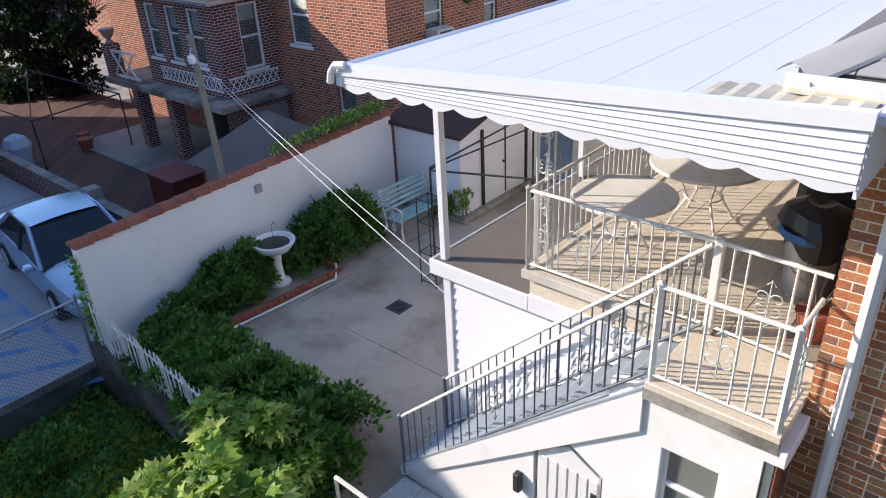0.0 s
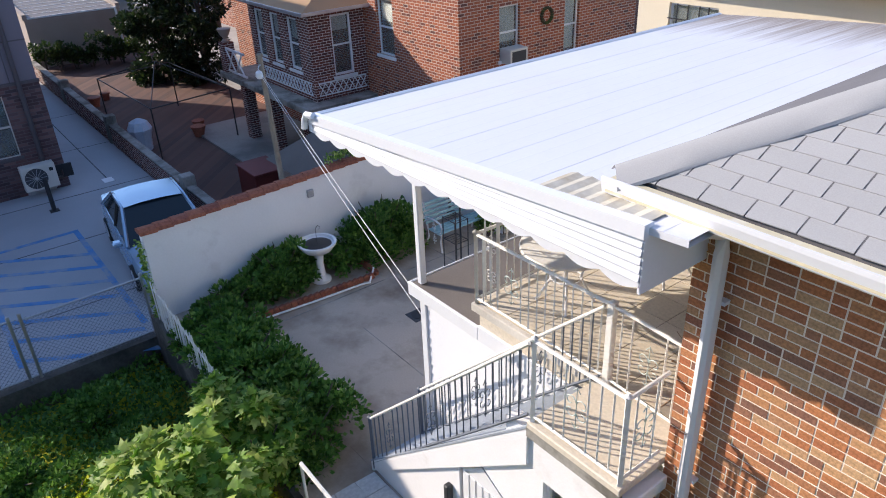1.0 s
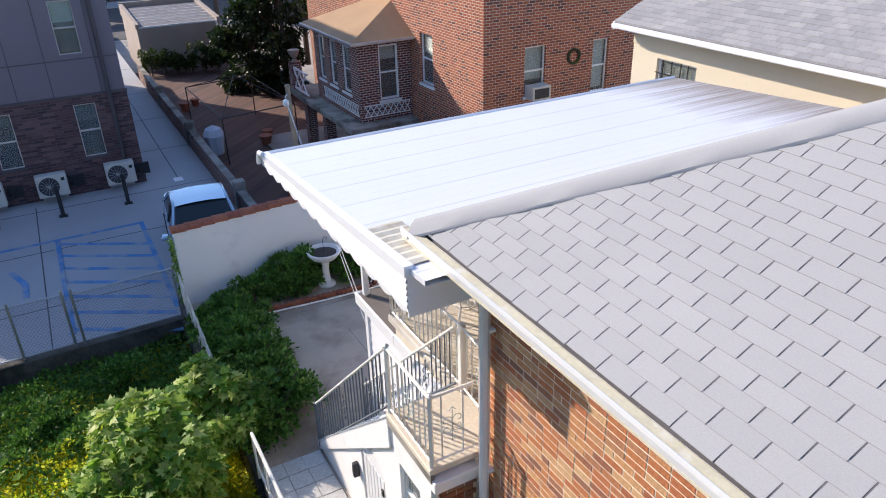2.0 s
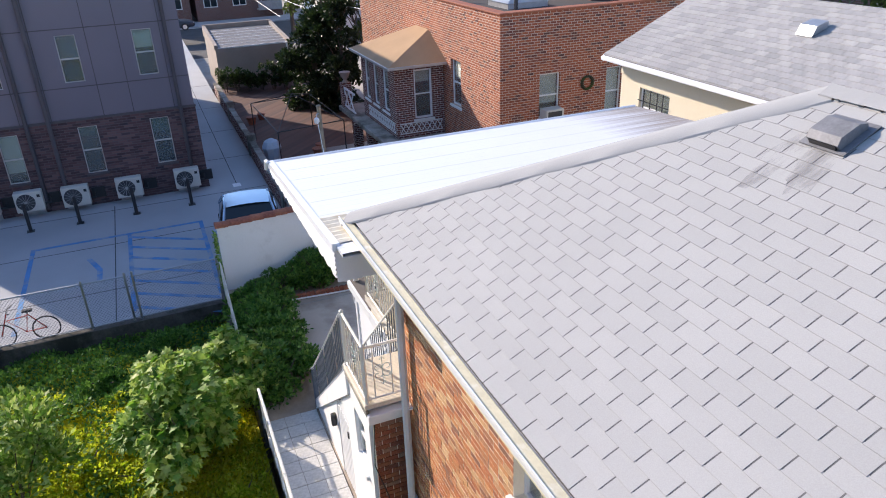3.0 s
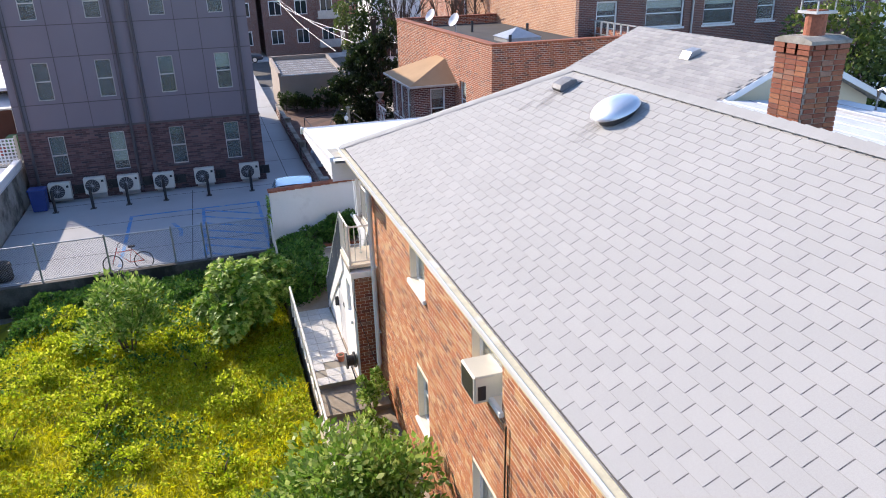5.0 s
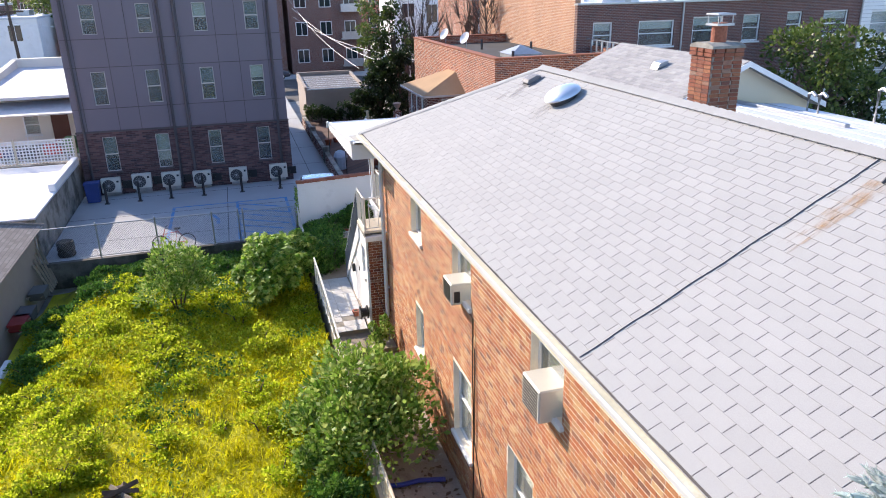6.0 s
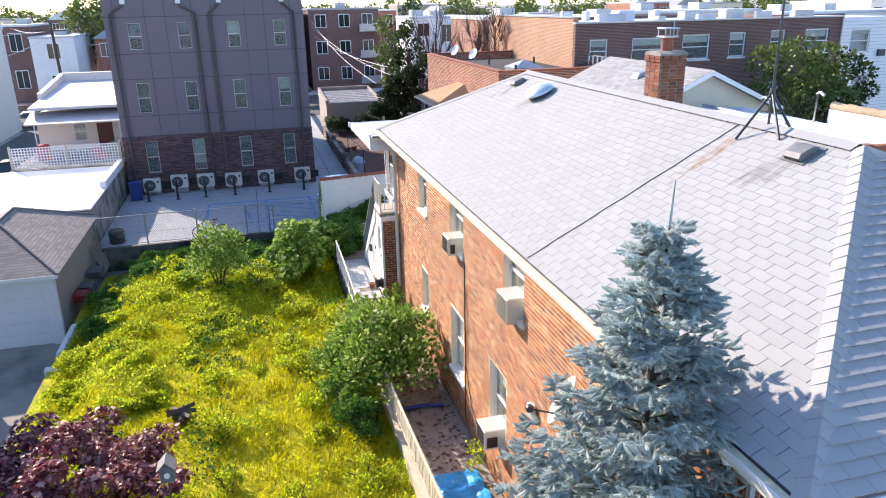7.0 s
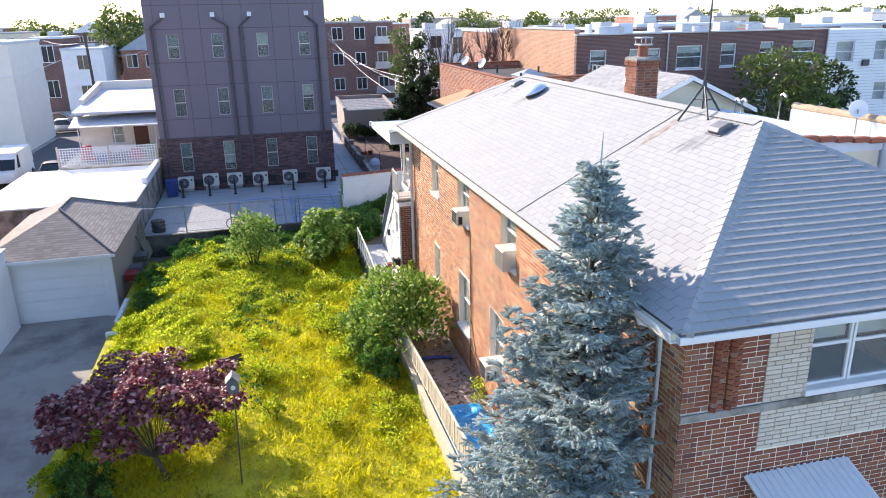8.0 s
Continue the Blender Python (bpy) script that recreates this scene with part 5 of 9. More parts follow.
window(nb, "x+", -17.3, 11.35, 12.05, 2.6, 4.38, 0.06, True, 0.25, 0.07)
part("bay_roof", Build().raw([(-21.65, 10.3, 4.6), (-16.95, 10.3, 4.6), (-16.95, 12.499, 4.6), (-21.65, 12.499, 4.6), (-19.9, 12.499, 5.5), (-18.6, 12.499, 5.5)], [(0, 1, 5, 4), (1, 2, 5), (2, 3, 4, 5), (3, 0, 4), (0, 3, 2, 1)]), M["tan_roof"], nb, "tan shingle hip roof of the bay")
part("bay_eave", Build().box(-21.68, -16.92, 10.27, 10.33, 4.5, 4.6, 0.01).box(-16.98, -16.92, 10.33, 12.498, 4.5, 4.6, 0.01).box(-21.6, -17.0, 10.33, 12.49, 4.552, 4.598), M["galv"], nb, "grey gutter under the bay roof")
# white pierced panels
for face, P, u0, u1, z0 in (("y-", 10.62, -20.6, -17.45, 2.12), ("x+", -17.3, 10.75, 12.4, 2.1)):
    b = Build()
    fbox(b, face, P, u0, u1, 0.0, 0.03, z0, z0 + 0.03)
    fbox(b, face, P, u0, u1, 0.0, 0.03, z0 + 0.36, z0 + 0.39)
    n = int((u1 - u0) / 0.2)
    for k in range(n):
        u = u0 + (k + 0.5) * (u1 - u0) / n
        for s in (-1, 1):
            p0, p1 = (u - 0.1, z0 + (0.03 if s > 0 else 0.36)), (u + 0.1, z0 + (0.36 if s > 0 else 0.03))
            if face == "y-":
                b.tube([(p0[0], P - 0.02, p0[1]), (p1[0], P - 0.02, p1[1])], 0.016, 4)
            else:
                b.tube([(P + 0.02, p0[0], p0[1]), (P + 0.02, p1[0], p1[1])], 0.016, 4)
    part("lattice_panel", b, M["white"], nb, "white pierced lattice panel")
part("balcony_slab", Build().box(-23.3, -16.8, 10.05, 12.49, 1.75, 1.94, 0.02), M["old_concrete"], nb, "worn concrete balcony slab")
part("balcony_pier", Build().box(-23.2, -22.8, 10.15, 10.55, 1.94, 2.95), M["dark_brick"], nb)
part("balcony_lattice", Build().box(-22.8, -21.32, 10.2, 10.26, 2.0, 2.06).box(-22.8, -21.32, 10.2, 10.26, 2.75, 2.82).tube([(-22.8, 10.23, 2.05), (-22.2, 10.23, 2.75), (-21.5, 10.23, 2.05)], 0.03, 4).tube([(-22.8, 10.23, 2.75), (-22.2, 10.23, 2.05), (-21.5, 10.23, 2.75)], 0.03, 4), M["white"], nb)
part("urn", Build().lathe((-23.0, 10.35, 2.95), [(0.12, 0), (0.13, 0.05), (0.06, 0.12), (0.16, 0.25), (0.22, 0.4), (0.24, 0.45), (0.2, 0.46)], 16), M["taupe"], nb, "stone urn on the balcony pier", smooth=True)
part("column", Build().box(-22.1, -21.75, 10.25, 10.6, -0.4, 1.75), M["dark_brick"], nb)
part("column", Build().box(-20.1, -19.75, 10.25, 10.6, -0.4, 1.75), M["dark_brick"], nb)
part("porch_wall", Build().box(-19.2, -17.0, 11.0, 12.49, -0.4, 1.75), M["dark_brick"], nb)
part("garage_panel", Build().box(-17.0, -16.96, 11.15, 12.3, -0.2, 1.6), M["galv"], nb, "pale grey panel beneath the bay")
part("porch_door", Build().box(-18.8, -18.2, 10.96, 10.999, -0.3, 1.6), M["black"], nb)

# courtyard floor, low wall, shed, pole
b = Build().box(-40, -11.06, 6.16, 12.6, -1.2, -0.28)
setting("courtyard_floor", b, brick_mat("court_paving", [(0, (0.13, 0.065, 0.05)), (0.5, (0.17, 0.09, 0.068)), (1, (0.10, 0.058, 0.05))], (0.10, 0.07, 0.06), 0.3, 0.15), "dark red brick courtyard paving", "paving")
setting("court_slab", Build().box(-24.5, -19.0, 9.0, 12.4, -0.28, -0.22), M["dark_drive"], "worn concrete strip by the brick house", "paving")
lw = thing("low_brick_wall", (-22, 6.25, 0), "low dark brick wall with a concrete cap along the alley", "wall")
part("wall", Build().box(-37, -12.2, 6.18, 6.40, -0.28, 0.62), M["dark_brick"], lw)
part("cap", Build().box(-37.05, -12.15, 6.16, 6.42, 0.621, 0.68, 0.01), M["old_concrete"], lw)
for x in (-17.2, -24.5, -31):
    part("pier", Build().box(x, x + 0.35, 6.12, 6.47, -0.28, 0.95, 0.02), M["old_concrete"], lw)
sh = thing("courtyard_shed", (-13.6, 9.2, -0.28), "small shed with a grey shingle pyramid roof", "shed")
part("body", Build().box(-15.0, -12.4, 8.2, 10.6, -0.28, 1.5), M["taupe"], sh)
part("roof", Build().raw([(-15.3, 7.9, 1.45), (-12.1, 7.9, 1.45), (-12.1, 10.9, 1.45), (-15.3, 10.9, 1.45), (-13.9, 9.4, 2.55), (-13.5, 9.4, 2.55)], [(0, 1, 5, 4), (1, 2, 5), (2, 3, 4, 5), (3, 0, 4), (0, 3, 2, 1)]), M["brown_felt"], sh)
cb = thing("metal_cabinet", (-16.6, 8.2, -0.28), "dark red metal storage cabinet in the courtyard", "cabinet")
part("body", Build().box(-17.2, -16.0, 7.8, 8.7, -0.28, 0.75, 0.02), mat("dark_red_paint", (0.16, 0.03, 0.025), 0.6), cb)
part("lid", Build().box(-17.25, -15.95, 7.76, 8.74, 0.751, 0.80, 0.015), mat("dark_red_lid", (0.18, 0.035, 0.03), 0.55), cb)
pole = thing("lamp_post", (-11.5, 6.6, -0.28), "weathered timber post carrying a white globe lamp", "lamp post")
part("post", Build().tube([(-11.45, 6.62, -0.28), (-11.5, 6.6, 2.4), (-11.6, 6.58, 4.95)], 0.07, 8, 0.055), M["timber"], pole)
part("cap", Build().lathe((-11.6, 6.58, 4.95), [(0.065, 0), (0.065, 0.04), (0.03, 0.06), (0.0, 0.065)], 10), M["timber"], pole)
part("globe", Build().lathe((-11.52, 6.48, 4.62), [(0.0, -0.09), (0.05, -0.07), (0.075, -0.02), (0.065, 0.05), (0.03, 0.08), (0, 0.085)], 14), M["white"], pole, smooth=True)
part("bracket", Build().tube([(-11.58, 6.58, 4.8), (-11.53, 6.5, 4.78), (-11.52, 6.48, 4.74)], 0.015, 6), M["galv"], pole)
cl = thing("clothes_line", (-8, 6, 4), "pair of white lines slung from lamp post to siding corner", "line")
for dz, end in ((0.0, (-4.95, 5.40, 3.05)), (-0.05, (-4.95, 5.40, 2.82))):
    s, e2 = Vector((-11.58, 6.5, 4.72 + dz)), Vector(end)
    part("line", Build().tube([s.lerp(e2, k / 10) - Vector((0, 0, 0.25 * math.sin(math.pi * k / 10) * 0.25)) for k in range(11)], 0.0045, 5), M["white"], cl)
fr = thing("pergola_frame", (-26, 8, -0.28), "thin black metal frame standing in the courtyard", "frame")
P4 = [(-27.5, 6.9), (-22.0, 7.1), (-22.5, 10.0), (-28.0, 9.8)]
for p in P4:
    part("leg", Build().tube([(*p, -0.28), (*p, 1.5)], 0.025, 6), M["black_iron"], fr)
for p, q in zip(P4, P4[1:] + P4[:1]):
    part("beam", Build().tube([(*p, 1.5), (*q, 1.5)], 0.022, 6), M["black_iron"], fr)
    part("rafter", Build().tube([(*p, 1.5), (-25, 8.4, 2.3)], 0.018, 6), M["black_iron"], fr)


def pot(x, y, z, r, label="terracotta flower pot in the courtyard"):
    o = thing("flower_pot", (x, y, z), label, "flower pot", "flower pots")
    part("pot", Build().lathe((x, y, z), [(r * 0.65, 0), (r * 0.95, r * 1.3), (r * 1.05, r * 1.3), (r * 1.05, r * 1.55), (r * 0.9, r * 1.55)], 14), M["terracotta"], o, smooth=True)
    part("soil", Build().lathe((x, y, z + r * 1.3), [(r * 0.9, 0), (r * 0.5, 0.03), (0, 0.035)], 12), M["soil"], o)


for x, y, r in ((-23.6, 9.0, 0.25), (-24.4, 9.3, 0.22), (-30.5, 7.2, 0.25), (-31.2, 7.8, 0.2)):
    pot(x, y, -0.28, r)
tr = thing("covered_grill", (-23.5, 7.0, -0.28), "object wrapped in blue and white sheet by the low wall", "grill")
part("cover", Build().lathe((-23.6, 7.0, -0.28), [(0.3, 0), (0.34, 0.4), (0.42, 0.75), (0.3, 1.0), (0.1, 1.1), (0, 1.12)], 9), mat("pale_blue_sheet", (0.55, 0.64, 0.74), 0.6, 0.2, 4), tr)

# ---- cream neighbour with the grey gable roof ----
cg = thing("cream_house", (-4.6, 16, 0), "cream-sided house with a grey shingle gable roof", "house")
part("wall_south", pierced(Build(), "y-", 13.45, 0.25, -8.05, -1.3, 0.0, 6.1, [(-7.3, -6.2, 4.55, 5.5)]), M["beige"], cg)
part("rear_wall", Build().prism([(13.701, 0), (18.7, 0), (18.7, 6.1), (16.05, 7.42), (13.701, 6.23)], "x", -8.05, -7.8), M["beige"], cg)
part("gable_wall", Build().prism([(13.701, 0), (18.7, 0), (18.7, 6.1), (16.05, 7.42), (13.701, 6.23)], "x", -1.55, -1.3), M["beige"], cg)
for k in range(30):
    z = 0.4 + k * 0.19
    if not 4.45 < z < 5.55:
        part("clapboard", Build().raw([(-8.06, 13.449, z + 0.19), (-1.3, 13.449, z + 0.19), (-8.06, 13.43, z), (-1.3, 13.43, z), (-8.06, 13.449, z), (-1.3, 13.449, z)], [(0, 1, 3, 2), (2, 3, 5, 4)]), M["beige"], cg)
window(cg, "y-", 13.45, -7.3, -6.2, 4.55, 5.5, 0.06, True, 0.0)
part("window_bars", Build().box(-7.3, -6.2, 13.41, 13.43, 4.75, 4.77).box(-7.3, -6.2, 13.41, 13.43, 5.2, 5.22).box(-7.1, -7.08, 13.41, 13.43, 4.55, 5.5).box(-6.85, -6.83, 13.41, 13.43, 4.55, 5.5).box(-6.6, -6.58, 13.41, 13.43, 4.55, 5.5).box(-6.4, -6.38, 13.41, 13.43, 4.55, 5.5), M["black_iron"], cg, "iron window bars")
G0, G1, GX0, GX1 = 13.1, 19.0, -8.35, -0.95
gz = lambda y: 6.16 + (1.34 / 2.95) * (2.95 - abs(y - 16.05))
b = Build()
gs = math.hypot(1, 1.34 / 2.95)
for side in (0, 1):
    nrow = int(2.95 * gs / 0.16)
    for k in range(nrow + 1):
        y0 = G0 + k * 0.16 / gs if side == 0 else G1 - k * 0.16 / gs
        y1 = y0 + (0.18 / gs if side == 0 else -0.18 / gs)
        if abs(y1 - 16.05) > 2.95 + 1e-6:
            continue
        y1 = min(y1, 16.05) if side == 0 else max(y1, 16.05)
        x = GX0 + (0.16 if k % 2 else 0.0)
        off = 0.0
        while x < GX1 + 0.01:
            xa, xb = max(GX0, x - 0.15), min(GX1, x + 0.15)
            if xb - xa > 0.02:
                b.raw([(xa, y0, gz(y0) + 0.02), (xb, y0, gz(y0) + 0.02), (xb, y1, gz(y1) + 0.006), (xa, y1, gz(y1) + 0.006), (xa, y0, gz(y0)), (xb, y0, gz(y0))], [(0, 1, 2, 3), (4, 5, 1, 0)])
            x += 0.31
rr = part("roof", Build().prism([(G0, 6.0), (G0, 6.15), (16.05, 7.5), (G1, 6.15), (G1, 6.0), (16.05, 7.35)], "x", GX0, GX1), M["far_shingle"], cg, "weathered grey shingle gable roof")
M["grey_tab"] = random_mat("weathered_shingle", [(0, (0.34, 0.34, 0.34)), (0.5, (0.41, 0.40, 0.40)), (1, (0.46, 0.45, 0.44))], 0.92, 90, 0.3, grain=0.15)
tagged(part("shingle_field", b, M["grey_tab"], rr), kind="stuff")
for x in (GX1, GX0 - 0.04):
    part("barge_board", Build().prism([(G0, 5.98), (G0, 6.14), (16.05, 7.49), (G1, 6.14), (G1, 5.98), (16.05, 7.33)], "x", x, x + 0.04), M["white"], cg, "white barge board")
part("gutter", Build().box(GX0, GX1, G0 - 0.1, G0 - 0.003, 6.02, 6.13, 0.02), M["aluminium"], cg)
part("roof_vent", Build().prism([(14.85, 7.0), (15.25, 7.15), (15.25, 7.28), (14.95, 7.2)], "x", -4.3, -3.9), M["galv"], cg, "small grey roof vent")

# ---- white-roofed neighbour beyond the ridge ----
nr = thing("attached_house", (8, 15.5, 0), "attached house with white low-slope membrane roof", "house")
part("body", Build().box(-0.9, 6.9, 11.36, 17.3, 0, 5.9).box(6.9, 16.6, 11.36, 17.3, 0, 4.4), M["beige"], nr)
part("roof", Build().prism([(11.6, 5.9), (11.6, 6.62), (17.4, 6.20), (17.4, 5.9)], "x", -0.85, 6.9), M["white_roof"], nr, "white membrane roof with faint seams")
part("low_roof", Build().box(6.93, 16.7, 11.6, 17.4, 4.41, 4.6), M["white_roof"], nr, "lower pale roof beyond the brown coping")
for k in range(7):
    y = 12.3 + k * 0.72
    z = 6.62 - (y - 11.6) * 0.0724
    part("seam", Build().tube([(-0.8, y, z + 0.004), (6.88, y, z + 0.004)], 0.014, 4), M["galv"], nr)
part("curb", Build().box(-0.8, 3.3, 15.6, 15.75, 6.3, 6.42, 0.02), M["galv"], nr, "grey metal ridge strip on the white roof")
for k in range(10):
    part("coping_tile", Build().box(6.80, 7.05, 11.6 + k * 0.58, 12.16 + k * 0.58, 6.50 - k * 0.042, 6.66 - k * 0.042, 0.03), M["terracotta"], nr, "brown clay coping tile")
for k in range(12):
    part("coping_tile", Build().tube([(2.95 + k * 0.6, 17.5, 6.72), (3.58 + k * 0.6, 17.5, 6.70)], 0.13, 10, 0.115), M["tan_tile"], nr, "rounded tan clay coping tile", smooth=True)
part("parapet", Build().box(2.9, 10.3, 17.41, 17.62, 4.0, 6.62), M["stucco"], nr)
for x, y, h in ((2.6, 17.2, 0.55), (1.1, 16.8, 0.25), (0.6, 16.9, 0.2)):
    part("vent_pipe", Build().tube([(x, y, 6.1), (x, y, 6.5 + h), (x + 0.12, y, 6.56 + h), (x + 0.26, y, 6.48 + h)], 0.05, 8), M["galv"], nr, smooth=True)
d = thing("roof_dish", (6.0, 17.2, 6.2), "white satellite dish on the white roof", "satellite dish")
db = Build().lathe((0, 0, 0), [(0, -0.07), (0.2, -0.04), (0.36, 0.03), (0.37, 0.02), (0.2, -0.055), (0, -0.085)], 20)
mm = Matrix.Translation((6.0, 17.2, 6.98)) @ Euler((radians(75), 0, radians(60))).to_matrix().to_4x4() @ Matrix.Scale(0.72, 4)
db.v = [tuple(mm @ Vector(p)) for p in db.v]
part("reflector", db, M["white"], d, smooth=True)
part("stand", Build().tube([(6.0, 17.2, 6.1), (6.0, 17.2, 6.95)], 0.03, 6), M["galv"], d)

# ---- row houses ----
row = thing("row_houses", (-24, 27, 0), "long row of dark brick houses with flat roofs", "houses")
rh = [(19.3, 20.4, 6.45, 7.75), (21.9, 24.0, 6.45, 7.75), (25.1, 26.9, 6.45, 7.85), (28.2, 29.3, 6.5, 7.9), (31.0, 32.0, 6.6, 7.95), (33.4, 35.1, 6.55, 7.95)]
rh += [(a, c, e - 3.0, g - 3.0) for a, c, e, g in rh]
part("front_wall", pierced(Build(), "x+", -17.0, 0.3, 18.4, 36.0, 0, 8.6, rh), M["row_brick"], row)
for a, c, e, g in rh:
    window(row, "x+", -17.0, a, c, e, g, 0.08, True, 0.3, 0.08)
part("side_wall", Build().box(-32, -17.3, 18.4, 18.7, 0, 8.9), M["sunlit_brick"], row, "sunlit orange brick gable wall")
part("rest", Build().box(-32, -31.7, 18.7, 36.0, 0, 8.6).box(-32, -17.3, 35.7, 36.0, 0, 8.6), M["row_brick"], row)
part("flat_roof", Build().box(-31.7, -17.3, 18.7, 35.7, 8.1, 8.4), M["white_roof"], row)
part("cornice", Build().box(-17.3, -16.9, 18.35, 36.0, 8.601, 8.68).box(-32, -17.3, 18.35, 18.72, 8.901, 8.97), M["galv"], row)
for y in (24.4, 35.9):
    part("downpipe", Build().tube([(-16.9, y, 8.6), (-16.9, y, 0.2)], 0.05, 8), M["galv"], row)
rnd = random.Random(5)
for k in range(16):
    x, y = rnd.uniform(-30, -18), rnd.uniform(20, 35)
    part("roof_box", Build().box(x, x + rnd.uniform(0.3, 1.0), y, y + rnd.uniform(0.3, 1.4), 8.4, 8.6 + rnd.uniform(0.2, 0.6), 0.02), M["white_roof" if k % 2 else "galv"], row)
wr = thing("white_row_house", (-24, 42, 0), "white clapboard row house", "house")
wh = [(36.75, 38.2, 6.45, 7.85), (39.8, 40.8, 6.5, 7.85), (37.3, 38.6, 3.85, 5.15), (40.2, 41.3, 3.85, 5.15), (42.4, 43.6, 6.5, 7.85)]
part("front_wall", pierced(Build(), "x+", -17.02, 0.3, 36.02, 48, 0, 8.55, wh), M["aluminium"], wr)
for a, c, e, g in wh:
    window(wr, "x+", -17.02, a, c, e, g, 0.06, True, 0.2, 0.08)
part("rest", Build().box(-32, -17.4, 36.02, 48, 0, 8.3), M["white_roof"], wr)
b = Build()
for k in range(40):
    b.box(-17.02, -17.005, 36.02, 48, 0.3 + k * 0.205, 0.32 + k * 0.205)
part("siding_line", b, M["galv"], wr)
part("box", Build().box(-17.0, -16.85, 38.9, 39.4, 6.2, 6.6), M["dark_metal"], wr)

# ---- garage, low white building and terrace house ----
ga = thing("garage", (-8, -8.3, -1.2), "white garage with a brown-grey shingle hip roof", "garage")
gy0, gy1, gx0, gx1 = -10.6, -6.25, -11.5, -4.6
part("front_wall", pierced(Build(), "x+", gx1, 0.2, gy0, gy1, -1.2, 1.45, [(-9.95, -6.62, -1.2, 1.02)]), M["white"], ga)
part("wall", Build().box(gx0, gx1 - 0.201, gy1 - 0.2, gy1, -1.2, 1.45).box(gx0, gx0 + 0.2, gy0, gy1 - 0.2, -1.2, 1.45).box(gx0, gx1 - 0.201, gy0, gy0 + 0.2, -1.2, 1.45), M["taupe"], ga)
gd = part("door", Build().box(gx1 - 0.14, gx1 - 0.1, -9.95, -6.62, -1.19, 1.02), M["frame"], ga, "white sectional garage door")
for k in range(5):
    part("panel", Build().box(gx1 - 0.099, gx1 - 0.075, -9.93, -6.64, -1.17 + k * 0.438, -0.75 + k * 0.438, 0.01), M["frame"], gd)
part("roof", Build().raw([(gx0 - 0.3, gy0 - 0.3, 1.46), (gx1 + 0.35, gy0 - 0.3, 1.46), (gx1 + 0.35, gy1 + 0.25, 1.46), (gx0 - 0.3, gy1 + 0.25, 1.46), (-9.2, -8.4, 2.65), (-7.2, -8.4, 2.65)], [(0, 1, 5, 4), (1, 2, 5), (2, 3, 4, 5), (3, 0, 4), (0, 3, 2, 1)]), M["garage_roof"], ga, "brown-grey shingle hip roof")
part("fascia", Build().box(gx1 + 0.33, gx1 + 0.37, gy0 - 0.3, gy1 + 0.26, 1.34, 1.455), M["white"], ga)
part("hip_cap", Build().tube([(gx1 + 0.35, gy1 + 0.25, 1.48), (-7.2, -8.4, 2.68)], 0.05, 6).tube([(gx0 - 0.3, gy1 + 0.25, 1.48), (-9.2, -8.4, 2.68), (-7.2, -8.4, 2.68)], 0.05, 6), M["garage_roof"], ga)
setting("planter_wall", Build().box(-4.6, -2.3, -5.98, -5.80, -1.2, -0.5, 0.02).box(-1.42, -1.22, -6.1, -4.75, -1.2, -0.52, 0.03).box(4.4, 4.6, -6.0, -5.8, -1.2, -0.3, 0.03), M["stucco"], "low whitewashed planter wall at the lawn edge", "kerb")
lwb = thing("low_white_building", (-16.5, -9, -1.2), "low building with a white membrane roof and parapet", "building")
part("body", Build().box(-21.5, -12.2, -13.5, -6.36, -1.25, 1.6), M["old_concrete"], lwb)
part("roof", Build().box(-21.5, -12.1, -13.6, -6.31, 1.601, 1.68, 0.02), M["white_roof"], lwb)
part("parapet", Build().box(-21.5, -16, -6.6, -6.30, 1.681, 2.0, 0.03), M["stucco"], lwb)
te = thing("terrace_house", (-28, -10, 0), "small cream house with a white roof and metal awning", "house")
part("wall", pierced(Build(), "x+", -27.5, 0.3, -11.8, -6.5, 0, 3.9, [(-9.9, -9.1, 2.2, 3.3), (-8.5, -7.6, 1.75, 3.6)]).box(-36, -27.801, -11.8, -6.5, 0, 3.9), M["cream"], te)
part("roof", Build().prism([(-37, 4.9), (-27.0, 4.2), (-27.0, 4.35), (-37, 5.1)], "y", -12.0, -6.3), M["white_roof"], te)
part("parapet", Build().box(-37, -36.5, -12, -6.3, 4.0, 5.6).prism([(-37, 4.9), (-30.0, 4.5), (-30, 4.9), (-37, 5.6)], "y", -12.1, -11.8), M["cream"], te)
part("awning", Build().prism([(-27.5, 3.95), (-25.6, 3.5), (-25.6, 3.58), (-27.5, 4.05)], "y", -12.0, -6.4), M["galv"], te, "striped metal awning")
window(te, "x+", -27.5, -9.9, -9.1, 2.2, 3.3, 0.05, True, 0.3)
part("door", Build().box(-27.6, -27.55, -8.5, -7.6, 1.75, 3.6), mat("brown_door", (0.16, 0.06, 0.04), 0.6), te)
part("terrace", Build().box(-27.5, -21.6, -12.0, -6.4, 0, 1.7), M["old_concrete"], te)
for y in (-11.5, -9.4, -6.9):
    part("awning_post", Build().tube([(-25.7, y, 1.7), (-25.7, y, 3.5)], 0.03, 6), M["white"], te)
lat = thing("lattice_fence", (-22, -9, 1.7), "white and grey lattice fence on the terrace", "fence")
b = Build()
for k in range(38):
    y = -12.0 + k * 0.15
    b.box(-22.0, -21.985, y, y + 0.055, 1.42, 2.85)
for k in range(10):
    b.box(-21.985, -21.97, -12.0, -6.4, 1.45 + k * 0.15, 1.505 + k * 0.15)
part("lattice", b, M["white"], lat)
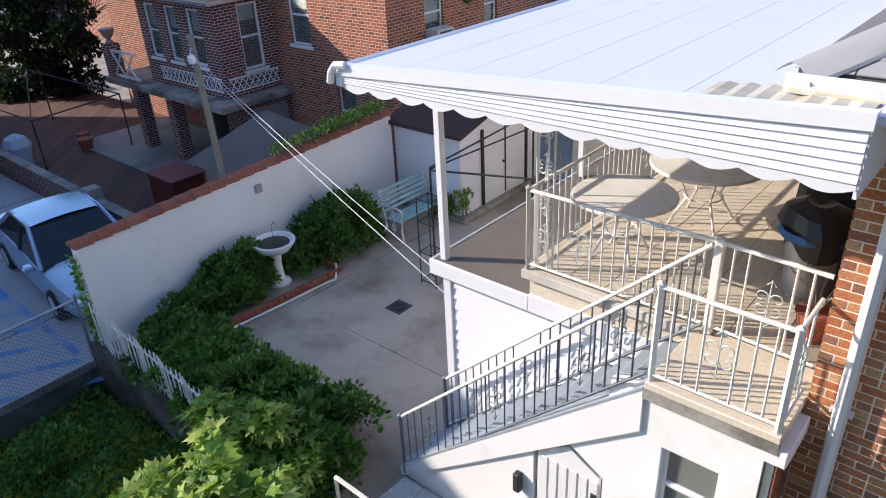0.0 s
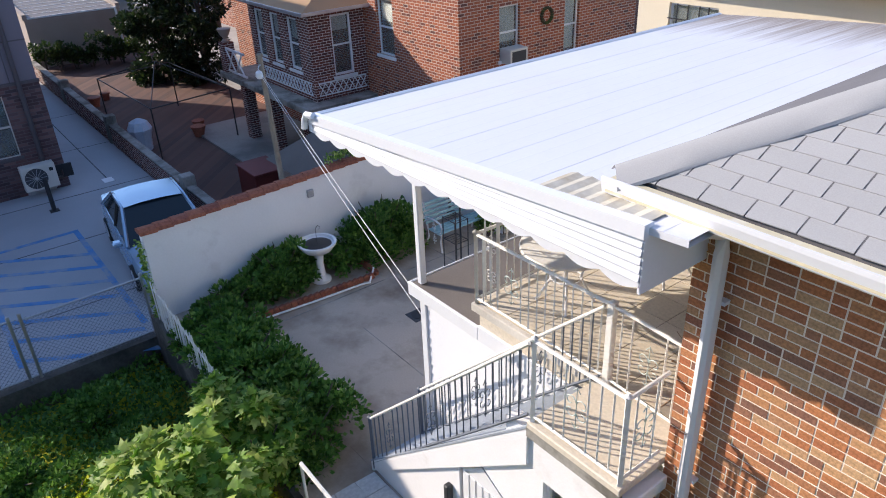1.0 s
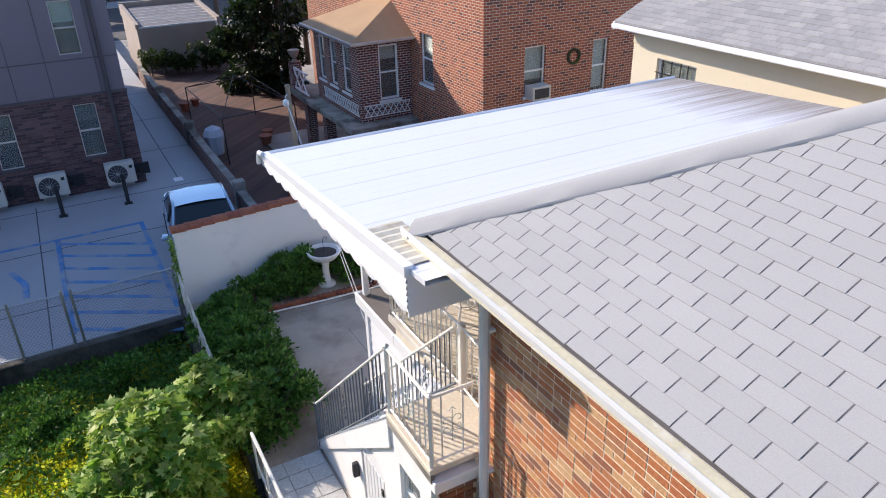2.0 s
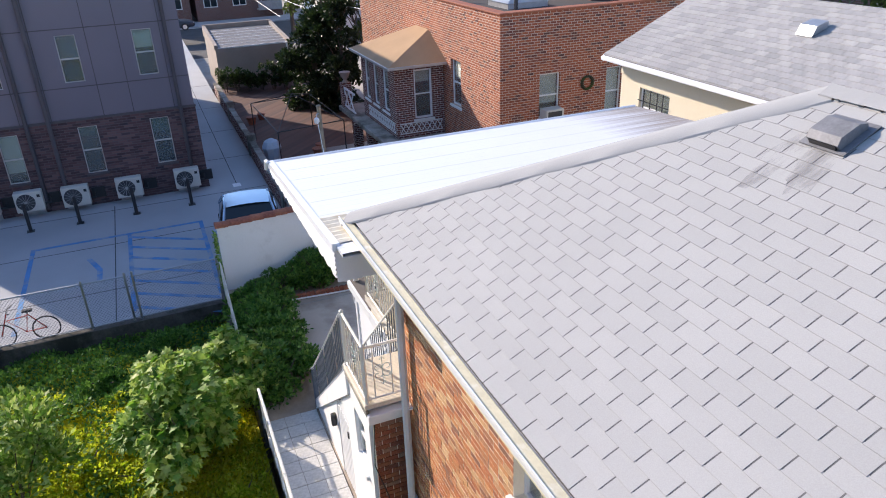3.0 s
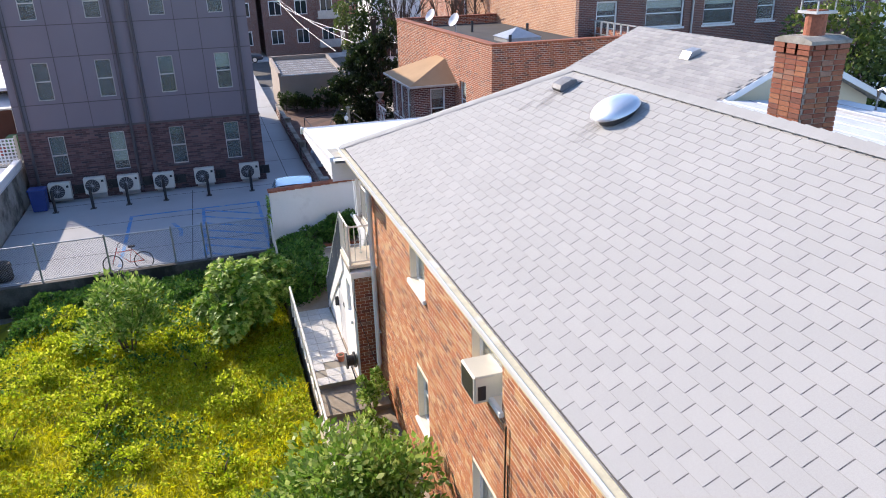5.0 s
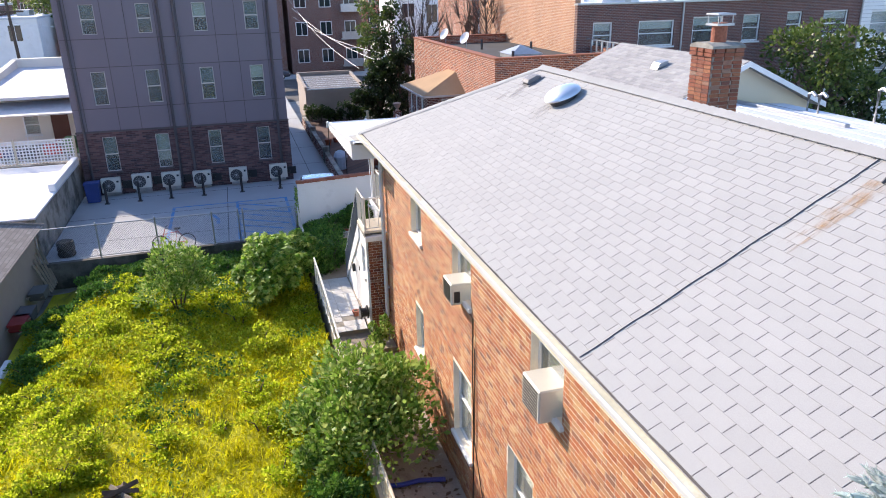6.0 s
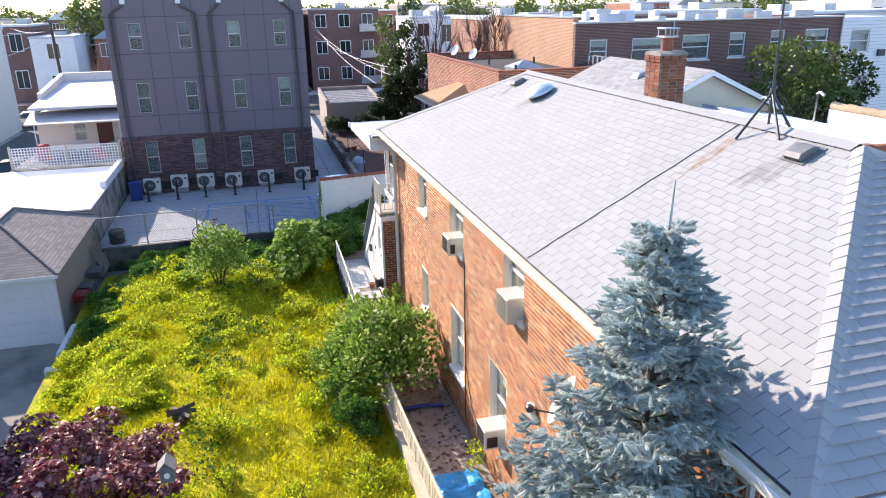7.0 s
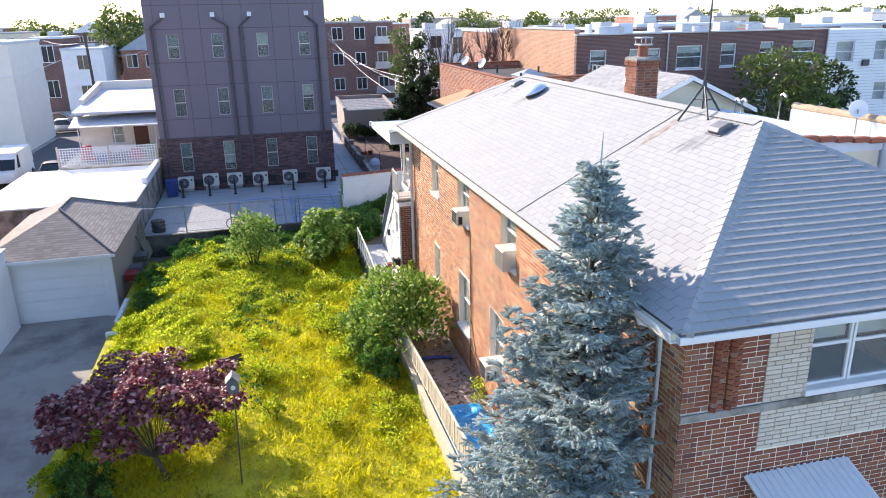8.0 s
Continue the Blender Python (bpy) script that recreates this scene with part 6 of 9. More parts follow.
for y in (-12.0, -9.2, -6.5):
    part("post", Build().box(-22.06, -21.94, y, y + 0.1, 1.4, 2.95, 0.01), M["pale_wood"], lat)
rnd = random.Random(8)
for k, c in enumerate(((0.5, 0.04, 0.03), (0.08, 0.1, 0.2), (0.03, 0.03, 0.03), (0.45, 0.05, 0.04), (0.1, 0.2, 0.08))):
    o = thing("terrace_clutter", (-24, -11 + k, 1.7), "assorted boxes and toys piled on the terrace", "clutter", "clutter on the terrace")
    x, y = -24.5 + rnd.uniform(-0.5, 0.5), -11.2 + k * 0.95
    part("toy_box", Build().box(x, x + 0.7, y, y + 0.6, 1.7, 1.7 + rnd.uniform(0.3, 0.9), 0.08).box(x + 0.2, x + 0.9, y + 0.3, y + 0.9, 1.7, 1.7 + rnd.uniform(0.2, 0.5), 0.08), mat("clutter_paint", c, 0.6), o)

# white neighbour beyond the driveway
wn2 = thing("white_neighbour", (-4, -11, -1.2), "plain white rendered building beside the driveway", "building")
part("body", Build().box(-4.4, 1.0, -13.4, -9.75, -1.25, 1.9), M["stucco"], wn2)
part("coping", Build().box(-4.45, 1.05, -13.4, -9.7, 1.901, 1.97, 0.01), M["white_roof"], wn2)

# unseen building added across the driveway to shade the drive and the lawn's edge
ho = thing("neighbour_house", (9, -14, -1.2), "tall plain brick house beyond the driveway, unseen, added for its shadow", "house")
part("wall", Build().box(-9.6, 24, -24, -13.5, -1.25, 11.8), M["red_brick"], ho)
part("roof", Build().box(-9.65, 24.05, -24.05, -13.45, 11.801, 12.0, 0.02), M["grey_roof"], ho)

# far garage in the alley
fg = thing("far_garage", (-42, 9.3, 0), "taupe rendered garage with a grey slatted flat roof", "garage")
part("body", Build().box(-46, -39.8, 6.85, 11.4, -0.5, 2.1), M["taupe"], fg)
part("parapet", Build().prism([(-46, 2.1), (-39.8, 2.1), (-39.8, 2.35), (-46, 2.75)], "y", 6.8, 7.0).prism([(-46, 2.1), (-39.8, 2.1), (-39.8, 2.35), (-46, 2.75)], "y", 11.25, 11.45).box(-46.1, -45.9, 6.8, 11.45, 2.1, 2.8), M["taupe"], fg)
for k in range(7):
    x = -45.6 + k * 0.82
    part("roof_strip", Build().prism([(x, 2.48 - 0.05 * k), (x + 0.8, 2.43 - 0.05 * k), (x + 0.8, 2.46 - 0.05 * k), (x, 2.52 - 0.05 * k)], "y", 7.0, 11.25), M["dark_panel"], fg)
    part("roof_joint", Build().box(x + 0.76, x + 0.82, 7.0, 11.25, 2.41 - 0.05 * k, 2.485 - 0.05 * k), M["white"], fg)
part("downpipe", Build().tube([(-39.75, 11.2, 2.2), (-39.75, 11.2, -0.4)], 0.06, 8), M["white"], fg)

# ---- patio things ----
shed = thing("garden_shed", (-9, 12, 0.65), "pale metal garden shed with a dark brown gable roof", "shed")
part("body", Build().box(-10.75, -8.9, 10.45, 13.4, 0.65, 2.55, 0.01), M["aluminium"], shed)
part("roof", Build().prism([(10.35, 2.5), (10.35, 2.58), (11.95, 3.0), (13.5, 2.58), (13.5, 2.5), (11.95, 2.92)], "x", -10.95, -8.8), mat("dark_brown_metal", (0.06, 0.03, 0.025), 0.7), shed, "dark brown metal roof")
part("gable", Build().prism([(10.45, 2.551), (13.4, 2.551), (11.95, 2.9)], "x", -8.94, -8.9), M["aluminium"], shed)
part("kerb", Build().box(-10.8, -8.75, 10.35, 13.4, 0.65, 0.78, 0.02), M["old_concrete"], shed)
sd = part("door", Build().box(-8.899, -8.87, 11.2, 12.7, 0.85, 2.4, 0.008), M["frame"], shed)
part("door_frame", Build().box(-8.89, -8.85, 11.12, 11.19, 0.8, 2.5).box(-8.89, -8.85, 12.72, 12.79, 0.8, 2.5).box(-8.868, -8.855, 11.93, 11.97, 0.85, 2.4), M["black_iron"], sd)
part("knob", Build().lathe((-8.86, 11.85, 1.6), [(0.0, 0), (0.03, 0.01), (0.03, 0.04), (0, 0.05)], 10, "x"), M["black_iron"], sd)

bench = thing("garden_bench", (-9.7, 9.8, 0.65), "weathered pale blue slatted bench with white iron ends", "bench")
bx, by0, by1 = -9.75, 9.05, 10.35
pb = mat("faded_blue_paint", (0.34, 0.55, 0.58), 0.7, 0.25, 5, 40, 0.3, stain=(0.62, 0.62, 0.58), stain_at=0.64)
for k in range(4):
    x = bx + 0.05 + k * 0.105
    part("seat_slat", Build().box(x, x + 0.08, by0 - 0.05, by1 + 0.05, 1.08, 1.105, 0.006), pb, bench)
for k in range(5):
    z = 1.18 + k * 0.095
    x = bx - 0.02 - k * 0.03
    part("back_slat", Build().box(x - 0.025, x, by0 - 0.05, by1 + 0.05, z, z + 0.07, 0.006), pb, bench)
for y in (by0, by1):
    b = Build().tube([(bx + 0.46, y, 0.65), (bx + 0.42, y, 0.9), (bx + 0.45, y, 1.07)], 0.022, 6).tube([(bx - 0.1, y, 0.65), (bx, y, 0.9), (bx - 0.03, y, 1.1), (bx - 0.16, y, 1.65)], 0.022, 6)
    b.tube([(bx - 0.05, y, 1.32), (bx + 0.2, y, 1.36), (bx + 0.42, y, 1.33), (bx + 0.48, y, 1.24), (bx + 0.42, y, 1.1)], 0.02, 6).tube([(bx, y, 1.07), (bx + 0.46, y, 1.07)], 0.02, 6)
    scroll(b, (bx + 0.2, y, 1.2), (1, 0, 0), (0, 0, 1), 0.09, 0.007)
    scroll(b, (bx + 0.2, y, 0.9), (1, 0, 0), (0, 0, 1), 0.1, 0.007)
    part("end_frame", b, M["white"], bench, "white cast iron bench end")

bath = thing("pedestal_planter", (-10.05, 6.5, 0.65), "white pedestal planter bowl full of dark soil", "planter")
part("pedestal", Build().lathe((-10.05, 6.5, 0.65), [(0.2, 0), (0.2, 0.05), (0.1, 0.12), (0.075, 0.4), (0.1, 0.62), (0.14, 0.68)], 18), M["stucco"], bath, smooth=True)
part("bowl", Build().lathe((-10.05, 6.5, 1.3), [(0.12, 0), (0.28, 0.06), (0.36, 0.16), (0.39, 0.2), (0.39, 0.235), (0.34, 0.235), (0.32, 0.19), (0.1, 0.15), (0, 0.15)], 26), M["stucco"], bath, smooth=True)
part("soil", Build().lathe((-10.05, 6.5, 1.46), [(0.325, 0.02), (0.2, 0.035), (0, 0.04)], 20), M["black"], bath)
part("hook", Build().tube([(-10.05, 6.5, 1.5), (-10.05, 6.5, 1.82), (-10.05, 6.56, 1.88), (-10.05, 6.6, 1.84), (-10.05, 6.58, 1.79)], 0.006, 5), M["black_iron"], bath)

for k in range(34):
    if k < 22:
        x, y, rz = -9.62 + 0.006 * k, 4.75 + k * 0.125, 0
    else:
        x, y, rz = -9.5 - (k - 22) * 0.11, 7.5, 90
    q = new("edging_brick", None) if False else None
edge = thing("brick_edging", (-9.6, 6, 0.65), "row of tilted red brick edging round the bed", "edging")
eb = Build().box(-0.04, 0.04, -0.055, 0.055, 0.0, 0.13, 0.008).mesh("brick")
eb.materials.append(M["terracotta"])
for k in range(30):
    x, y, rz = (-9.58 + 0.008 * k, 4.75 + k * 0.122, 0.0) if k < 22 else (-9.5 - (k - 22) * 0.12, 7.45, 90.0)
    o = new("brick", eb)
    o.matrix_basis = Matrix.Translation((x, y, 0.64)) @ Euler((radians(random.uniform(8, 20)), 0, radians(rz))).to_matrix().to_4x4()
    o.parent = edge
    o.matrix_parent_inverse = parent_world(edge).inverted()
solo("white_pipe", Build().tube([(-9.45, 4.8, 0.70), (-9.36, 6.0, 0.68), (-9.3, 7.0, 0.68), (-9.25, 7.15, 0.68), (-9.55, 7.45, 0.78), (-9.75, 7.5, 0.7)], 0.02, 6), M["white"], "thin white pipe lying along the brick edging", "pipe")
dr = thing("floor_drain", (-7.68, 7.2, 0.65), "square dark iron floor drain in the patio", "drain")
part("frame", Build().box(-7.85, -7.5, 7.03, 7.38, 0.65, 0.662, 0.003), M["dark_metal"], dr)
part("grate", Build().lathe((-7.675, 7.205, 0.662), [(0.13, 0), (0.13, 0.008), (0.05, 0.008), (0.05, 0.003), (0, 0.003)], 18), M["black_iron"], dr)

tre = thing("plant_stand", (-7.7, 8.2, 0.65), "tall narrow black wire plant stand", "plant stand")
for dx, dy in ((0, 0), (0.36, 0), (0.36, 0.3), (0, 0.3)):
    part("leg", Build().tube([(-7.9 + dx, 8.05 + dy, 0.65), (-7.9 + dx, 8.05 + dy, 2.35)], 0.012, 5), M["black_iron"], tre)
for z in (0.72, 1.3, 1.9, 2.33):
    part("tier", Build().tube([(-7.9, 8.05, z), (-7.54, 8.05, z), (-7.54, 8.35, z), (-7.9, 8.35, z), (-7.9, 8.05, z)], 0.01, 5), M["black_iron"], tre)
    for k in range(4):
        part("wire", Build().tube([(-7.83 + k * 0.075, 8.05, z), (-7.83 + k * 0.075, 8.35, z)], 0.005, 4), M["black_iron"], tre)
gz2 = thing("gazebo_frame", (-7, 10, 0.65), "bare black metal gazebo frame on the patio", "frame")
G = [(-7.95, 8.5), (-5.6, 9.3), (-5.9, 12.4), (-8.3, 12.2)]
for p in G:
    part("leg", Build().tube([(*p, 0.65), (*p, 2.75)], 0.02, 6), M["black_iron"], gz2)
for p, q in zip(G, G[1:] + G[:1]):
    part("beam", Build().tube([(*p, 2.7), (*q, 2.75)], 0.018, 6), M["black_iron"], gz2)
    part("rafter", Build().tube([(*p, 2.72), (-6.9, 10.6, 3.2)], 0.014, 6), M["black_iron"], gz2)

# ---- deck things ----
def round_table(x, y, r, top):
    t = thing("patio_table", (x, y, DECK_Z), "round white patio table with a cream top", "table", "tables on the deck")
    part("tabletop", Build().lathe((x, y, top - 0.03), [(r - 0.03, -0.01), (r, 0.0), (r + 0.004, 0.02), (r - 0.01, 0.035), (0, 0.035)], 40), M["rail"], t, smooth=True)
    for k in range(4):
        a = math.pi / 4 + k * math.pi / 2
        c, s = math.cos(a), math.sin(a)
        part("leg", Build().tube([(x + c * r * 0.55, y + s * r * 0.55, top - 0.04), (x + c * r * 0.3, y + s * r * 0.3, top - 0.4), (x + c * r * 0.62, y + s * r * 0.62, DECK_Z)], 0.016, 6), M["white"], t)
    b = Build()
    b.tube([(x + r * 0.34 * math.cos(k * math.pi / 8), y + r * 0.34 * math.sin(k * math.pi / 8), top - 0.4) for k in range(17)], 0.01, 5)
    part("ring", b, M["white"], t)


round_table(-3.08, 6.12, 0.53, 4.34)
round_table(-2.75, 7.4, 0.62, 4.34)
bk = thing("flower_basket", (-2.45, 7.6, 4.35), "small basket of orange and green flowers on a table", "flowers")
part("basket", Build().lathe((-2.45, 7.6, 4.345), [(0.1, 0), (0.14, 0.1), (0.15, 0.12), (0.13, 0.12)], 14), M["timber"], bk)
bin_ = thing("trash_bin", (-1.35, 6.5, DECK_Z), "dark bin lined with black and blue bags", "bin")
part("can", Build().lathe((-1.35, 6.5, DECK_Z), [(0.2, 0), (0.24, 0.62), (0.26, 0.64)], 18), M["galv"], bin_, smooth=True)
b = Build()
pr = [(0.25, 0.45), (0.3, 0.62), (0.33, 0.72), (0.27, 0.86), (0.12, 0.95), (0, 0.92)]
b.lathe((-1.35, 6.5, DECK_Z), pr, 15)
b.v = [(x + 0.03 * math.sin(9 * y + 5 * z), y + 0.03 * math.cos(8 * x), z + 0.02 * math.sin(11 * x)) for x, y, z in b.v]
part("liner", b, M["black"], bin_, "crumpled black bag")
part("rim", Build().lathe((-1.35, 6.5, DECK_Z + 0.6), [(0.3, 0), (0.335, 0.04), (0.31, 0.09), (0.28, 0.05)], 16), mat("blue_bag", (0.03, 0.12, 0.30), 0.4), bin_, "blue bag edge")
bg = thing("covered_barbecue", (-1.3, 7.4, DECK_Z), "barbecue under a black cover on the deck", "barbecue")
b = Build().box(-1.75, -0.9, 7.1, 8.0, DECK_Z + 0.02, DECK_Z + 0.95, 0.1)
b.v = [(x + 0.04 * math.sin(7 * z + 3 * y), y + 0.03 * math.cos(6 * x), z) for x, y, z in b.v]
part("cover", b, M["black"], bg)
part("wheel", Build().lathe((-1.5, 7.12, DECK_Z + 0.07), [(0.07, -0.02), (0.07, 0.02)], 12, "y"), M["rubber"], bg)
pt = thing("potted_plant", (-1.05, 5.75, DECK_Z), "dried plant in a brown pot beside the house wall", "plant")
part("pot", Build().lathe((-1.08, 5.75, DECK_Z), [(0.1, 0), (0.14, 0.24), (0.155, 0.27), (0.13, 0.27)], 14), M["terracotta"], pt, smooth=True)
b = Build()
rnd = random.Random(3)
for k in range(14):
    a, l = rnd.uniform(0, 6.28), rnd.uniform(0.2, 0.5)
    b.tube([(-1.08, 5.75, DECK_Z + 0.24), (-1.08 + 0.1 * math.cos(a), 5.75 + 0.1 * math.sin(a), DECK_Z + 0.24 + l * 0.6), (-1.08 + 0.28 * math.cos(a), 5.75 + 0.28 * math.sin(a), DECK_Z + 0.24 + l)], 0.005, 4)
part("stem", b, M["timber"], pt)

# ---- side yard fence, lawn fence and clutter ----
sf = thing("side_fence", (6, 3.35, 0.3), "pale weathered fence of thin boards on a low kerb", "fence")
def top_z(x):
    return 1.18 + 0.072 * (x - 4.3) if x > 1.3 else 1.3
part("kerb", Build().prism([(0.2, -0.1), (15.5, -0.1), (15.5, 0.75), (4.0, 0.42), (0.2, 0.62)], "y", 3.30, 3.43), M["pale_wood"], sf, "pale timber kerb board")
part("top_rail", Build().tube([(2.2, 3.36, top_z(2.2)), (8, 3.35, top_z(8)), (15.5, 3.34, top_z(15.5))], 0.03, 6), M["pale_wood"], sf)
part("lower_rail", Build().tube([(2.2, 3.36, 0.72), (15.5, 3.34, 1.1)], 0.018, 6), M["pale_wood"], sf)
rnd = random.Random(11)
for k in range(110):
    x = 2.25 + k * 0.12
    z1 = top_z(x)
    part("board", Build().box(x, x + 0.075, 3.345 + rnd.uniform(-0.008, 0.008), 3.365, z1 - 0.62 + rnd.uniform(-0.03, 0.03), z1 + rnd.uniform(-0.02, 0.03)), M["pale_wood"], sf)
rf = thing("rusty_fence", (-2.2, 3.4, 0.6), "rusty white pipe fence above the tiled walk", "fence")
part("top_rail", Build().tube([(-4.9, 3.38, 1.48), (-2.6, 3.38, 1.42), (0.3, 3.38, 1.20), (1.9, 3.37, 1.12)], 0.028, 6), M["rail"], rf)
part("bottom_rail", Build().tube([(-4.9, 3.38, 0.8), (0.2, 3.38, 0.74), (1.9, 3.37, 0.6)], 0.022, 6), M["rail"], rf)
for k in range(12):
    x = -4.9 + k * 0.6
    part("post", Build().tube([(x, 3.38, 0.55), (x, 3.38, 1.46 - max(0, x + 2.6) * 0.08)], 0.022, 6), M["rail"], rf)
wf = thing("white_picket_fence", (-8.6, 3.36, 0.65), "leaning white metal picket fence by the hedge", "fence")
part("top_rail", Build().tube([(-10.75, 3.42, 1.36), (-6.7, 3.34, 1.20)], 0.016, 6), M["white"], wf)
part("bottom_rail", Build().tube([(-10.75, 3.42, 0.82), (-6.7, 3.34, 0.74)], 0.014, 6), M["white"], wf)
for k in range(42):
    s = k / 41
    x, y = -10.75 + 4.05 * s, 3.42 - 0.08 * s
    part("picket", Build().prism([(x - 0.010, 0.70), (x + 0.010, 0.70), (x + 0.010, 1.46 - 0.16 * s), (x, 1.53 - 0.16 * s), (x - 0.010, 1.46 - 0.16 * s)], "y", y - 0.03 + 0.02 * math.sin(k), y - 0.012 + 0.02 * math.sin(k)), M["white"], wf)
tp = thing("blue_tarp", (11, 3.9, 0.35), "crumpled bright blue tarpaulin on the side yard", "tarpaulin")
M["tarp"] = mat("blue_tarp", (0.04, 0.42, 0.88), 0.35, 0.2, 3, 25, 0.1)


def cloth(x0, x1, y0, y1, z, n, m, amp, seed):
    b = Build()
    v = []
    for j in range(m + 1):
        for i in range(n + 1):
            x, y = x0 + (x1 - x0) * i / n, y0 + (y1 - y0) * j / m
            h = amp * abs(noise.noise(Vector((x * 2.3, y * 2.3, seed)))) * 2.2 + amp * 0.7 * abs(noise.noise(Vector((x * 6, y * 5, seed + 3))))
            v.append((x + 0.06 * noise.noise(Vector((y * 3, seed, 0))), y + 0.08 * noise.noise(Vector((x * 3, seed, 5))), z + h))
    return b.raw(v, [(j * (n + 1) + i, j * (n + 1) + i + 1, (j + 1) * (n + 1) + i + 1, (j + 1) * (n + 1) + i) for j in range(m) for i in range(n)])


part("sheet", cloth(8.3, 12.2, 3.5, 4.7, 0.33, 48, 18, 0.09, 2.0), M["tarp"], tp)
tp2 = thing("blue_pipe", (5.6, 4.0, 0.4), "dark blue hose roll lying across the side yard", "hose")
part("hose", Build().tube([(5.5, 3.5, 0.38), (5.6, 3.8, 0.42), (5.55, 4.2, 0.40), (5.65, 4.7, 0.38)], 0.05, 8), mat("dark_blue_plastic", (0.02, 0.04, 0.28), 0.4), tp2, smooth=True)
rnd = random.Random(21)
lit = Build()
for k in range(900):
    x, y, s, a = rnd.uniform(2.4, 14), rnd.uniform(3.5, 4.85), rnd.uniform(0.02, 0.10), rnd.uniform(0, 6.28)
    c, d = s * math.cos(a), s * math.sin(a)
    z = 0.325 + rnd.uniform(0, 0.015)
    lit.poly([(x - c, y - d, z), (x + d * 0.5, y - c * 0.5, z + rnd.uniform(0, 0.03)), (x + c, y + d, z), (x - d * 0.5, y + c * 0.5, z + rnd.uniform(0, 0.02))])
solo("leaf_litter", lit, random_mat("litter", [(0, (0.5, 0.46, 0.40)), (0.3, (0.2, 0.12, 0.08)), (0.7, (0.3, 0.2, 0.12)), (1, (0.66, 0.64, 0.60))], 0.9, 20, 0), "dry leaves and paper scraps strewn on the side yard", "litter", kind="stuff")
ho = thing("hose_reel", (-1.0, 4.38, 1.0), "round black hose reel on the white wall", "hose reel")
part("reel", Build().lathe((-1.02, 4.30, 1.15), [(0.05, -0.12), (0.19, -0.12), (0.19, -0.08), (0.13, -0.07), (0.13, 0.06), (0.19, 0.07), (0.19, 0.11), (0.05, 0.11)], 18, "y"), M["black"], ho, smooth=True)
part("hose", Build().tube([(-1.0, 4.3, 1.0), (-0.85, 4.35, 0.75), (-0.6, 4.5, 0.62), (-0.3, 4.5, 0.54)], 0.016, 6), M["black"], ho)
pot(-1.9, 4.2, 0.66, 0.11, "small terracotta pot on the tiled walk")
log = thing("wood_pile", (4.1, -1.6, 0.1), "old stump with broken grey boards in the grass", "stump")
part("stump", Build().lathe((4.0, -1.65, 0.05), [(0.26, 0), (0.22, 0.12), (0.21, 0.3), (0.15, 0.32), (0, 0.31)], 11), M["bark"], log)
for k in range(4):
    a = k * 0.7
    part("board", Build().tube([(4.1 - 0.4 * math.cos(a), -1.6 - 0.35 * math.sin(a), 0.3 + 0.05 * k), (4.1 + 0.4 * math.cos(a), -1.6 + 0.35 * math.sin(a), 0.36 + 0.03 * k)], 0.06, 4), M["bark" if k != 1 else "timber"], log)
fd = thing("bird_house", (9.7, -1.15, 0.1), "grey-blue bird house on a thin pole", "bird house")
part("pole", Build().tube([(9.85, -1.2, 0.05), (9.7, -1.15, 2.35)], 0.02, 6), M["bark"], fd)
part("box", Build().prism([(-1.26, 2.33), (-1.04, 2.33), (-1.04, 2.6), (-1.15, 2.70), (-1.26, 2.6)], "x", 9.6, 9.8), M["stair_iron"], fd)
part("roof", Build().prism([(-1.30, 2.585), (-1.15, 2.74), (-1.0, 2.585), (-1.0, 2.605), (-1.15, 2.765), (-1.30, 2.605)], "x", 9.56, 9.86), M["galv"], fd)
part("entrance", Build().lathe((9.801, -1.15, 2.47), [(0.05, 0), (0.05, 0.02), (0.03, 0.02), (0.03, 0.004), (0, 0.004)], 14, "x"), M["white"], fd)
# clutter beside the garage
for x, y, c, h in ((-6.5, -5.95, (0.30, 0.03, 0.03), 0.5), (-7.2, -5.9, (0.1, 0.1, 0.11), 0.35), (-9.0, -5.9, (0.12, 0.12, 0.12), 0.5)):
    o = thing("wheelbarrow", (x, y, -0.6), "old red and dark garden barrow by the garage wall", "wheelbarrow", "junk by the garage")
    part("tray", Build().prism([(x - 0.3, -0.35), (x + 0.3, -0.35), (x + 0.42, -0.05), (x - 0.42, -0.05)], "y", y - 0.25, y + 0.25), mat("barrow_paint", c, 0.6), o)
    part("handle", Build().tube([(x - 0.3, y - 0.2, -0.3), (x + 0.7, y - 0.22, -0.1)], 0.018, 5).tube([(x - 0.3, y + 0.2, -0.3), (x + 0.7, y + 0.22, -0.1)], 0.018, 5), M["timber"], o)
    part("wheel", Build().lathe((x - 0.45, y, -0.42), [(0.16, -0.03), (0.18, 0), (0.16, 0.03)], 14, "y"), M["rubber"], o)
for k in range(5):
    o = thing("leaning_plank", (-11 + k * 0.25, -6.1, -0.5), "grey plank leaning on the garage wall", "plank", "planks by the garage")
    part("plank", Build().tube([(-10.9 + k * 0.22, -5.75, -0.6), (-11.3 + k * 0.3, -6.2, 0.9 - 0.1 * k)], 0.05, 4), M["timber"], o)
bnb = thing("blue_recycling_bin", (-13.0, -5.6, 0), "dark blue wheeled bin on the lot", "bin")
part("body", Build().prism([(-5.9, 0.05), (-5.35, 0.05), (-5.3, 0.95), (-5.95, 0.95)], "x", -20.2, -19.7), mat("bin_blue", (0.02, 0.05, 0.22), 0.5), bnb)
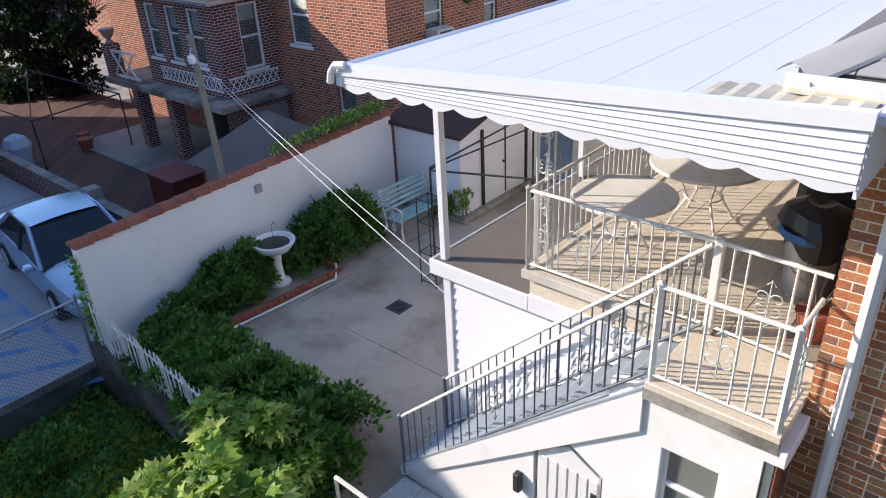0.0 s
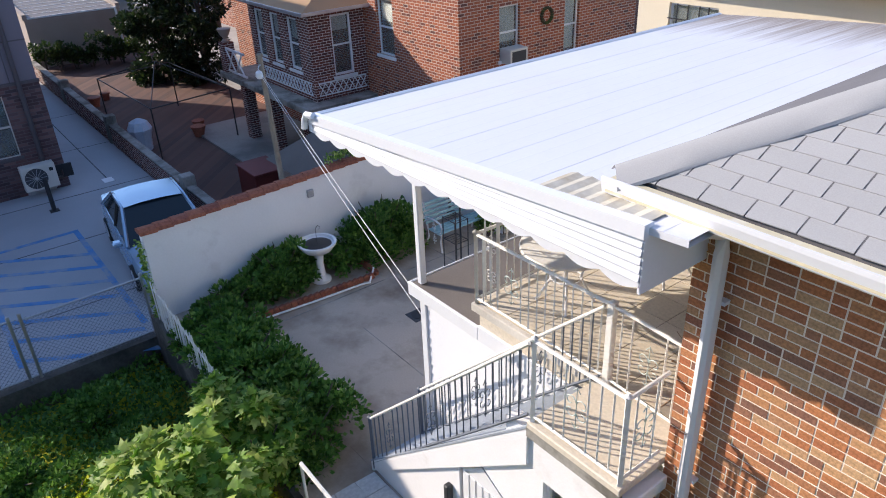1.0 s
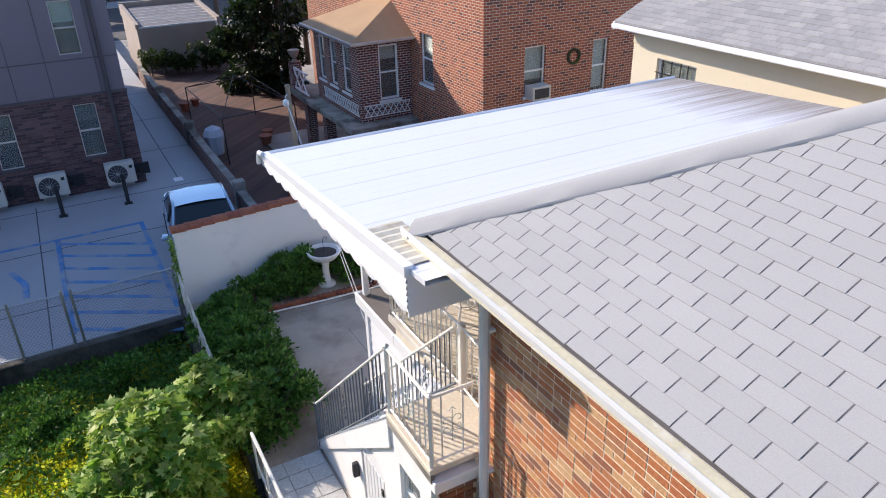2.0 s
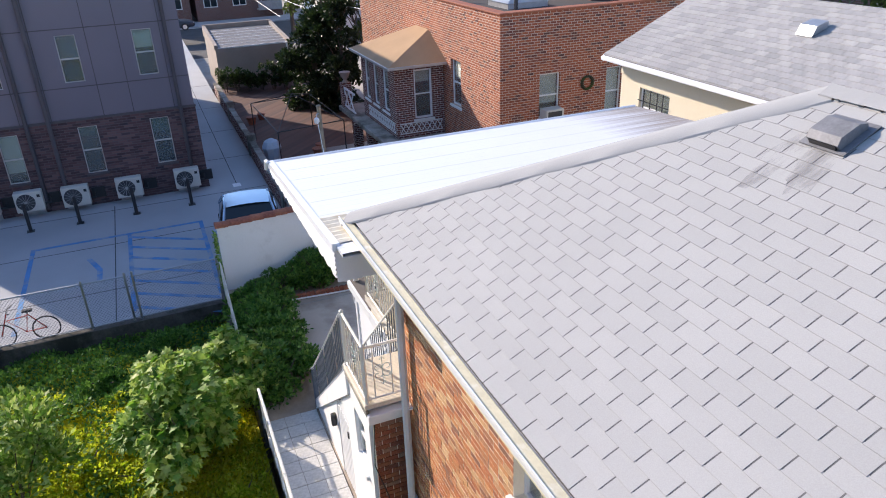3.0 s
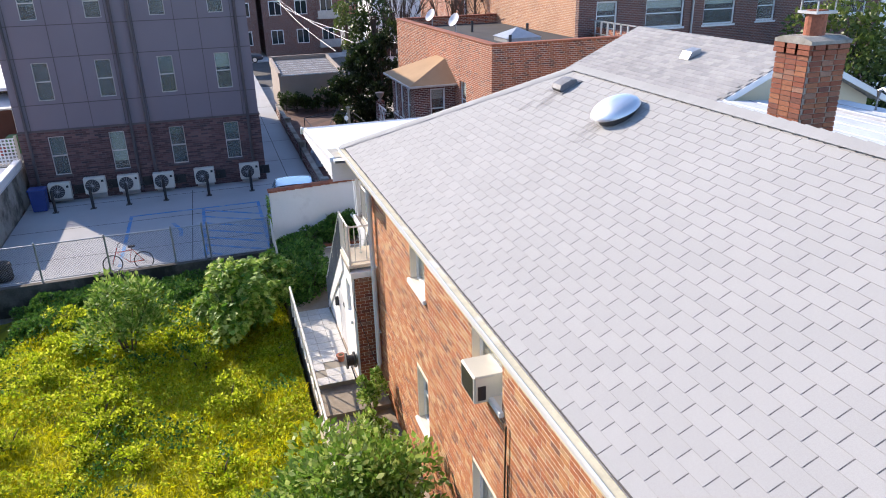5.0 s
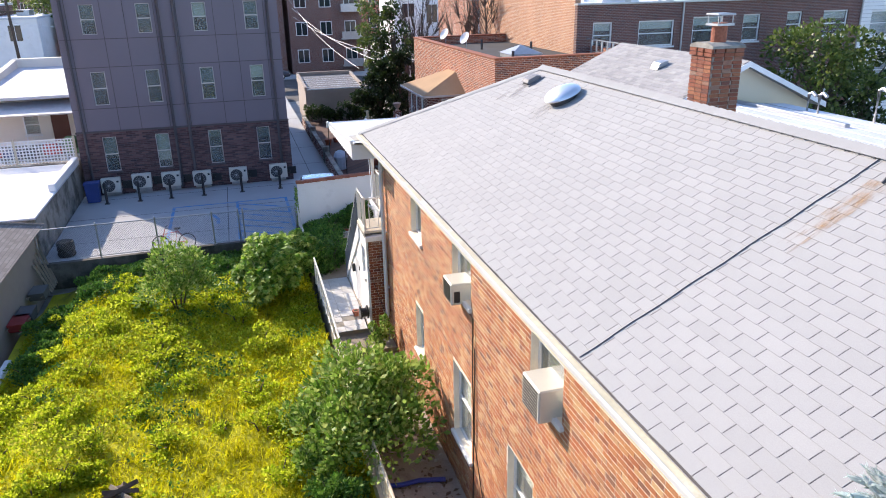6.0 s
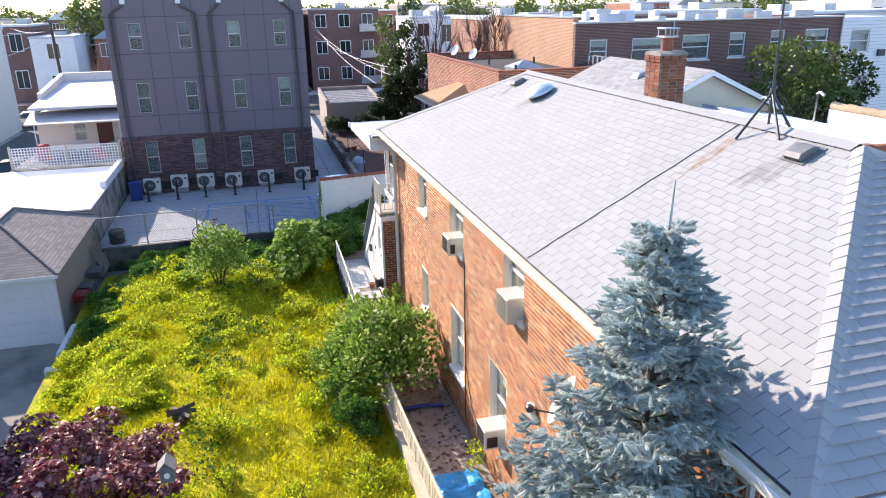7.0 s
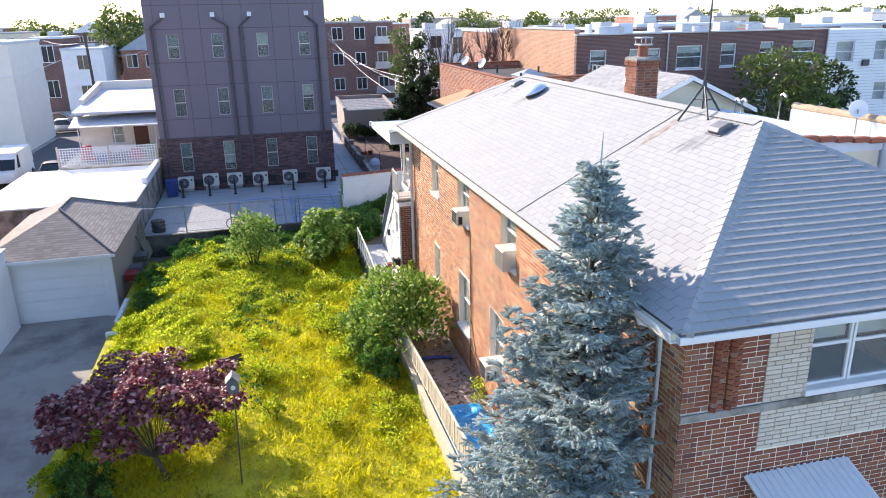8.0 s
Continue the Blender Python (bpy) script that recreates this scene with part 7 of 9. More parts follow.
part("lid", Build().box(-20.25, -19.65, -5.98, -5.27, 0.951, 1.02, 0.02), mat("bin_lid", (0.02, 0.06, 0.25), 0.5), bnb)
ty = thing("tyre_stack", (-12.2, -5.4, 0), "stack of old black tyres near the fence", "tyres")
for k in range(3):
    part("tyre", Build().lathe((-12.2, -5.5, 0.02 + k * 0.2), [(0.18, 0.0), (0.3, 0.0), (0.33, 0.06), (0.33, 0.13), (0.3, 0.19), (0.18, 0.19)], 18), M["rubber"], ty, smooth=True)

# ---- bicycle ----
bi = thing("bicycle", (-11.6, -1.4, 0), "red bicycle lying against the chain-link fence", "bicycle")
cr = mat("red_frame", (0.5, 0.04, 0.02), 0.4)
X = -11.5
for y in (-1.95, -0.95):
    part("tyre", Build().tube([(X, y + 0.31 * math.cos(k * math.pi / 12), 0.33 + 0.31 * math.sin(k * math.pi / 12)) for k in range(25)], 0.02, 6), M["rubber"], bi)
    b = Build()
    for k in range(8):
        a = k * math.pi / 8
        b.tube([(X, y - 0.3 * math.cos(a), 0.33 - 0.3 * math.sin(a)), (X, y + 0.3 * math.cos(a), 0.33 + 0.3 * math.sin(a))], 0.003, 3)
    part("spokes", b, M["galv"], bi)
part("frame", Build().tube([(X, -0.95, 0.33), (X, -1.4, 0.32), (X, -1.28, 0.8)], 0.018, 6).tube([(X, -0.95, 0.33), (X, -1.28, 0.8)], 0.014, 6).tube([(X, -1.4, 0.32), (X, -1.76, 0.72), (X, -1.28, 0.76)], 0.018, 6).tube([(X, -1.95, 0.33), (X, -1.72, 0.9)], 0.018, 6), cr, bi)
part("saddle", Build().box(X - 0.07, X + 0.07, -1.38, -1.14, 0.86, 0.92, 0.02).tube([(X, -1.28, 0.78), (X, -1.26, 0.88)], 0.014, 6), M["black"], bi)
part("handlebar", Build().tube([(X - 0.25, -1.6, 1.0), (X - 0.1, -1.7, 0.97), (X + 0.1, -1.7, 0.97), (X + 0.25, -1.6, 1.0)], 0.013, 6), M["black"], bi)


# ---- cars ----
def car(x, y, z, yaw, paint, label, L=4.6, W=1.76, H=1.45, van=False):
    """A saloon: lofted body and cabin, glass, wheels, lights. Its front points along its own +x."""
    c = thing("car", (x, y, z), label, "car")
    T = Matrix.Translation((x, y, z)) @ Euler((0, 0, radians(yaw))).to_matrix().to_4x4()

    def put(name, b, m, parent=c, smooth=True, label=""):
        b.v = [tuple(T @ Vector(p)) for p in b.v]
        return part(name, b, m, parent, label, smooth)

    hl, hw = L / 2, W / 2
    # stations: x, half width at belt, sill z, belt z, crown
    st = [(-hl, hw * 0.80, 0.42, 0.78, 0.80), (-hl + 0.1, hw * 0.90, 0.30, 0.90, 0.94), (-hl * 0.72, hw * 0.98, 0.22, 0.95, 1.0), (-hl * 0.35, hw, 0.2, 0.93, 0.97), (0.1, hw, 0.2, 0.90, 0.93), (hl * 0.35, hw, 0.2, 0.86, 0.92), (hl * 0.68, hw * 0.97, 0.22, 0.78, 0.86), (hl - 0.12, hw * 0.86, 0.28, 0.66, 0.72), (hl, hw * 0.72, 0.38, 0.56, 0.60)]
    if van:
        st = [(a, w2, s, 1.1, 1.12) for a, w2, s, b2, d2 in st[:7]] + [(hl - 0.1, hw * 0.9, 0.3, 0.95, 1.0), (hl, hw * 0.8, 0.38, 0.8, 0.85)]
    b = Build()
    rings = []
    for sx, w2, s, bz, cz in st:
        rings.append([(sx, -w2 * 0.9, s), (sx, -w2, s + 0.12), (sx, -w2, (s + bz) / 2 + 0.06), (sx, -w2 * 0.94, bz), (sx, -w2 * 0.6, cz), (sx, 0, cz + 0.015), (sx, w2 * 0.6, cz), (sx, w2 * 0.94, bz), (sx, w2, (s + bz) / 2 + 0.06), (sx, w2, s + 0.12), (sx, w2 * 0.9, s)])
    m = len(rings[0])
    b.raw([p for r2 in rings for p in r2], [(i * m + k, i * m + k + 1, (i + 1) * m + k + 1, (i + 1) * m + k) for i in range(len(rings) - 1) for k in range(m - 1)] + [tuple(range(m)), tuple((len(rings) - 1) * m + k for k in range(m)), tuple(i * m for i in range(len(rings))) + tuple(i * m + m - 1 for i in reversed(range(len(rings))))])
    body = put("body", b, paint)
    x0, x1, x2, x3 = (-hl * 0.72, -hl * 0.34, hl * 0.10, hl * 0.44) if not van else (-hl * 0.97, -hl * 0.93, hl * 0.5, hl * 0.78)
    zb, zt = (0.90, H) if not van else (1.08, H)
    tw, bw = hw * 0.72, hw * 0.93
    if van:
        tw = hw * 0.88
    g = Build().raw([(x0, -bw, zb), (x3, -bw, zb - 0.02), (x3, bw, zb - 0.02), (x0, bw, zb), (x1, -tw, zt - 0.02), (x2, -tw, zt - 0.02), (x2, tw, zt - 0.02), (x1, tw, zt - 0.02)], [(0, 1, 5, 4), (1, 2, 6, 5), (2, 3, 7, 6), (3, 0, 4, 7), (4, 5, 6, 7)])
    if van:
        put("cabin", g, paint, smooth=False)
        put("windscreen", Build().raw([(x3 + 0.01, -bw * 0.9, zb + 0.08), (x3 + 0.01, bw * 0.9, zb + 0.08), (x2 + 0.03, tw * 0.92, zt - 0.12), (x2 + 0.03, -tw * 0.92, zt - 0.12)], [(0, 1, 2, 3)]), M["glass"], smooth=False)
        for s in (-1, 1):
            put("side_window", Build().raw([(hl * 0.35, s * bw * 1.0, zb + 0.12), (hl * 0.62, s * bw * 1.0, zb + 0.12), (hl * 0.48, s * tw * 1.03, zt - 0.2), (hl * 0.35, s * tw * 1.03, zt - 0.2)], [(0, 1, 2, 3)]), M["glass"], smooth=False)
    else:
        put("glasshouse", g, M["glass"], smooth=False, label="dark tinted windows")
        r2 = Build()
        nu, nv = 8, 6
        v = []
        for i in range(nu + 1):
            for k in range(nv + 1):
                u, w2 = i / nu, k / nv * 2 - 1
                v.append((x1 - 0.05 + (x2 - x1 + 0.1) * u, w2 * (tw + 0.02), zt - 0.015 + 0.045 * (1 - w2 * w2) + 0.02 * math.sin(math.pi * u)))
        r2.raw(v, [(i * (nv + 1) + k, i * (nv + 1) + k + 1, (i + 1) * (nv + 1) + k + 1, (i + 1) * (nv + 1) + k) for i in range(nu) for k in range(nv)])
        put("roof", r2, paint)
        for s in (-1, 1):
            put("pillar", Build().tube([(x0, s * bw, zb), (x1, s * (tw + 0.01), zt - 0.02), (x2, s * (tw + 0.01), zt - 0.02), (x3, s * bw, zb - 0.02)], 0.045, 6), paint)
            put("pillar", Build().tube([(-hl * 0.08, s * (bw + 0.0), zb), (-hl * 0.1, s * (tw + 0.02), zt - 0.03)], 0.035, 6), M["black"])
            put("mirror", Build().box(hl * 0.32, hl * 0.40, min(s * hw * 1.0, s * (hw + 0.2)), max(s * hw * 1.0, s * (hw + 0.2)), 0.88, 1.0, 0.03), paint)
    for s in (-1, 1):
        for wx in (-hl * 0.6, hl * 0.6):
            w3 = put("tyre", Build().lathe((wx, s * (hw - 0.08), 0.31), [(0.2, -0.1), (0.3, -0.1), (0.315, -0.06), (0.315, 0.06), (0.3, 0.1), (0.2, 0.1)], 22, "y"), M["rubber"])
            put("rim", Build().lathe((wx, s * (hw + 0.005), 0.31), [(0.2, -0.02), (0.19, 0.0), (0.06, -0.015), (0, 0.0)], 16, "y"), M["chrome"], w3)
        put("headlight", Build().box(hl - 0.22, hl - 0.06, min(s * hw * 0.45, s * hw * 0.82), max(s * hw * 0.45, s * hw * 0.82), 0.55, 0.68, 0.04), M["chrome"])
        put("taillight", Build().box(-hl - 0.01, -hl + 0.1, min(s * hw * 0.5, s * hw * 0.85), max(s * hw * 0.5, s * hw * 0.85), 0.66, 0.82, 0.03), mat("red_lens", (0.35, 0.02, 0.02), 0.3))
    return c


car(-14.85, 4.74, 0.0, -5, M["car"], "silver-blue saloon car parked on the alley behind the wall", 5.0, 1.9, 1.5)
car(-34.5, -18.5, -1.2, 2, M["white"], "white delivery van parked on the side street", 5.6, 2.0, 2.3, True)
car(-32.9, -15.2, -1.2, 2, M["black"], "dark saloon car parked behind the white building")
car(-60.0, -20.5, -1.2, 100, M["galv"], "silver car driving lane on the far street")
car(-66.0, -22.5, -1.2, 100, mat("dark_red_car", (0.08, 0.02, 0.025), 0.3), "dark car parked on the far street")
car(-66.0, 5.5, 0.0, 90, mat("navy_car", (0.03, 0.04, 0.06), 0.3), "dark car parked at the end of the alley")

# ---- plants ----
RNG = np.random.default_rng(7)
M["leaf_fig"] = leaf_mat("fig_leaf", [(0, (0.10, 0.29, 0.025)), (0.45, (0.34, 0.57, 0.065)), (1, (0.74, 0.86, 0.22))], 0.42, 0.55)
M["leaf_dark"] = leaf_mat("dark_leaf", [(0, (0.045, 0.15, 0.02)), (0.5, (0.12, 0.30, 0.04)), (1, (0.27, 0.48, 0.08))], 0.3, 0.6)
M["leaf_bush"] = leaf_mat("bush_leaf", [(0, (0.13, 0.29, 0.035)), (0.45, (0.30, 0.52, 0.07)), (1, (0.70, 0.82, 0.25))], 0.4, 0.55)
M["leaf_weed"] = leaf_mat("weed_leaf", [(0, (0.30, 0.46, 0.014)), (0.5, (0.60, 0.72, 0.025)), (1, (0.88, 0.92, 0.11))], 0.66, 0.65)
M["grass"] = leaf_mat("grass_blade", [(0, (0.56, 0.59, 0.010)), (0.5, (0.84, 0.80, 0.014)), (1, (0.96, 0.90, 0.05))], 0.72, 0.65)
M["leaf_red"] = leaf_mat("maple_leaf", [(0, (0.10, 0.015, 0.03)), (0.45, (0.31, 0.06, 0.075)), (0.72, (0.58, 0.20, 0.21)), (1, (0.78, 0.46, 0.46))], 0.3, 0.42)
M["needle"] = leaf_mat("blue_spruce_needle", [(0, (0.58, 0.72, 0.70)), (0.5, (0.74, 0.86, 0.84)), (1, (0.88, 0.95, 0.93))], 0.5, 0.8)
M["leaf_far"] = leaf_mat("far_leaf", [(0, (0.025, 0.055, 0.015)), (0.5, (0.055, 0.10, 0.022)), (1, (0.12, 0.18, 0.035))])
# Evergreen leaf darkened: the courtyard's shade is put into its colour
M["leaf_shade"] = leaf_mat("shaded_evergreen_leaf", [(0, (0.012, 0.028, 0.010)), (0.5, (0.025, 0.05, 0.014)), (1, (0.05, 0.085, 0.02))])
# Lighter copy of the far leaf, with sunlight in its colour
M["leaf_far_lit"] = leaf_mat("far_sunlit_leaf", [(0, (0.08, 0.14, 0.025)), (0.5, (0.16, 0.23, 0.04)), (1, (0.26, 0.32, 0.07))])


def unit(a):
    return a / (np.linalg.norm(a, axis=-1, keepdims=True) + 1e-9)


def leaves(at, out, size, wide=0.55, droop=0.3):
    """A folded leaf at each place, growing along out."""
    n = len(at)
    d = unit(out + RNG.normal(0, 0.45, (n, 3)))
    d[:, 2] -= droop * RNG.random(n)
    d = unit(d)
    s = unit(np.cross(d, RNG.normal(0, 1, (n, 3))))
    up = np.cross(s, d)
    L = (size * RNG.uniform(0.6, 1.25, n))[:, None]
    mid = at + d * L * 0.5 - up * L * 0.06
    v = np.stack([at, mid + s * L * wide * 0.5 + up * L * 0.08, at + d * L, mid - s * L * wide * 0.5 + up * L * 0.08], 1).reshape(-1, 3)
    f = np.arange(4 * n).reshape(-1, 4)
    return v, f


LOBE = np.array([(0.0, 0.0), (-0.30, 0.03), (-0.50, 0.26), (-0.28, 0.36), (-0.42, 0.72), (-0.17, 0.60), (0.0, 1.0), (0.17, 0.60), (0.42, 0.72), (0.28, 0.36), (0.50, 0.26), (0.30, 0.03)])


def lobed(at, out, size, droop=0.3):
    """A five-lobed leaf at each place, its face turned mostly upward."""
    n = len(at)
    d = unit(out * np.array([1, 1, 0.25]) + RNG.normal(0, 0.35, (n, 3)))
    d[:, 2] -= droop * RNG.random(n)
    d = unit(d)
    s = unit(np.cross(d, np.array([0, 0, 1.0]) + RNG.normal(0, 0.45, (n, 3))))
    up = np.cross(s, d)
    L = (size * RNG.uniform(0.55, 1.2, n))[:, None]
    rows = [at + s * L * x + d * L * y - up * L * (0.25 * y * y - 0.35 * abs(x)) for x, y in LOBE]
    return np.stack(rows, 1).reshape(-1, 3), np.arange(12 * n).reshape(-1, 12)


def foliage(name, chunks, material, parent=None, label="", category="", kind=""):
    v = np.concatenate([c[0] for c in chunks])
    off, faces = 0, []
    for a, f in chunks:
        faces += (f + off).tolist()
        off += len(a)
    me = bpy.data.meshes.new(name)
    me.from_pydata(v.tolist(), [], faces)
    me.materials.append(material)
    ob = new(name, me)
    if parent is not None:
        ob.parent = parent
        ob.matrix_parent_inverse = parent_world(parent).inverted()
    return tagged(ob, label, category, "", kind)


def shell(c, r, n, low=-0.3):
    """Places on the skin of a lump, and the way out of it."""
    d = unit(RNG.normal(0, 1, (n, 3)))
    d[:, 2] = np.where(d[:, 2] < low, -d[:, 2], d[:, 2])
    k = RNG.uniform(0.55, 1.05, (n, 1))
    return np.asarray(c) + d * np.asarray(r) * k, d


def bush(name, c, r, lumps, n, size, material, label, category="bush", wide=0.55, stems=5, group="", fig=False, full=False):
    """A shrub of uneven leafy lumps on bent stems."""
    c, r = np.array(c, float), np.array(r, float)
    o = thing(name, tuple(c), label, category, group)
    chunks = []
    for k in range(lumps):
        d = unit(RNG.normal(0, 1, 3))
        d[2] = abs(d[2])
        p = c + d * r * RNG.uniform(0.25, 0.85) + np.array([0, 0, r[2] * 0.25])
        if full:
            d[2] = RNG.uniform(0.08, 0.95)
            d[:2] = unit(d[:2]) * math.sqrt(1 - d[2] ** 2)
            p = c + d * r * RNG.uniform(0.55, 0.82)
        lr = r * RNG.uniform(0.15 if fig else 0.2, 0.30 if fig else 0.38) * np.array([1, 1, 0.9])
        at, out = shell(p, lr, n // lumps)
        chunks.append(lobed(at, out + np.array([0, 0, 0.3]), size) if fig else leaves(at, out + np.array([0, 0, 0.4]), size, wide))
    foliage("leaf", chunks, material, o, kind="stuff")
    b = Build()
    for k in range(stems):
        a = 6.28 * k / stems + 0.5
        t = c + np.array([math.cos(a) * r[0] * 0.55, math.sin(a) * r[1] * 0.55, r[2] * 0.9])
        b.tube([tuple(c + np.array([0.05 * math.cos(a), 0.05 * math.sin(a), -0.1])), tuple((c + t) / 2 + np.array([0, 0, 0.1])), tuple(t)], 0.025, 5, 0.008)
    part("stem", b, M["bark"], o)
    return o


bush("fig_bush", (-5.3, 1.95, -0.1), (1.7, 1.2, 2.0), 66, 6000, 0.185, M["leaf_fig"], "broad light green fig bush at the patio corner", "bush", 0.75, 9, fig=True)
bush("fig_bush", (-6.1, 3.2, 0.3), (1.05, 0.8, 1.45), 32, 3200, 0.19, M["leaf_fig"], "fig bush leaning over the white fence", "bush", 0.75, 7, fig=True)
bush("shrub", (-5.1, -0.95, 0.1), (1.3, 1.35, 1.85), 34, 3600, 0.15, M["leaf_bush"], "loose grey-green shrub on the overgrown lawn", "bush", 0.5, 8)
bush("shrub", (4.1, 3.45, 0.3), (2.0, 1.5, 2.0), 70, 8200, 0.15, M["leaf_bush"], "large leafy shrub between fence and house wall", "bush", 0.6, 8)
bush("shrub", (4.7, 2.35, 0.05), (0.9, 0.6, 0.85), 18, 2600, 0.11, M["leaf_bush"], "low spreading shrub in front of the side fence", "bush", 0.6, 5)
bush("shrub", (2.9, 2.4, 0.05), (1.1, 0.8, 1.0), 20, 3400, 0.11, M["leaf_bush"], "low shrub by the side fence", "bush", 0.6, 5)
bush("shrub", (5.9, 2.55, 0.05), (0.8, 0.6, 1.0), 16, 3400, 0.10, M["leaf_dark"], "dense dark shrub against the fence", "bush", 0.6, 5)
bush("shrub", (0.2, 4.5, 0.45), (0.35, 0.35, 1.0), 9, 900, 0.11, M["leaf_bush"], "straggly shrub at the foot of the wall", "bush", 0.6, 4)
bush("shrub", (1.3, 4.2, 0.35), (0.5, 0.45, 0.7), 9, 1000, 0.11, M["leaf_bush"], "weedy shrub growing through the steps", "bush", 0.6, 4)
bush("round_bush", (-10.2, 8.1, 0.65), (0.72, 1.08, 1.32), 44, 9500, 0.095, M["leaf_dark"], "rounded dark green bush against the white wall", "bush", 0.65, 6, full=True)
bush("round_bush", (-10.3, 5.75, 0.65), (0.6, 0.92, 1.0), 36, 8000, 0.095, M["leaf_dark"], "dark green bush below the planter bowl", "bush", 0.65, 5, full=True)
bush("round_bush", (-10.2, 7.0, 0.65), (0.5, 0.5, 0.6), 14, 2200, 0.09, M["leaf_dark"], "small dark bush beside the planter", "bush", 0.65, 4, full=True)
bush("hedge_bush", (-10.2, 4.7, 0.65), (0.5, 0.85, 0.55), 20, 3400, 0.09, M["leaf_dark"], "low green hedge below the garden wall", "bush", 0.65, 5, "hedge along the patio", full=True)
for k in range(6):
    x = -9.5 + k * 0.72
    bush("hedge_bush", (x, 4.05 - 0.05 * (k % 2), 0.62), (0.72, 0.88, 0.66 + 0.07 * k), 26, 5200, 0.10, M["leaf_dark"], "low green hedge along the patio edge", "bush", 0.65, 5, "hedge along the patio", full=True)
bush("potted_shrub", (-9.2, 10.35, 0.65), (0.3, 0.3, 0.6), 8, 600, 0.09, M["leaf_dark"], "small green shrub behind the bench", "bush", 0.6, 4)
bush("dry_shrub", (-8.9, 10.5, 0.65), (0.22, 0.22, 0.75), 7, 500, 0.07, M["leaf_bush"], "straggly potted shrub by the shed", "bush", 0.5, 4)
for k, (x, y) in enumerate(((-7.6, -3.8), (-9.2, -2.6), (-9.6, 1.8), (-8.8, 0.4), (-9.8, -4.4), (-5.6, -4.9), (-4.2, -4.6), (-6.6, -4.7), (-2.9, -4.9), (1.5, -4.7), (-0.7, -5.0), (6.2, -5.2), (7.6, -5.5))):
    bush("weed_clump", (x, y, lawn_z(x, y) - 0.05), (0.8, 0.7, 0.5 + 0.1 * (k % 3)), 12, 1900, 0.09, M["leaf_dark" if k < 9 else "leaf_weed"], "leafy weed clump on the lawn", "weeds", 0.6, 4, "weed clumps")
for x, y, r in ((8.9, -4.5, 0.7), (9.7, -4.3, 0.6), (8.1, -5.0, 0.7), (9.3, -5.1, 0.6)):
    bush("verge_shrub", (x, y, lawn_z(x, y) - 0.1), (r, r, 0.75), 12, 1700, 0.09, M["leaf_dark"], "dark green shrub on the driveway verge", "bush", 0.6, 4, "shrubs on the verge")
rnd = random.Random(17)
for k in range(70):
    x, y = -8.0 + 17.0 * rnd.random() ** 1.5, rnd.uniform(-4.6, 2.9)
    s = rnd.uniform(0.35, 0.85)
    bush("weed_mound", (x, y, lawn_z(x, y) - 0.08), (s, s * rnd.uniform(0.7, 1.1), s * rnd.uniform(0.45, 0.85)), 9, int(1100 * s), 0.085, M["leaf_weed"], "sunlit yellow-green weed mound in the lawn", "weeds", 0.6, 3, "weed mounds")
# ivy on the coping and over the wall end
chunks = []
for y0, y1, n, r in ((7.4, 10.4, 900, 0.16), (8.6, 10.3, 500, 0.22)):
    y = RNG.uniform(y0, y1, n)
    at = np.stack([RNG.normal(-11.0, 0.09, n), y, 2.52 + (y - 3.48) * 0.0403 + RNG.uniform(0, r, n)], 1)
    chunks.append(leaves(at, np.tile([0.2, 0, 0.8], (n, 1)), 0.085))
foliage("ivy", chunks, M["leaf_bush"], None, "ivy creeping over the terracotta coping", "ivy", "stuff")
n = 420
at = np.stack([RNG.uniform(-11.02, -10.78, n), RNG.normal(3.44, 0.03, n), RNG.uniform(0.7, 2.3, n)], 1)
foliage("ivy", [leaves(at, np.tile([0, -0.8, 0.2], (n, 1)), 0.075)], M["leaf_bush"], None, "ivy hanging down the end of the white wall", "ivy", "stuff")
# plants on the lower air conditioner and in the basket
n = 160
at = np.stack([RNG.uniform(8.2, 8.6, n), RNG.uniform(4.5, 4.85, n), RNG.uniform(0.4, 1.1, n)], 1)
foliage("climber", [leaves(at, np.tile([0, -0.3, 0.8], (n, 1)), 0.09)], M["leaf_weed"], None, "yellow-green climber below the lower window", "plant", "stuff")
at, out = shell((-2.45, 7.6, 4.47), (0.15, 0.15, 0.1), 90)
foliage("flowers", [leaves(at, out, 0.05)], random_mat("orange_petals", [(0, (0.05, 0.12, 0.02)), (0.5, (0.1, 0.2, 0.04)), (0.6, (0.6, 0.2, 0.03)), (1, (0.7, 0.3, 0.05))], 0.6, 20, 0), bk)

# leafy ground cover in the sunk rear corner, shade put into dark leaves
n = 26000
x, y = RNG.uniform(-10.95, -6.4, n), RNG.uniform(-4.5, 3.28, n)
keep = RNG.normal(0, 0.6, n) > (x + 7.4)
# Dark leaf patches scattered over the lawn stand in for shadow there
x2, y2 = RNG.uniform(-7.5, 7.0, n), RNG.uniform(-4.8, 3.2, n)
patch = np.array([noise.noise(Vector((a * 0.55, c * 0.55, 31.0))) + 0.5 * noise.noise(Vector((a * 1.9, c * 1.9, 7.0))) for a, c in zip(x2, y2)]) - 0.03 * x2 + RNG.normal(0, 0.08, n) > 0.30
x, y = np.concatenate([x[keep], x2[patch]]), np.concatenate([y[keep], y2[patch]])
z = np.array([lawn_z(a, c) + 0.32 * (0.5 + noise.noise(Vector((a * 1.3, c * 1.3, 3.0)))) for a, c in zip(x, y)])
at = np.stack([x, y, z * RNG.uniform(0.7, 1.05, len(x)) + 0.04], 1)
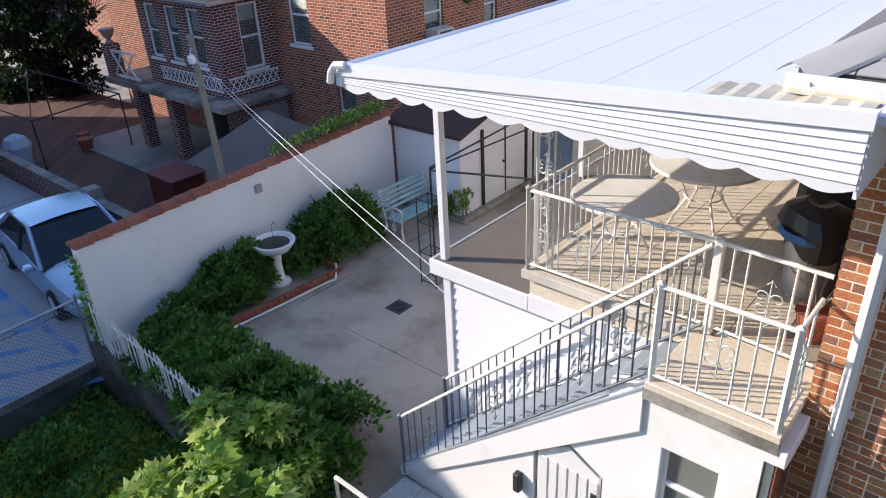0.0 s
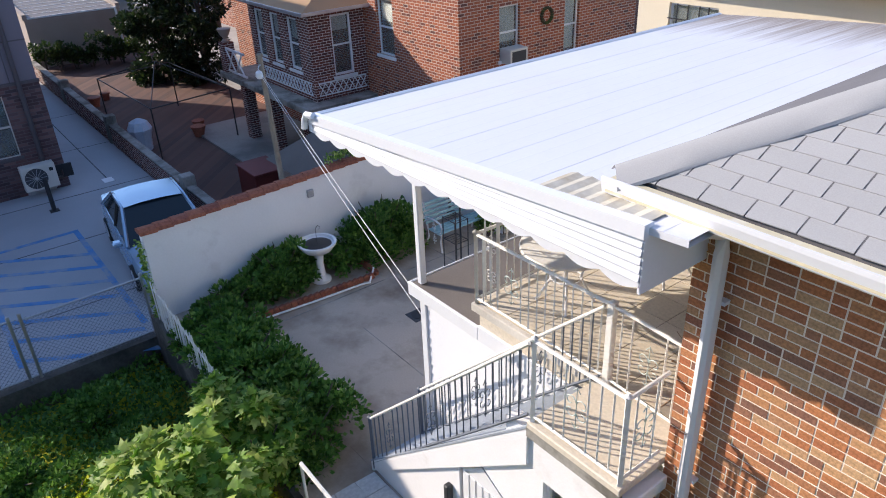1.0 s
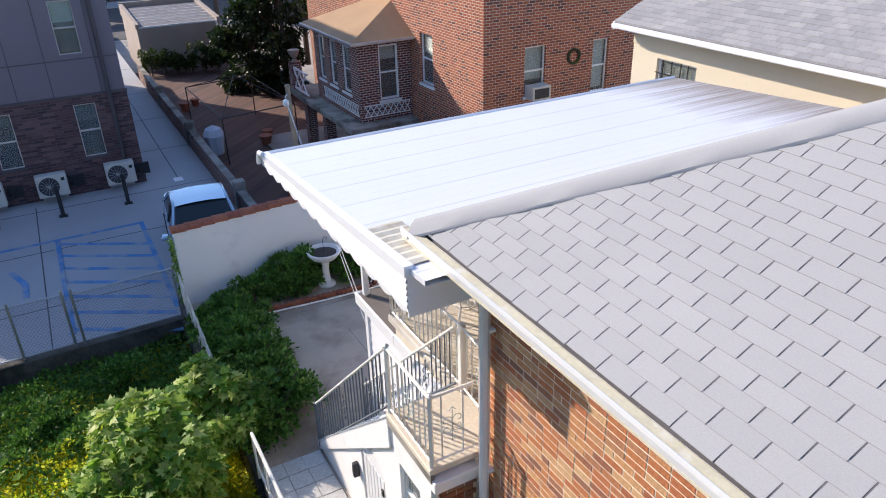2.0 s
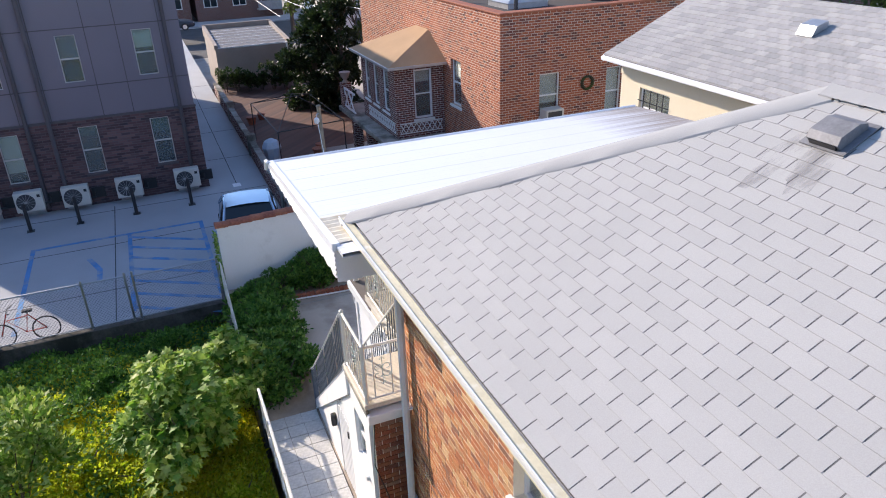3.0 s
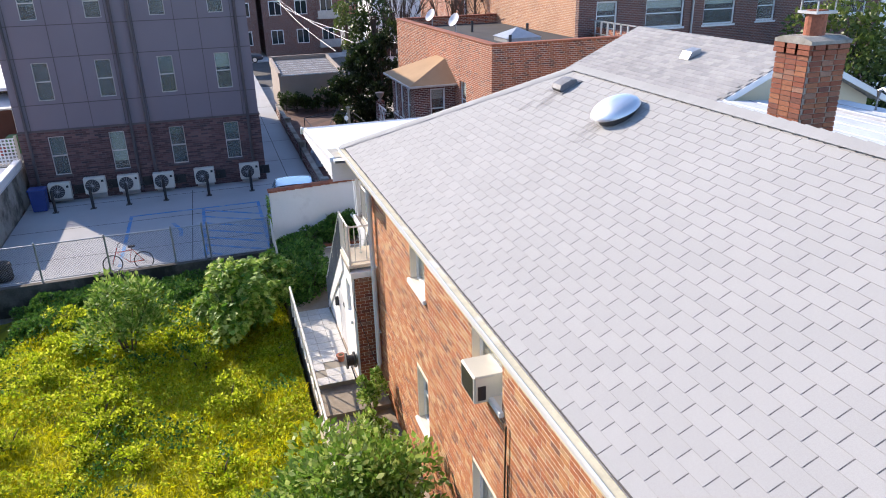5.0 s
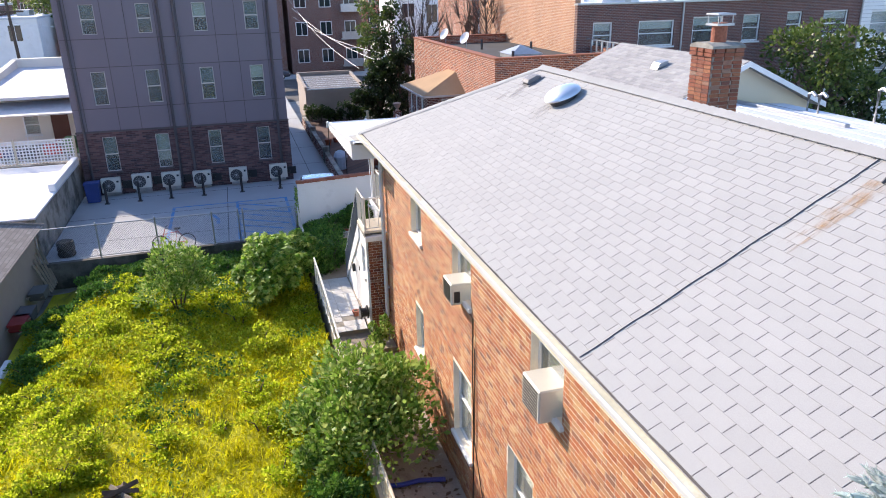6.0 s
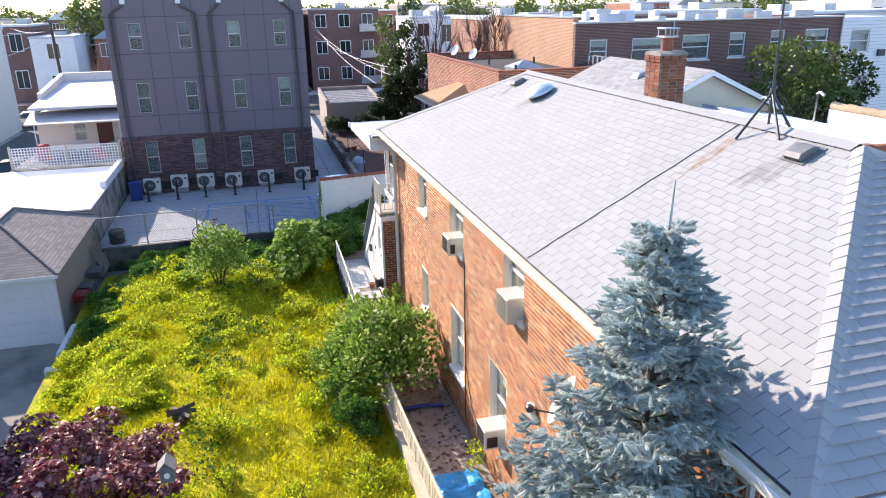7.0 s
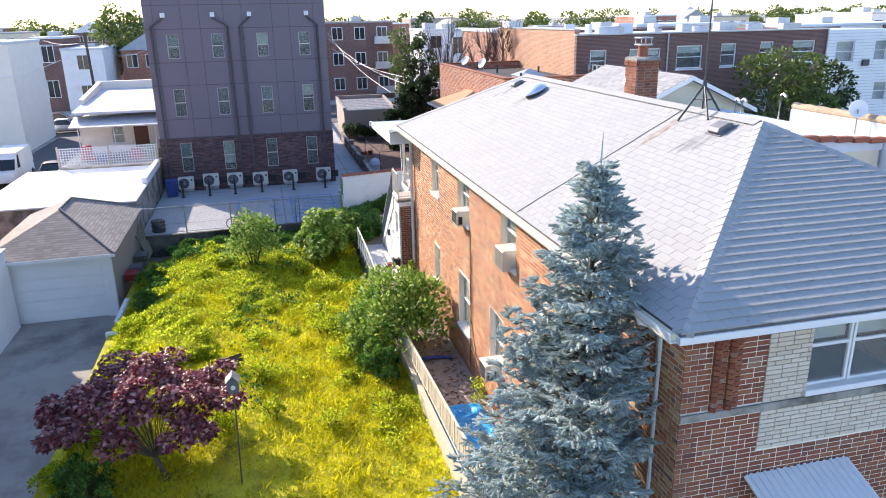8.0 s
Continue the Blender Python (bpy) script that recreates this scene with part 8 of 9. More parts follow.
foliage("ground_cover", [leaves(at, np.stack([RNG.normal(0, 0.5, len(x)), RNG.normal(0, 0.5, len(x)), np.full(len(x), 0.7)], 1), 0.10, 0.65)], M["leaf_dark"], None, "green leafy ground cover by the retaining wall, dark leaves put in for shade", "weeds", "stuff")

# grass and weeds over the lawn
n = 120000
x, y = RNG.uniform(-8.2, 22, n), RNG.uniform(-5.7, 3.25, n)
dens = np.array([noise.noise(Vector((a * 0.35, c * 0.35, 4.0))) for a, c in zip(x, y)])
keep = (dens + RNG.normal(0, 0.25, n)) > -0.35
x, y = x[keep], y[keep]
tuft = np.array([noise.noise(Vector((a * 1.1, c * 1.1, 9.0))) + 0.6 * noise.noise(Vector((a * 3.1, c * 3.1, 2.0))) for a, c in zip(x, y)])
z = np.array([lawn_z(a, c) for a, c in zip(x, y)])
n = len(x)
h = (0.13 + 0.16 * np.clip(tuft, 0, 1)) * RNG.uniform(0.6, 1.4, n)
lean = RNG.normal(0, 0.07, (n, 2)) + 0.03
w = RNG.uniform(0.006, 0.012, n)
a = RNG.uniform(0, 6.283, n)
base = np.stack([x, y, z], 1)
side = np.stack([np.cos(a), np.sin(a), np.zeros(n)], 1) * w[:, None]
mid = base + np.stack([lean[:, 0] * 0.4, lean[:, 1] * 0.4, h * 0.6], 1)
tip = base + np.stack([lean[:, 0] * 1.4, lean[:, 1] * 1.4, h], 1)
v = np.stack([base - side, base + side, mid + side * 0.8, tip, mid - side * 0.8], 1).reshape(-1, 3)
foliage("lawn_grass", [(v, np.arange(5 * n).reshape(-1, 5))], M["grass"], None, "bright yellow-green overgrown lawn grass", "grass", "stuff")
n = 95000
x, y = RNG.uniform(-8.4, 13, n), RNG.uniform(-5.7, 3.25, n)
dens = np.array([noise.noise(Vector((p * 0.45, q * 0.45, 14.0))) + 0.5 * noise.noise(Vector((p * 1.6, q * 1.6, 24.0))) for p, q in zip(x, y)])
keep = (dens - 0.055 * np.clip(x - 1, -6, 20) - 0.05 + 0.25 * (y > 2.0) + RNG.normal(0, 0.12, n)) > 0
x, y, dens = x[keep], y[keep], dens[keep]
z = np.array([lawn_z(p, q) for p, q in zip(x, y)])
n = len(x)
at = np.stack([x, y, z + np.clip(0.10 + 0.5 * dens, 0.03, 0.6) * RNG.uniform(0.3, 1.1, n) + 0.04], 1)
foliage("lawn_weeds", [leaves(at, np.stack([RNG.normal(0, 0.5, n), RNG.normal(0, 0.5, n), np.full(n, 0.7)], 1), 0.085, 0.6)], M["leaf_weed"], None, "low leafy weeds spreading over the lawn", "weeds", "stuff")

# ---- blue spruce ----
sp = thing("spruce_tree", (15.35, 3.95, 0.2), "tall blue spruce standing close to the house corner", "tree")
TOP = np.array([15.5, 4.20, 7.95])
FOOT = np.array([15.35, 3.95, 0.2])
part("trunk", Build().tube([tuple(FOOT + (TOP - FOOT) * k / 8) for k in range(9)], 0.13, 8, 0.01), M["bark"], sp)
tip_at, tip_way = [], []
sk = Build()
UP = np.array([0.0, 0.0, 1.0])
limbs = 600
for i in range(limbs):
    s = 1 - (1 - (i + 0.5) / limbs) ** 0.80
    s = min(0.985, max(0.0, (round(s * 19) / 19) * 0.6 + s * 0.4 + RNG.normal(0, 0.008)))
    c = FOOT + (TOP - FOOT) * (0.03 + 0.97 * s)
    a = RNG.uniform(0, 6.283)
    full = 2.25 * (1 - s) ** 0.95 + 0.09
    reach = full * RNG.choice((0.62, 0.8, 0.92, 1.0, 1.16))
    d = np.array([math.cos(a), math.sin(a), 0])
    sd = np.array([-d[1], d[0], 0])
    sag = 0.36 * (1 - s) - 0.55 * s + RNG.normal(0, 0.05)
    roll = RNG.normal(0, 0.2)
    m = max(3, int(reach / 0.15))
    spine = []
    for q in range(m + 1):
        u = q / m
        p = c + d * reach * u + UP * reach * (-sag * u + 0.30 * u ** 3 * (1 - s))
        spine.append(p)
        if u * reach < reach - 0.9 or u < 0.12:
            continue
        span = 0.46 * reach * (1 - u) ** 0.65 * (0.55 + 0.45 * u) + 0.03
        for sgn in (-1, 1):
            nt = max(1, int(span / 0.15))
            for t in range(nt):
                w = span * (t + 0.7) / nt
                e = p + (sd * sgn + UP * sgn * roll) * w + d * w * 0.55 - UP * 0.12 * w + RNG.normal(0, 0.03, 3)
                way = d * 0.7 + sd * sgn * 0.5 + UP * RNG.uniform(-0.25, 0.35)
                for turn in (0.0, 0.75, -0.75):
                    tip_at.append(e)
                    tip_way.append(way + np.cross(UP, way) * turn + RNG.normal(0, 0.15, 3))
        tip_at.append(p + RNG.normal(0, 0.02, 3))
        tip_way.append(d + UP * RNG.uniform(0.0, 0.6) + RNG.normal(0, 0.25, 3))
    if i % 2 == 0:
        spine = [p for p in spine if p[1] < 4.8 or p[2] > 6.3]
        sk.tube([tuple(p) for p in spine[: max(3, int(m * 0.8)): max(1, m // 4)]], 0.016, 4, 0.004)
tagged(part("branchwork", sk, M["bark"], sp), kind="stuff")
# short shoots that hide the upper stem
for i in range(380):
    s = RNG.uniform(0.3, 0.97)
    a = RNG.uniform(0, 6.283)
    d = np.array([math.cos(a), math.sin(a), 0])
    tip_at.append(FOOT + (TOP - FOOT) * s + d * RNG.uniform(0.02, 0.30) * (1.1 - s))
    tip_way.append(d + UP * RNG.uniform(0.2, 1.2))
# slender leader and young shoots at the crown
for a, l, zz in ((0.3, 0.02, 0.42), (1.9, 0.20, 0.02), (4.0, 0.24, -0.05), (5.4, 0.32, -0.25), (2.9, 0.42, -0.35), (0.9, 0.55, -0.8), (3.6, 0.72, -0.95), (5.0, 0.75, -1.2)):
    e = TOP + np.array([math.cos(a) * l, math.sin(a) * l, zz])
    s0 = TOP + np.array([0, 0, zz - 0.42 - 0.2 * l])
    part("shoot", Build().tube([tuple(s0), tuple((s0 + e) / 2 + UP * 0.02), tuple(e)], 0.013, 6, 0.007), M["needle"], sp)
tip_at, tip_way = np.array(tip_at), unit(np.array(tip_way))
clear = ~((tip_at[:, 1] > 4.72) & (tip_at[:, 2] < 6.25) & (tip_at[:, 0] < 16.75))
tip_at, tip_way = tip_at[clear], tip_way[clear]
nt = len(tip_at)
tl = RNG.uniform(0.11, 0.18, nt)
# plump needled shoots: a tapered five-sided body under a brush of needles
sx = unit(np.cross(tip_way, RNG.normal(0, 1, (nt, 3))))
sy = np.cross(tip_way, sx)
rings = []
for f, r in ((0.0, 0.008), (0.35, 0.018), (0.8, 0.015), (1.0, 0.004)):
    for k in range(5):
        g = 6.283 * k / 5
        rings.append(tip_at + tip_way * (tl * f)[:, None] + (sx * math.cos(g) + sy * math.sin(g)) * r)
v = np.stack(rings, 1).reshape(-1, 3)
quad = np.array([[5 * i + k, 5 * i + (k + 1) % 5, 5 * i + 5 + (k + 1) % 5, 5 * i + 5 + k] for i in range(3) for k in range(5)])
foliage("twig", [(v, (np.arange(nt)[:, None, None] * 20 + quad[None]).reshape(-1, 4))], M["needle"], sp, "plump blue-grey shoots", kind="stuff")
per = 44
k = np.tile((np.arange(per) + 0.5) / per, nt)
P = np.repeat(tip_at, per, 0) + np.repeat(tip_way * tl[:, None], per, 0) * k[:, None]
D = np.repeat(tip_way, per, 0)
N3 = unit(unit(np.cross(D, RNG.normal(0, 1, (len(P), 3)))) + D * 0.75)
ln = (RNG.uniform(0.038, 0.054, len(P)) * (1.15 - 0.5 * k))[:, None]
sw = unit(np.cross(N3, D)) * 0.006
foliage("needle", [(np.stack([P - sw, P + sw, P + N3 * ln], 1).reshape(-1, 3), np.arange(len(P) * 3).reshape(-1, 3))], M["needle"], sp, "dense blue-grey needles", kind="stuff")

# ---- red maple ----
mp = thing("maple_tree", (9.3, -2.8, 0), "small purple-red Japanese maple with open crown", "tree")
base = Vector((9.3, -2.8, -0.2))
fork = base + Vector((-0.35, -0.25, 0.75))
lim = Build().tube([base, base + Vector((-0.12, -0.05, 0.4)), fork], 0.085, 7, 0.06)
chunks = []
for k in range(60):
    a = k * 2.39996 + RNG.normal(0, 0.2)
    s = (k + 0.5) / 60
    rr2 = math.sqrt(s) * RNG.uniform(0.85, 1.12)
    e = Vector((8.15 + math.cos(a) * rr2 * 1.95, -3.3 + math.sin(a) * rr2 * 2.15, 2.1 - 0.85 * s + RNG.normal(0, 0.28)))
    lim.tube([fork, fork.lerp(e, 0.5) + Vector((RNG.normal(0, 0.08), RNG.normal(0, 0.08), 0.15)), e], 0.011, 5, 0.004)
    w = RNG.uniform(0.24, 0.44)
    at, out = shell((e.x, e.y, e.z), (w, w, 0.18), 190, -0.9)
    chunks.append(lobed(at, out * np.array([1, 1, 0.4]) + np.array([-0.1, -0.15, 0.35]), 0.115, 0.5))
part("branchwork", lim, M["bark"], mp)
foliage("leaf", chunks, M["leaf_red"], mp, "purple-red lobed leaves", kind="stuff")


# ---- larger trees ----
def tree(x, y, z0, h, r, n, size, material, label, lumps=26, bare=False, trunk=0.22, low=0.25):
    o = thing("tree", (x, y, z0), label, "tree")
    lim = Build().tube([(x, y, z0), (x + 0.1, y, z0 + h * 0.35), (x, y + 0.1, z0 + h * 0.8)], trunk, 8, trunk * 0.3)
    chunks = []
    for k in range(lumps):
        a, s = RNG.uniform(0, 6.283), RNG.uniform(low, 1.0)
        rr2 = r * math.sqrt(max(0.05, 1 - (2 * (s - low) / (1 - low) - 0.9) ** 2 * 0.75)) * RNG.uniform(0.35, 0.95)
        e = np.array([x + math.cos(a) * rr2, y + math.sin(a) * rr2, z0 + h * s])
        st = (x, y, z0 + h * max(0.15, s - 0.35))
        lim.tube([st, ((st[0] + e[0]) / 2, (st[1] + e[1]) / 2, (st[2] + e[2]) / 2 + 0.2), tuple(e)], trunk * 0.22, 5, 0.012)
        if bare:
            for j in range(9):
                q = e + RNG.normal(0, r * 0.28, 3) + np.array([0, 0, r * 0.25])
                lim.tube([tuple(e * 0.6 + np.array(st) * 0.4), tuple((e + q) / 2 + RNG.normal(0, 0.1, 3)), tuple(q)], 0.022, 4, 0.006)
        else:
            at, out = shell(e, np.array([1, 1, 0.8]) * r * RNG.uniform(0.22, 0.4), n // lumps, -0.8)
            chunks.append(leaves(at, out, size, 0.6))
    part("branchwork", lim, M["bark"], o)
    if chunks:
        foliage("crown", chunks, material, o)


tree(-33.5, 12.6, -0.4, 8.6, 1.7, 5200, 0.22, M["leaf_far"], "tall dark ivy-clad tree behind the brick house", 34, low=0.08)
tree(-32.7, 11.2, -0.4, 4.9, 2.0, 11000, 0.2, M["leaf_shade"], "leafy green tree over the courtyard corner, shade put in its leaf colour", 30, low=0.04)
tree(-30.8, 12.3, -0.4, 5.6, 1.5, 8000, 0.2, M["leaf_shade"], "dense evergreen at the courtyard end, shade put in its dark leaf colour", 26, low=0.03)
tree(-37.0, 15.5, -0.4, 10.0, 2.6, 0, 0.2, M["leaf_far"], "bare spring tree beyond the brick house", 24, True, 0.18)
tree(-34.0, 18.0, -0.4, 9.4, 2.4, 0, 0.2, M["leaf_far"], "bare branching tree against the row houses", 22, True, 0.16)
tree(-29.0, 17.8, 5.0, 4.0, 1.6, 0, 0.2, M["leaf_far"], "bare shrub-like tree before the gable wall", 14, True, 0.1)
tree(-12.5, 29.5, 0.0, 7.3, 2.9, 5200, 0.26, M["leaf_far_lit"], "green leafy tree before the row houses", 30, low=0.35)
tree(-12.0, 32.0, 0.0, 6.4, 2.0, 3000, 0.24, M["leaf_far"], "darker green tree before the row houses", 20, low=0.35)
for k in range(7):
    bush("court_hedge", (-38.6 + 0.15 * k, 7.0 + k * 0.7, -0.3), (0.8, 0.7, 1.3), 10, 900, 0.16, M["leaf_far"], "dark hedge in front of the far garage", "bush", 0.6, 3, "hedge by the far garage")

# ---- distance: streets, houses, poles, woods ----
def far_house(x, y, w, d, h, wall, roofm, label, rows=2, cols=3, gable=False, bays=False):
    """A house of the far streets: walls, roof, windows towards the viewer."""
    o = thing("far_house", (x, y, -1.2), label, "house", "houses of the far streets")
    part("wall", Build().box(x - d, x, y - w / 2, y + w / 2, -1.25, h), M[wall], o)
    if gable:
        part("roof", Build().prism([(y - w / 2 - 0.3, h), (y + w / 2 + 0.3, h), (y, h + w * 0.32)], "x", x - d - 0.2, x + 0.25), M[roofm], o)
    else:
        part("roof", Build().box(x - d - 0.1, x + 0.15, y - w / 2 - 0.1, y + w / 2 + 0.1, h, h + 0.25, 0.03), M[roofm], o)
        part("roof_box", Build().box(x - d * 0.6, x - d * 0.4, y - 0.6, y + 0.8, h + 0.25, h + 0.9, 0.03), M["galv"], o)
    hh = (h + 1.0) / rows
    for r2 in range(rows):
        for c in range(cols):
            u = y - w / 2 + (c + 0.5) * w / cols
            z = -0.9 + r2 * hh + hh * 0.32
            wd = min(0.75, w / cols * 0.3)
            win = part("window", Build().box(x, x + 0.05, u - wd, u + wd, z, z + hh * 0.5), M["frame"], o)
            part("pane", Build().box(x + 0.051, x + 0.06, u - wd + 0.09, u - 0.04, z + 0.09, z + hh * 0.5 - 0.09).box(x + 0.051, x + 0.06, u + 0.04, u + wd - 0.09, z + 0.09, z + hh * 0.5 - 0.09), M["glass"], win)
    if bays:
        for k in range(rows):
            part("balcony", Build().box(x, x + 1.1, y + w * 0.2, y + w * 0.48, -0.4 + k * hh, -0.28 + k * hh).box(x + 1.05, x + 1.1, y + w * 0.2, y + w * 0.48, -0.28 + k * hh, 0.6 + k * hh), M["galv"], o)


far_house(-80, 14.0, 9.4, 10, 9.2, "row_brick", "grey_roof", "three-storey brick houses with balconies on the far street", 3, 3, False, True)
far_house(-80.5, 4.0, 9.4, 10, 9.0, "row_brick", "grey_roof", "three-storey brick house on the far street", 3, 3, True)
far_house(-62, 20.6, 3.0, 8, 8.2, "stucco", "white_roof", "narrow white rendered house end", 3, 1)
far_house(-72, 26, 8, 10, 8.0, "stucco", "white_roof", "white house in the next block", 2, 3)
far_house(-82, -26.5, 3.8, 10, 8.0, "row_brick", "white_roof", "red brick house with a stair on the side street", 2, 1)
far_house(-80, -22.0, 5.0, 12, 6.6, "stucco", "white_roof", "white house with a blank wall on the side street", 2, 1)
far_house(-86, -14.5, 7.5, 9, 6.2, "red_brick", "blue_rail", "house with a blue-grey roof and dormer", 2, 3, True)
far_house(-84, -6.5, 7.5, 9, 6.8, "cream", "white_roof", "cream house on the far street", 2, 3)
far_house(-48, -25.6, 9.0, 10, 8.2, "cream", "white_roof", "large cream rendered building beside the side street", 2, 1)
rnd = random.Random(31)
walls = ("row_brick", "stucco", "red_brick", "cream", "taupe", "beige")
for k in range(15):
    far_house(-45 - rnd.uniform(0, 60), 38 + k * 7.2, rnd.uniform(6, 9), 12, rnd.uniform(7, 9.2), walls[k % 6], "white_roof", "flat-roofed house with a white roof in the next block", 2, 3)
for k in range(26):
    far_house(-110 - rnd.uniform(0, 90), -90 + k * 8.5, rnd.uniform(7, 12), 12, rnd.uniform(6.5, 9.5), walls[k % 6], ("white_roof", "grey_roof")[k % 2], "house among the distant rooftops", 2, 3, k % 3 == 0)
for k in range(12):
    far_house(-34 - rnd.uniform(0, 8), 24 + k * 7.2, 7.0, 10, 8.4 + rnd.uniform(-0.3, 0.3), walls[(k + 2) % 6], "white_roof", "flat white roofs behind the row houses", 2, 3)
o = thing("apartment_tower", (-330, -32, 0), "pale distant apartment tower in the haze", "building")
part("wall", Build().box(-340, -326, -44, -32, -1, 36), M["galv"], o)
b = Build()
for k in range(11):
    b.box(-326, -325.9, -43.5, -32.5, 2 + k * 3.0, 3.3 + k * 3.0)
part("windows", b, M["tower_dark"], o)
# wooded skyline
chunks = []
for k in range(170):
    y = -190 + k * 2.6 + RNG.normal(0, 1.5)
    hgt = 9.0 + 3.0 * noise.noise(Vector((k * 0.35, 0, 0))) + RNG.uniform(-1, 1)
    for j in range(3):
        at, out = shell((-215 + RNG.normal(0, 8), y, hgt * (0.3 + 0.28 * j)), (2.6, 2.6, 2.2), 120, -0.8)
        chunks.append(leaves(at, out, 0.9, 0.7))
foliage("far_woods", chunks, M["leaf_far_lit"], None, "hazy wooded skyline beyond the rooftops", "woods", "stuff")
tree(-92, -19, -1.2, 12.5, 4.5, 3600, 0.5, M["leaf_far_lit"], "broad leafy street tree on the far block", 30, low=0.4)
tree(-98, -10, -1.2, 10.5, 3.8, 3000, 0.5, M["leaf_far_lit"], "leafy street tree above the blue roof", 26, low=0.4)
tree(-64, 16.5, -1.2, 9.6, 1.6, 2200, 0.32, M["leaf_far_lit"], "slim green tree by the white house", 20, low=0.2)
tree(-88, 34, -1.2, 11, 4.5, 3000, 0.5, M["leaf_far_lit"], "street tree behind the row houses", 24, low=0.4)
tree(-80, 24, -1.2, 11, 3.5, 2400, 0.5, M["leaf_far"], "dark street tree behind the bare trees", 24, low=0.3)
setting("road", Build().box(-75, -57, -200, 200, -1.24, -1.22).box(-57, -20, -20.5, -13.2, -1.24, -1.22), M["asphalt"], "grey asphalt streets around the block", "road")
setting("sidewalk", Build().box(-79, -75, -200, 200, -1.24, -1.1), M["lot"], "pale concrete sidewalk along the far street", "pavement")
up = thing("utility_pole", (-55, -17, -1.2), "dark timber utility pole with wires", "utility pole")
part("pole", Build().tube([(-55, -16.0, -1.2), (-55, -16.2, 9.0)], 0.16, 8, 0.12), M["bark"], up)
part("crossarm", Build().box(-55.1, -54.9, -17.4, -15.0, 8.0, 8.15), M["bark"], up)
for k, (e, z) in enumerate((((-90, -30, 8.5), 8.1), ((-60, -45, 8.3), 8.0), ((-30, -20.0, 6.2), 7.6), ((-83, -14, 6.5), 7.2))):
    s, t = Vector((-55, -16.2, z)), Vector(e)
    part("wire", Build().tube([s.lerp(t, q / 10) - Vector((0, 0, 0.7 * math.sin(math.pi * q / 10))) for q in range(11)], 0.02, 4), M["white"], up)
al = thing("service_wires", (-60, 8, 5), "thin pale service wires over the alley", "wires")
for a, c in (((-79, 9.6, 7.2), (-33.5, 12.6, 4.2)), ((-79, 9.8, 6.0), (-27.2, 13.0, 5.2)), ((-79, 9.5, 8.0), (-45, 12.0, 3.0))):
    s, t = Vector(a), Vector(c)
    part("wire", Build().tube([s.lerp(t, q / 10) - Vector((0, 0, 0.8 * math.sin(math.pi * q / 10))) for q in range(11)], 0.016, 4), M["white"], al)

# ---- pieces: shingles, bricks, tiles ----
def piece(name, me, m, parent):
    o = new(name, me)
    o.matrix_basis = m
    o.parent = parent
    o.matrix_parent_inverse = parent_world(parent).inverted()
    return o


tb = Build()
tab(tb, [(0.0, 0.0), (TW - 0.011, 0.0), (TW - 0.011, TE + 0.015), (0.0, TE + 0.015)], 0.0, lambda u, v, h: (u, v, h))
tab_mesh = tb.mesh("shingle")
tab_mesh.materials.append(M["shingle"])
slope_turn = Euler((math.atan(SLOPE), 0, 0)).to_matrix().to_4x4()
for u, v in near_tabs:
    piece("shingle", tab_mesh, Matrix.Translation(south(u, v, 0)) @ slope_turn, roof)

BL, BH, BJ = 0.215, 0.078, 0.0135


def courses(u0, u1, z0, z1, holes, seed, long=BL, high=BH):
    """Bricks of a wall face: runs of stretchers with a header here and there, cut round the openings."""
    rnd = random.Random(seed)
    z, row = z0, 0
    while z < z1 - 0.03:
        zt = min(z + high - BJ, z1)
        spans = [(u0, u1)]
        for a, c, e, g in holes:
            if z < g and zt > e:
                spans = [s for p, q in spans for s in ((p, min(q, a)), (max(p, c), q)) if s[1] - s[0] > 0.02]
        u = u0 - (long / 2 if row % 2 else 0.0)
        while u < u1:
            ln = long / 2 if rnd.random() < 0.14 else long
            for p, q in spans:
                a, c = max(u, p), min(u + ln - BJ, q)
                if c - a > 0.025:
                    yield a, c, z, zt, ln == long and c - a > long - BJ - 0.001
            u += ln
        z += high
        row += 1


bm_ = Build().box(0, BL - BJ, -0.004, 0.0, 0, BH - BJ).mesh("brick")
bm_.materials.append(M["brick"])
rest, count = Build(), 0
holes = [(a - 0.01, c + 0.01, e - 0.1, g + 0.02) for a, c, e, g in SIDE_HOLES]
rnd = random.Random(4)
for a, c, z, zt, whole in courses(HX0, HX1, 0.15, 6.03, holes, 6):
    p = rnd.uniform(-0.001, 0.002)
    if whole and 0.0 < a < 2.1 and 4.1 < z < 6.0 and count < 290:
        count += 1
        piece("brick", bm_, Matrix.Translation((a, M_Y - p, z)), wall_side)
    else:
        rest.box(a, c, M_Y - 0.004 - p, M_Y, z, zt)
tagged(part("brick_field", rest, M["brick"], wall_side), kind="stuff")
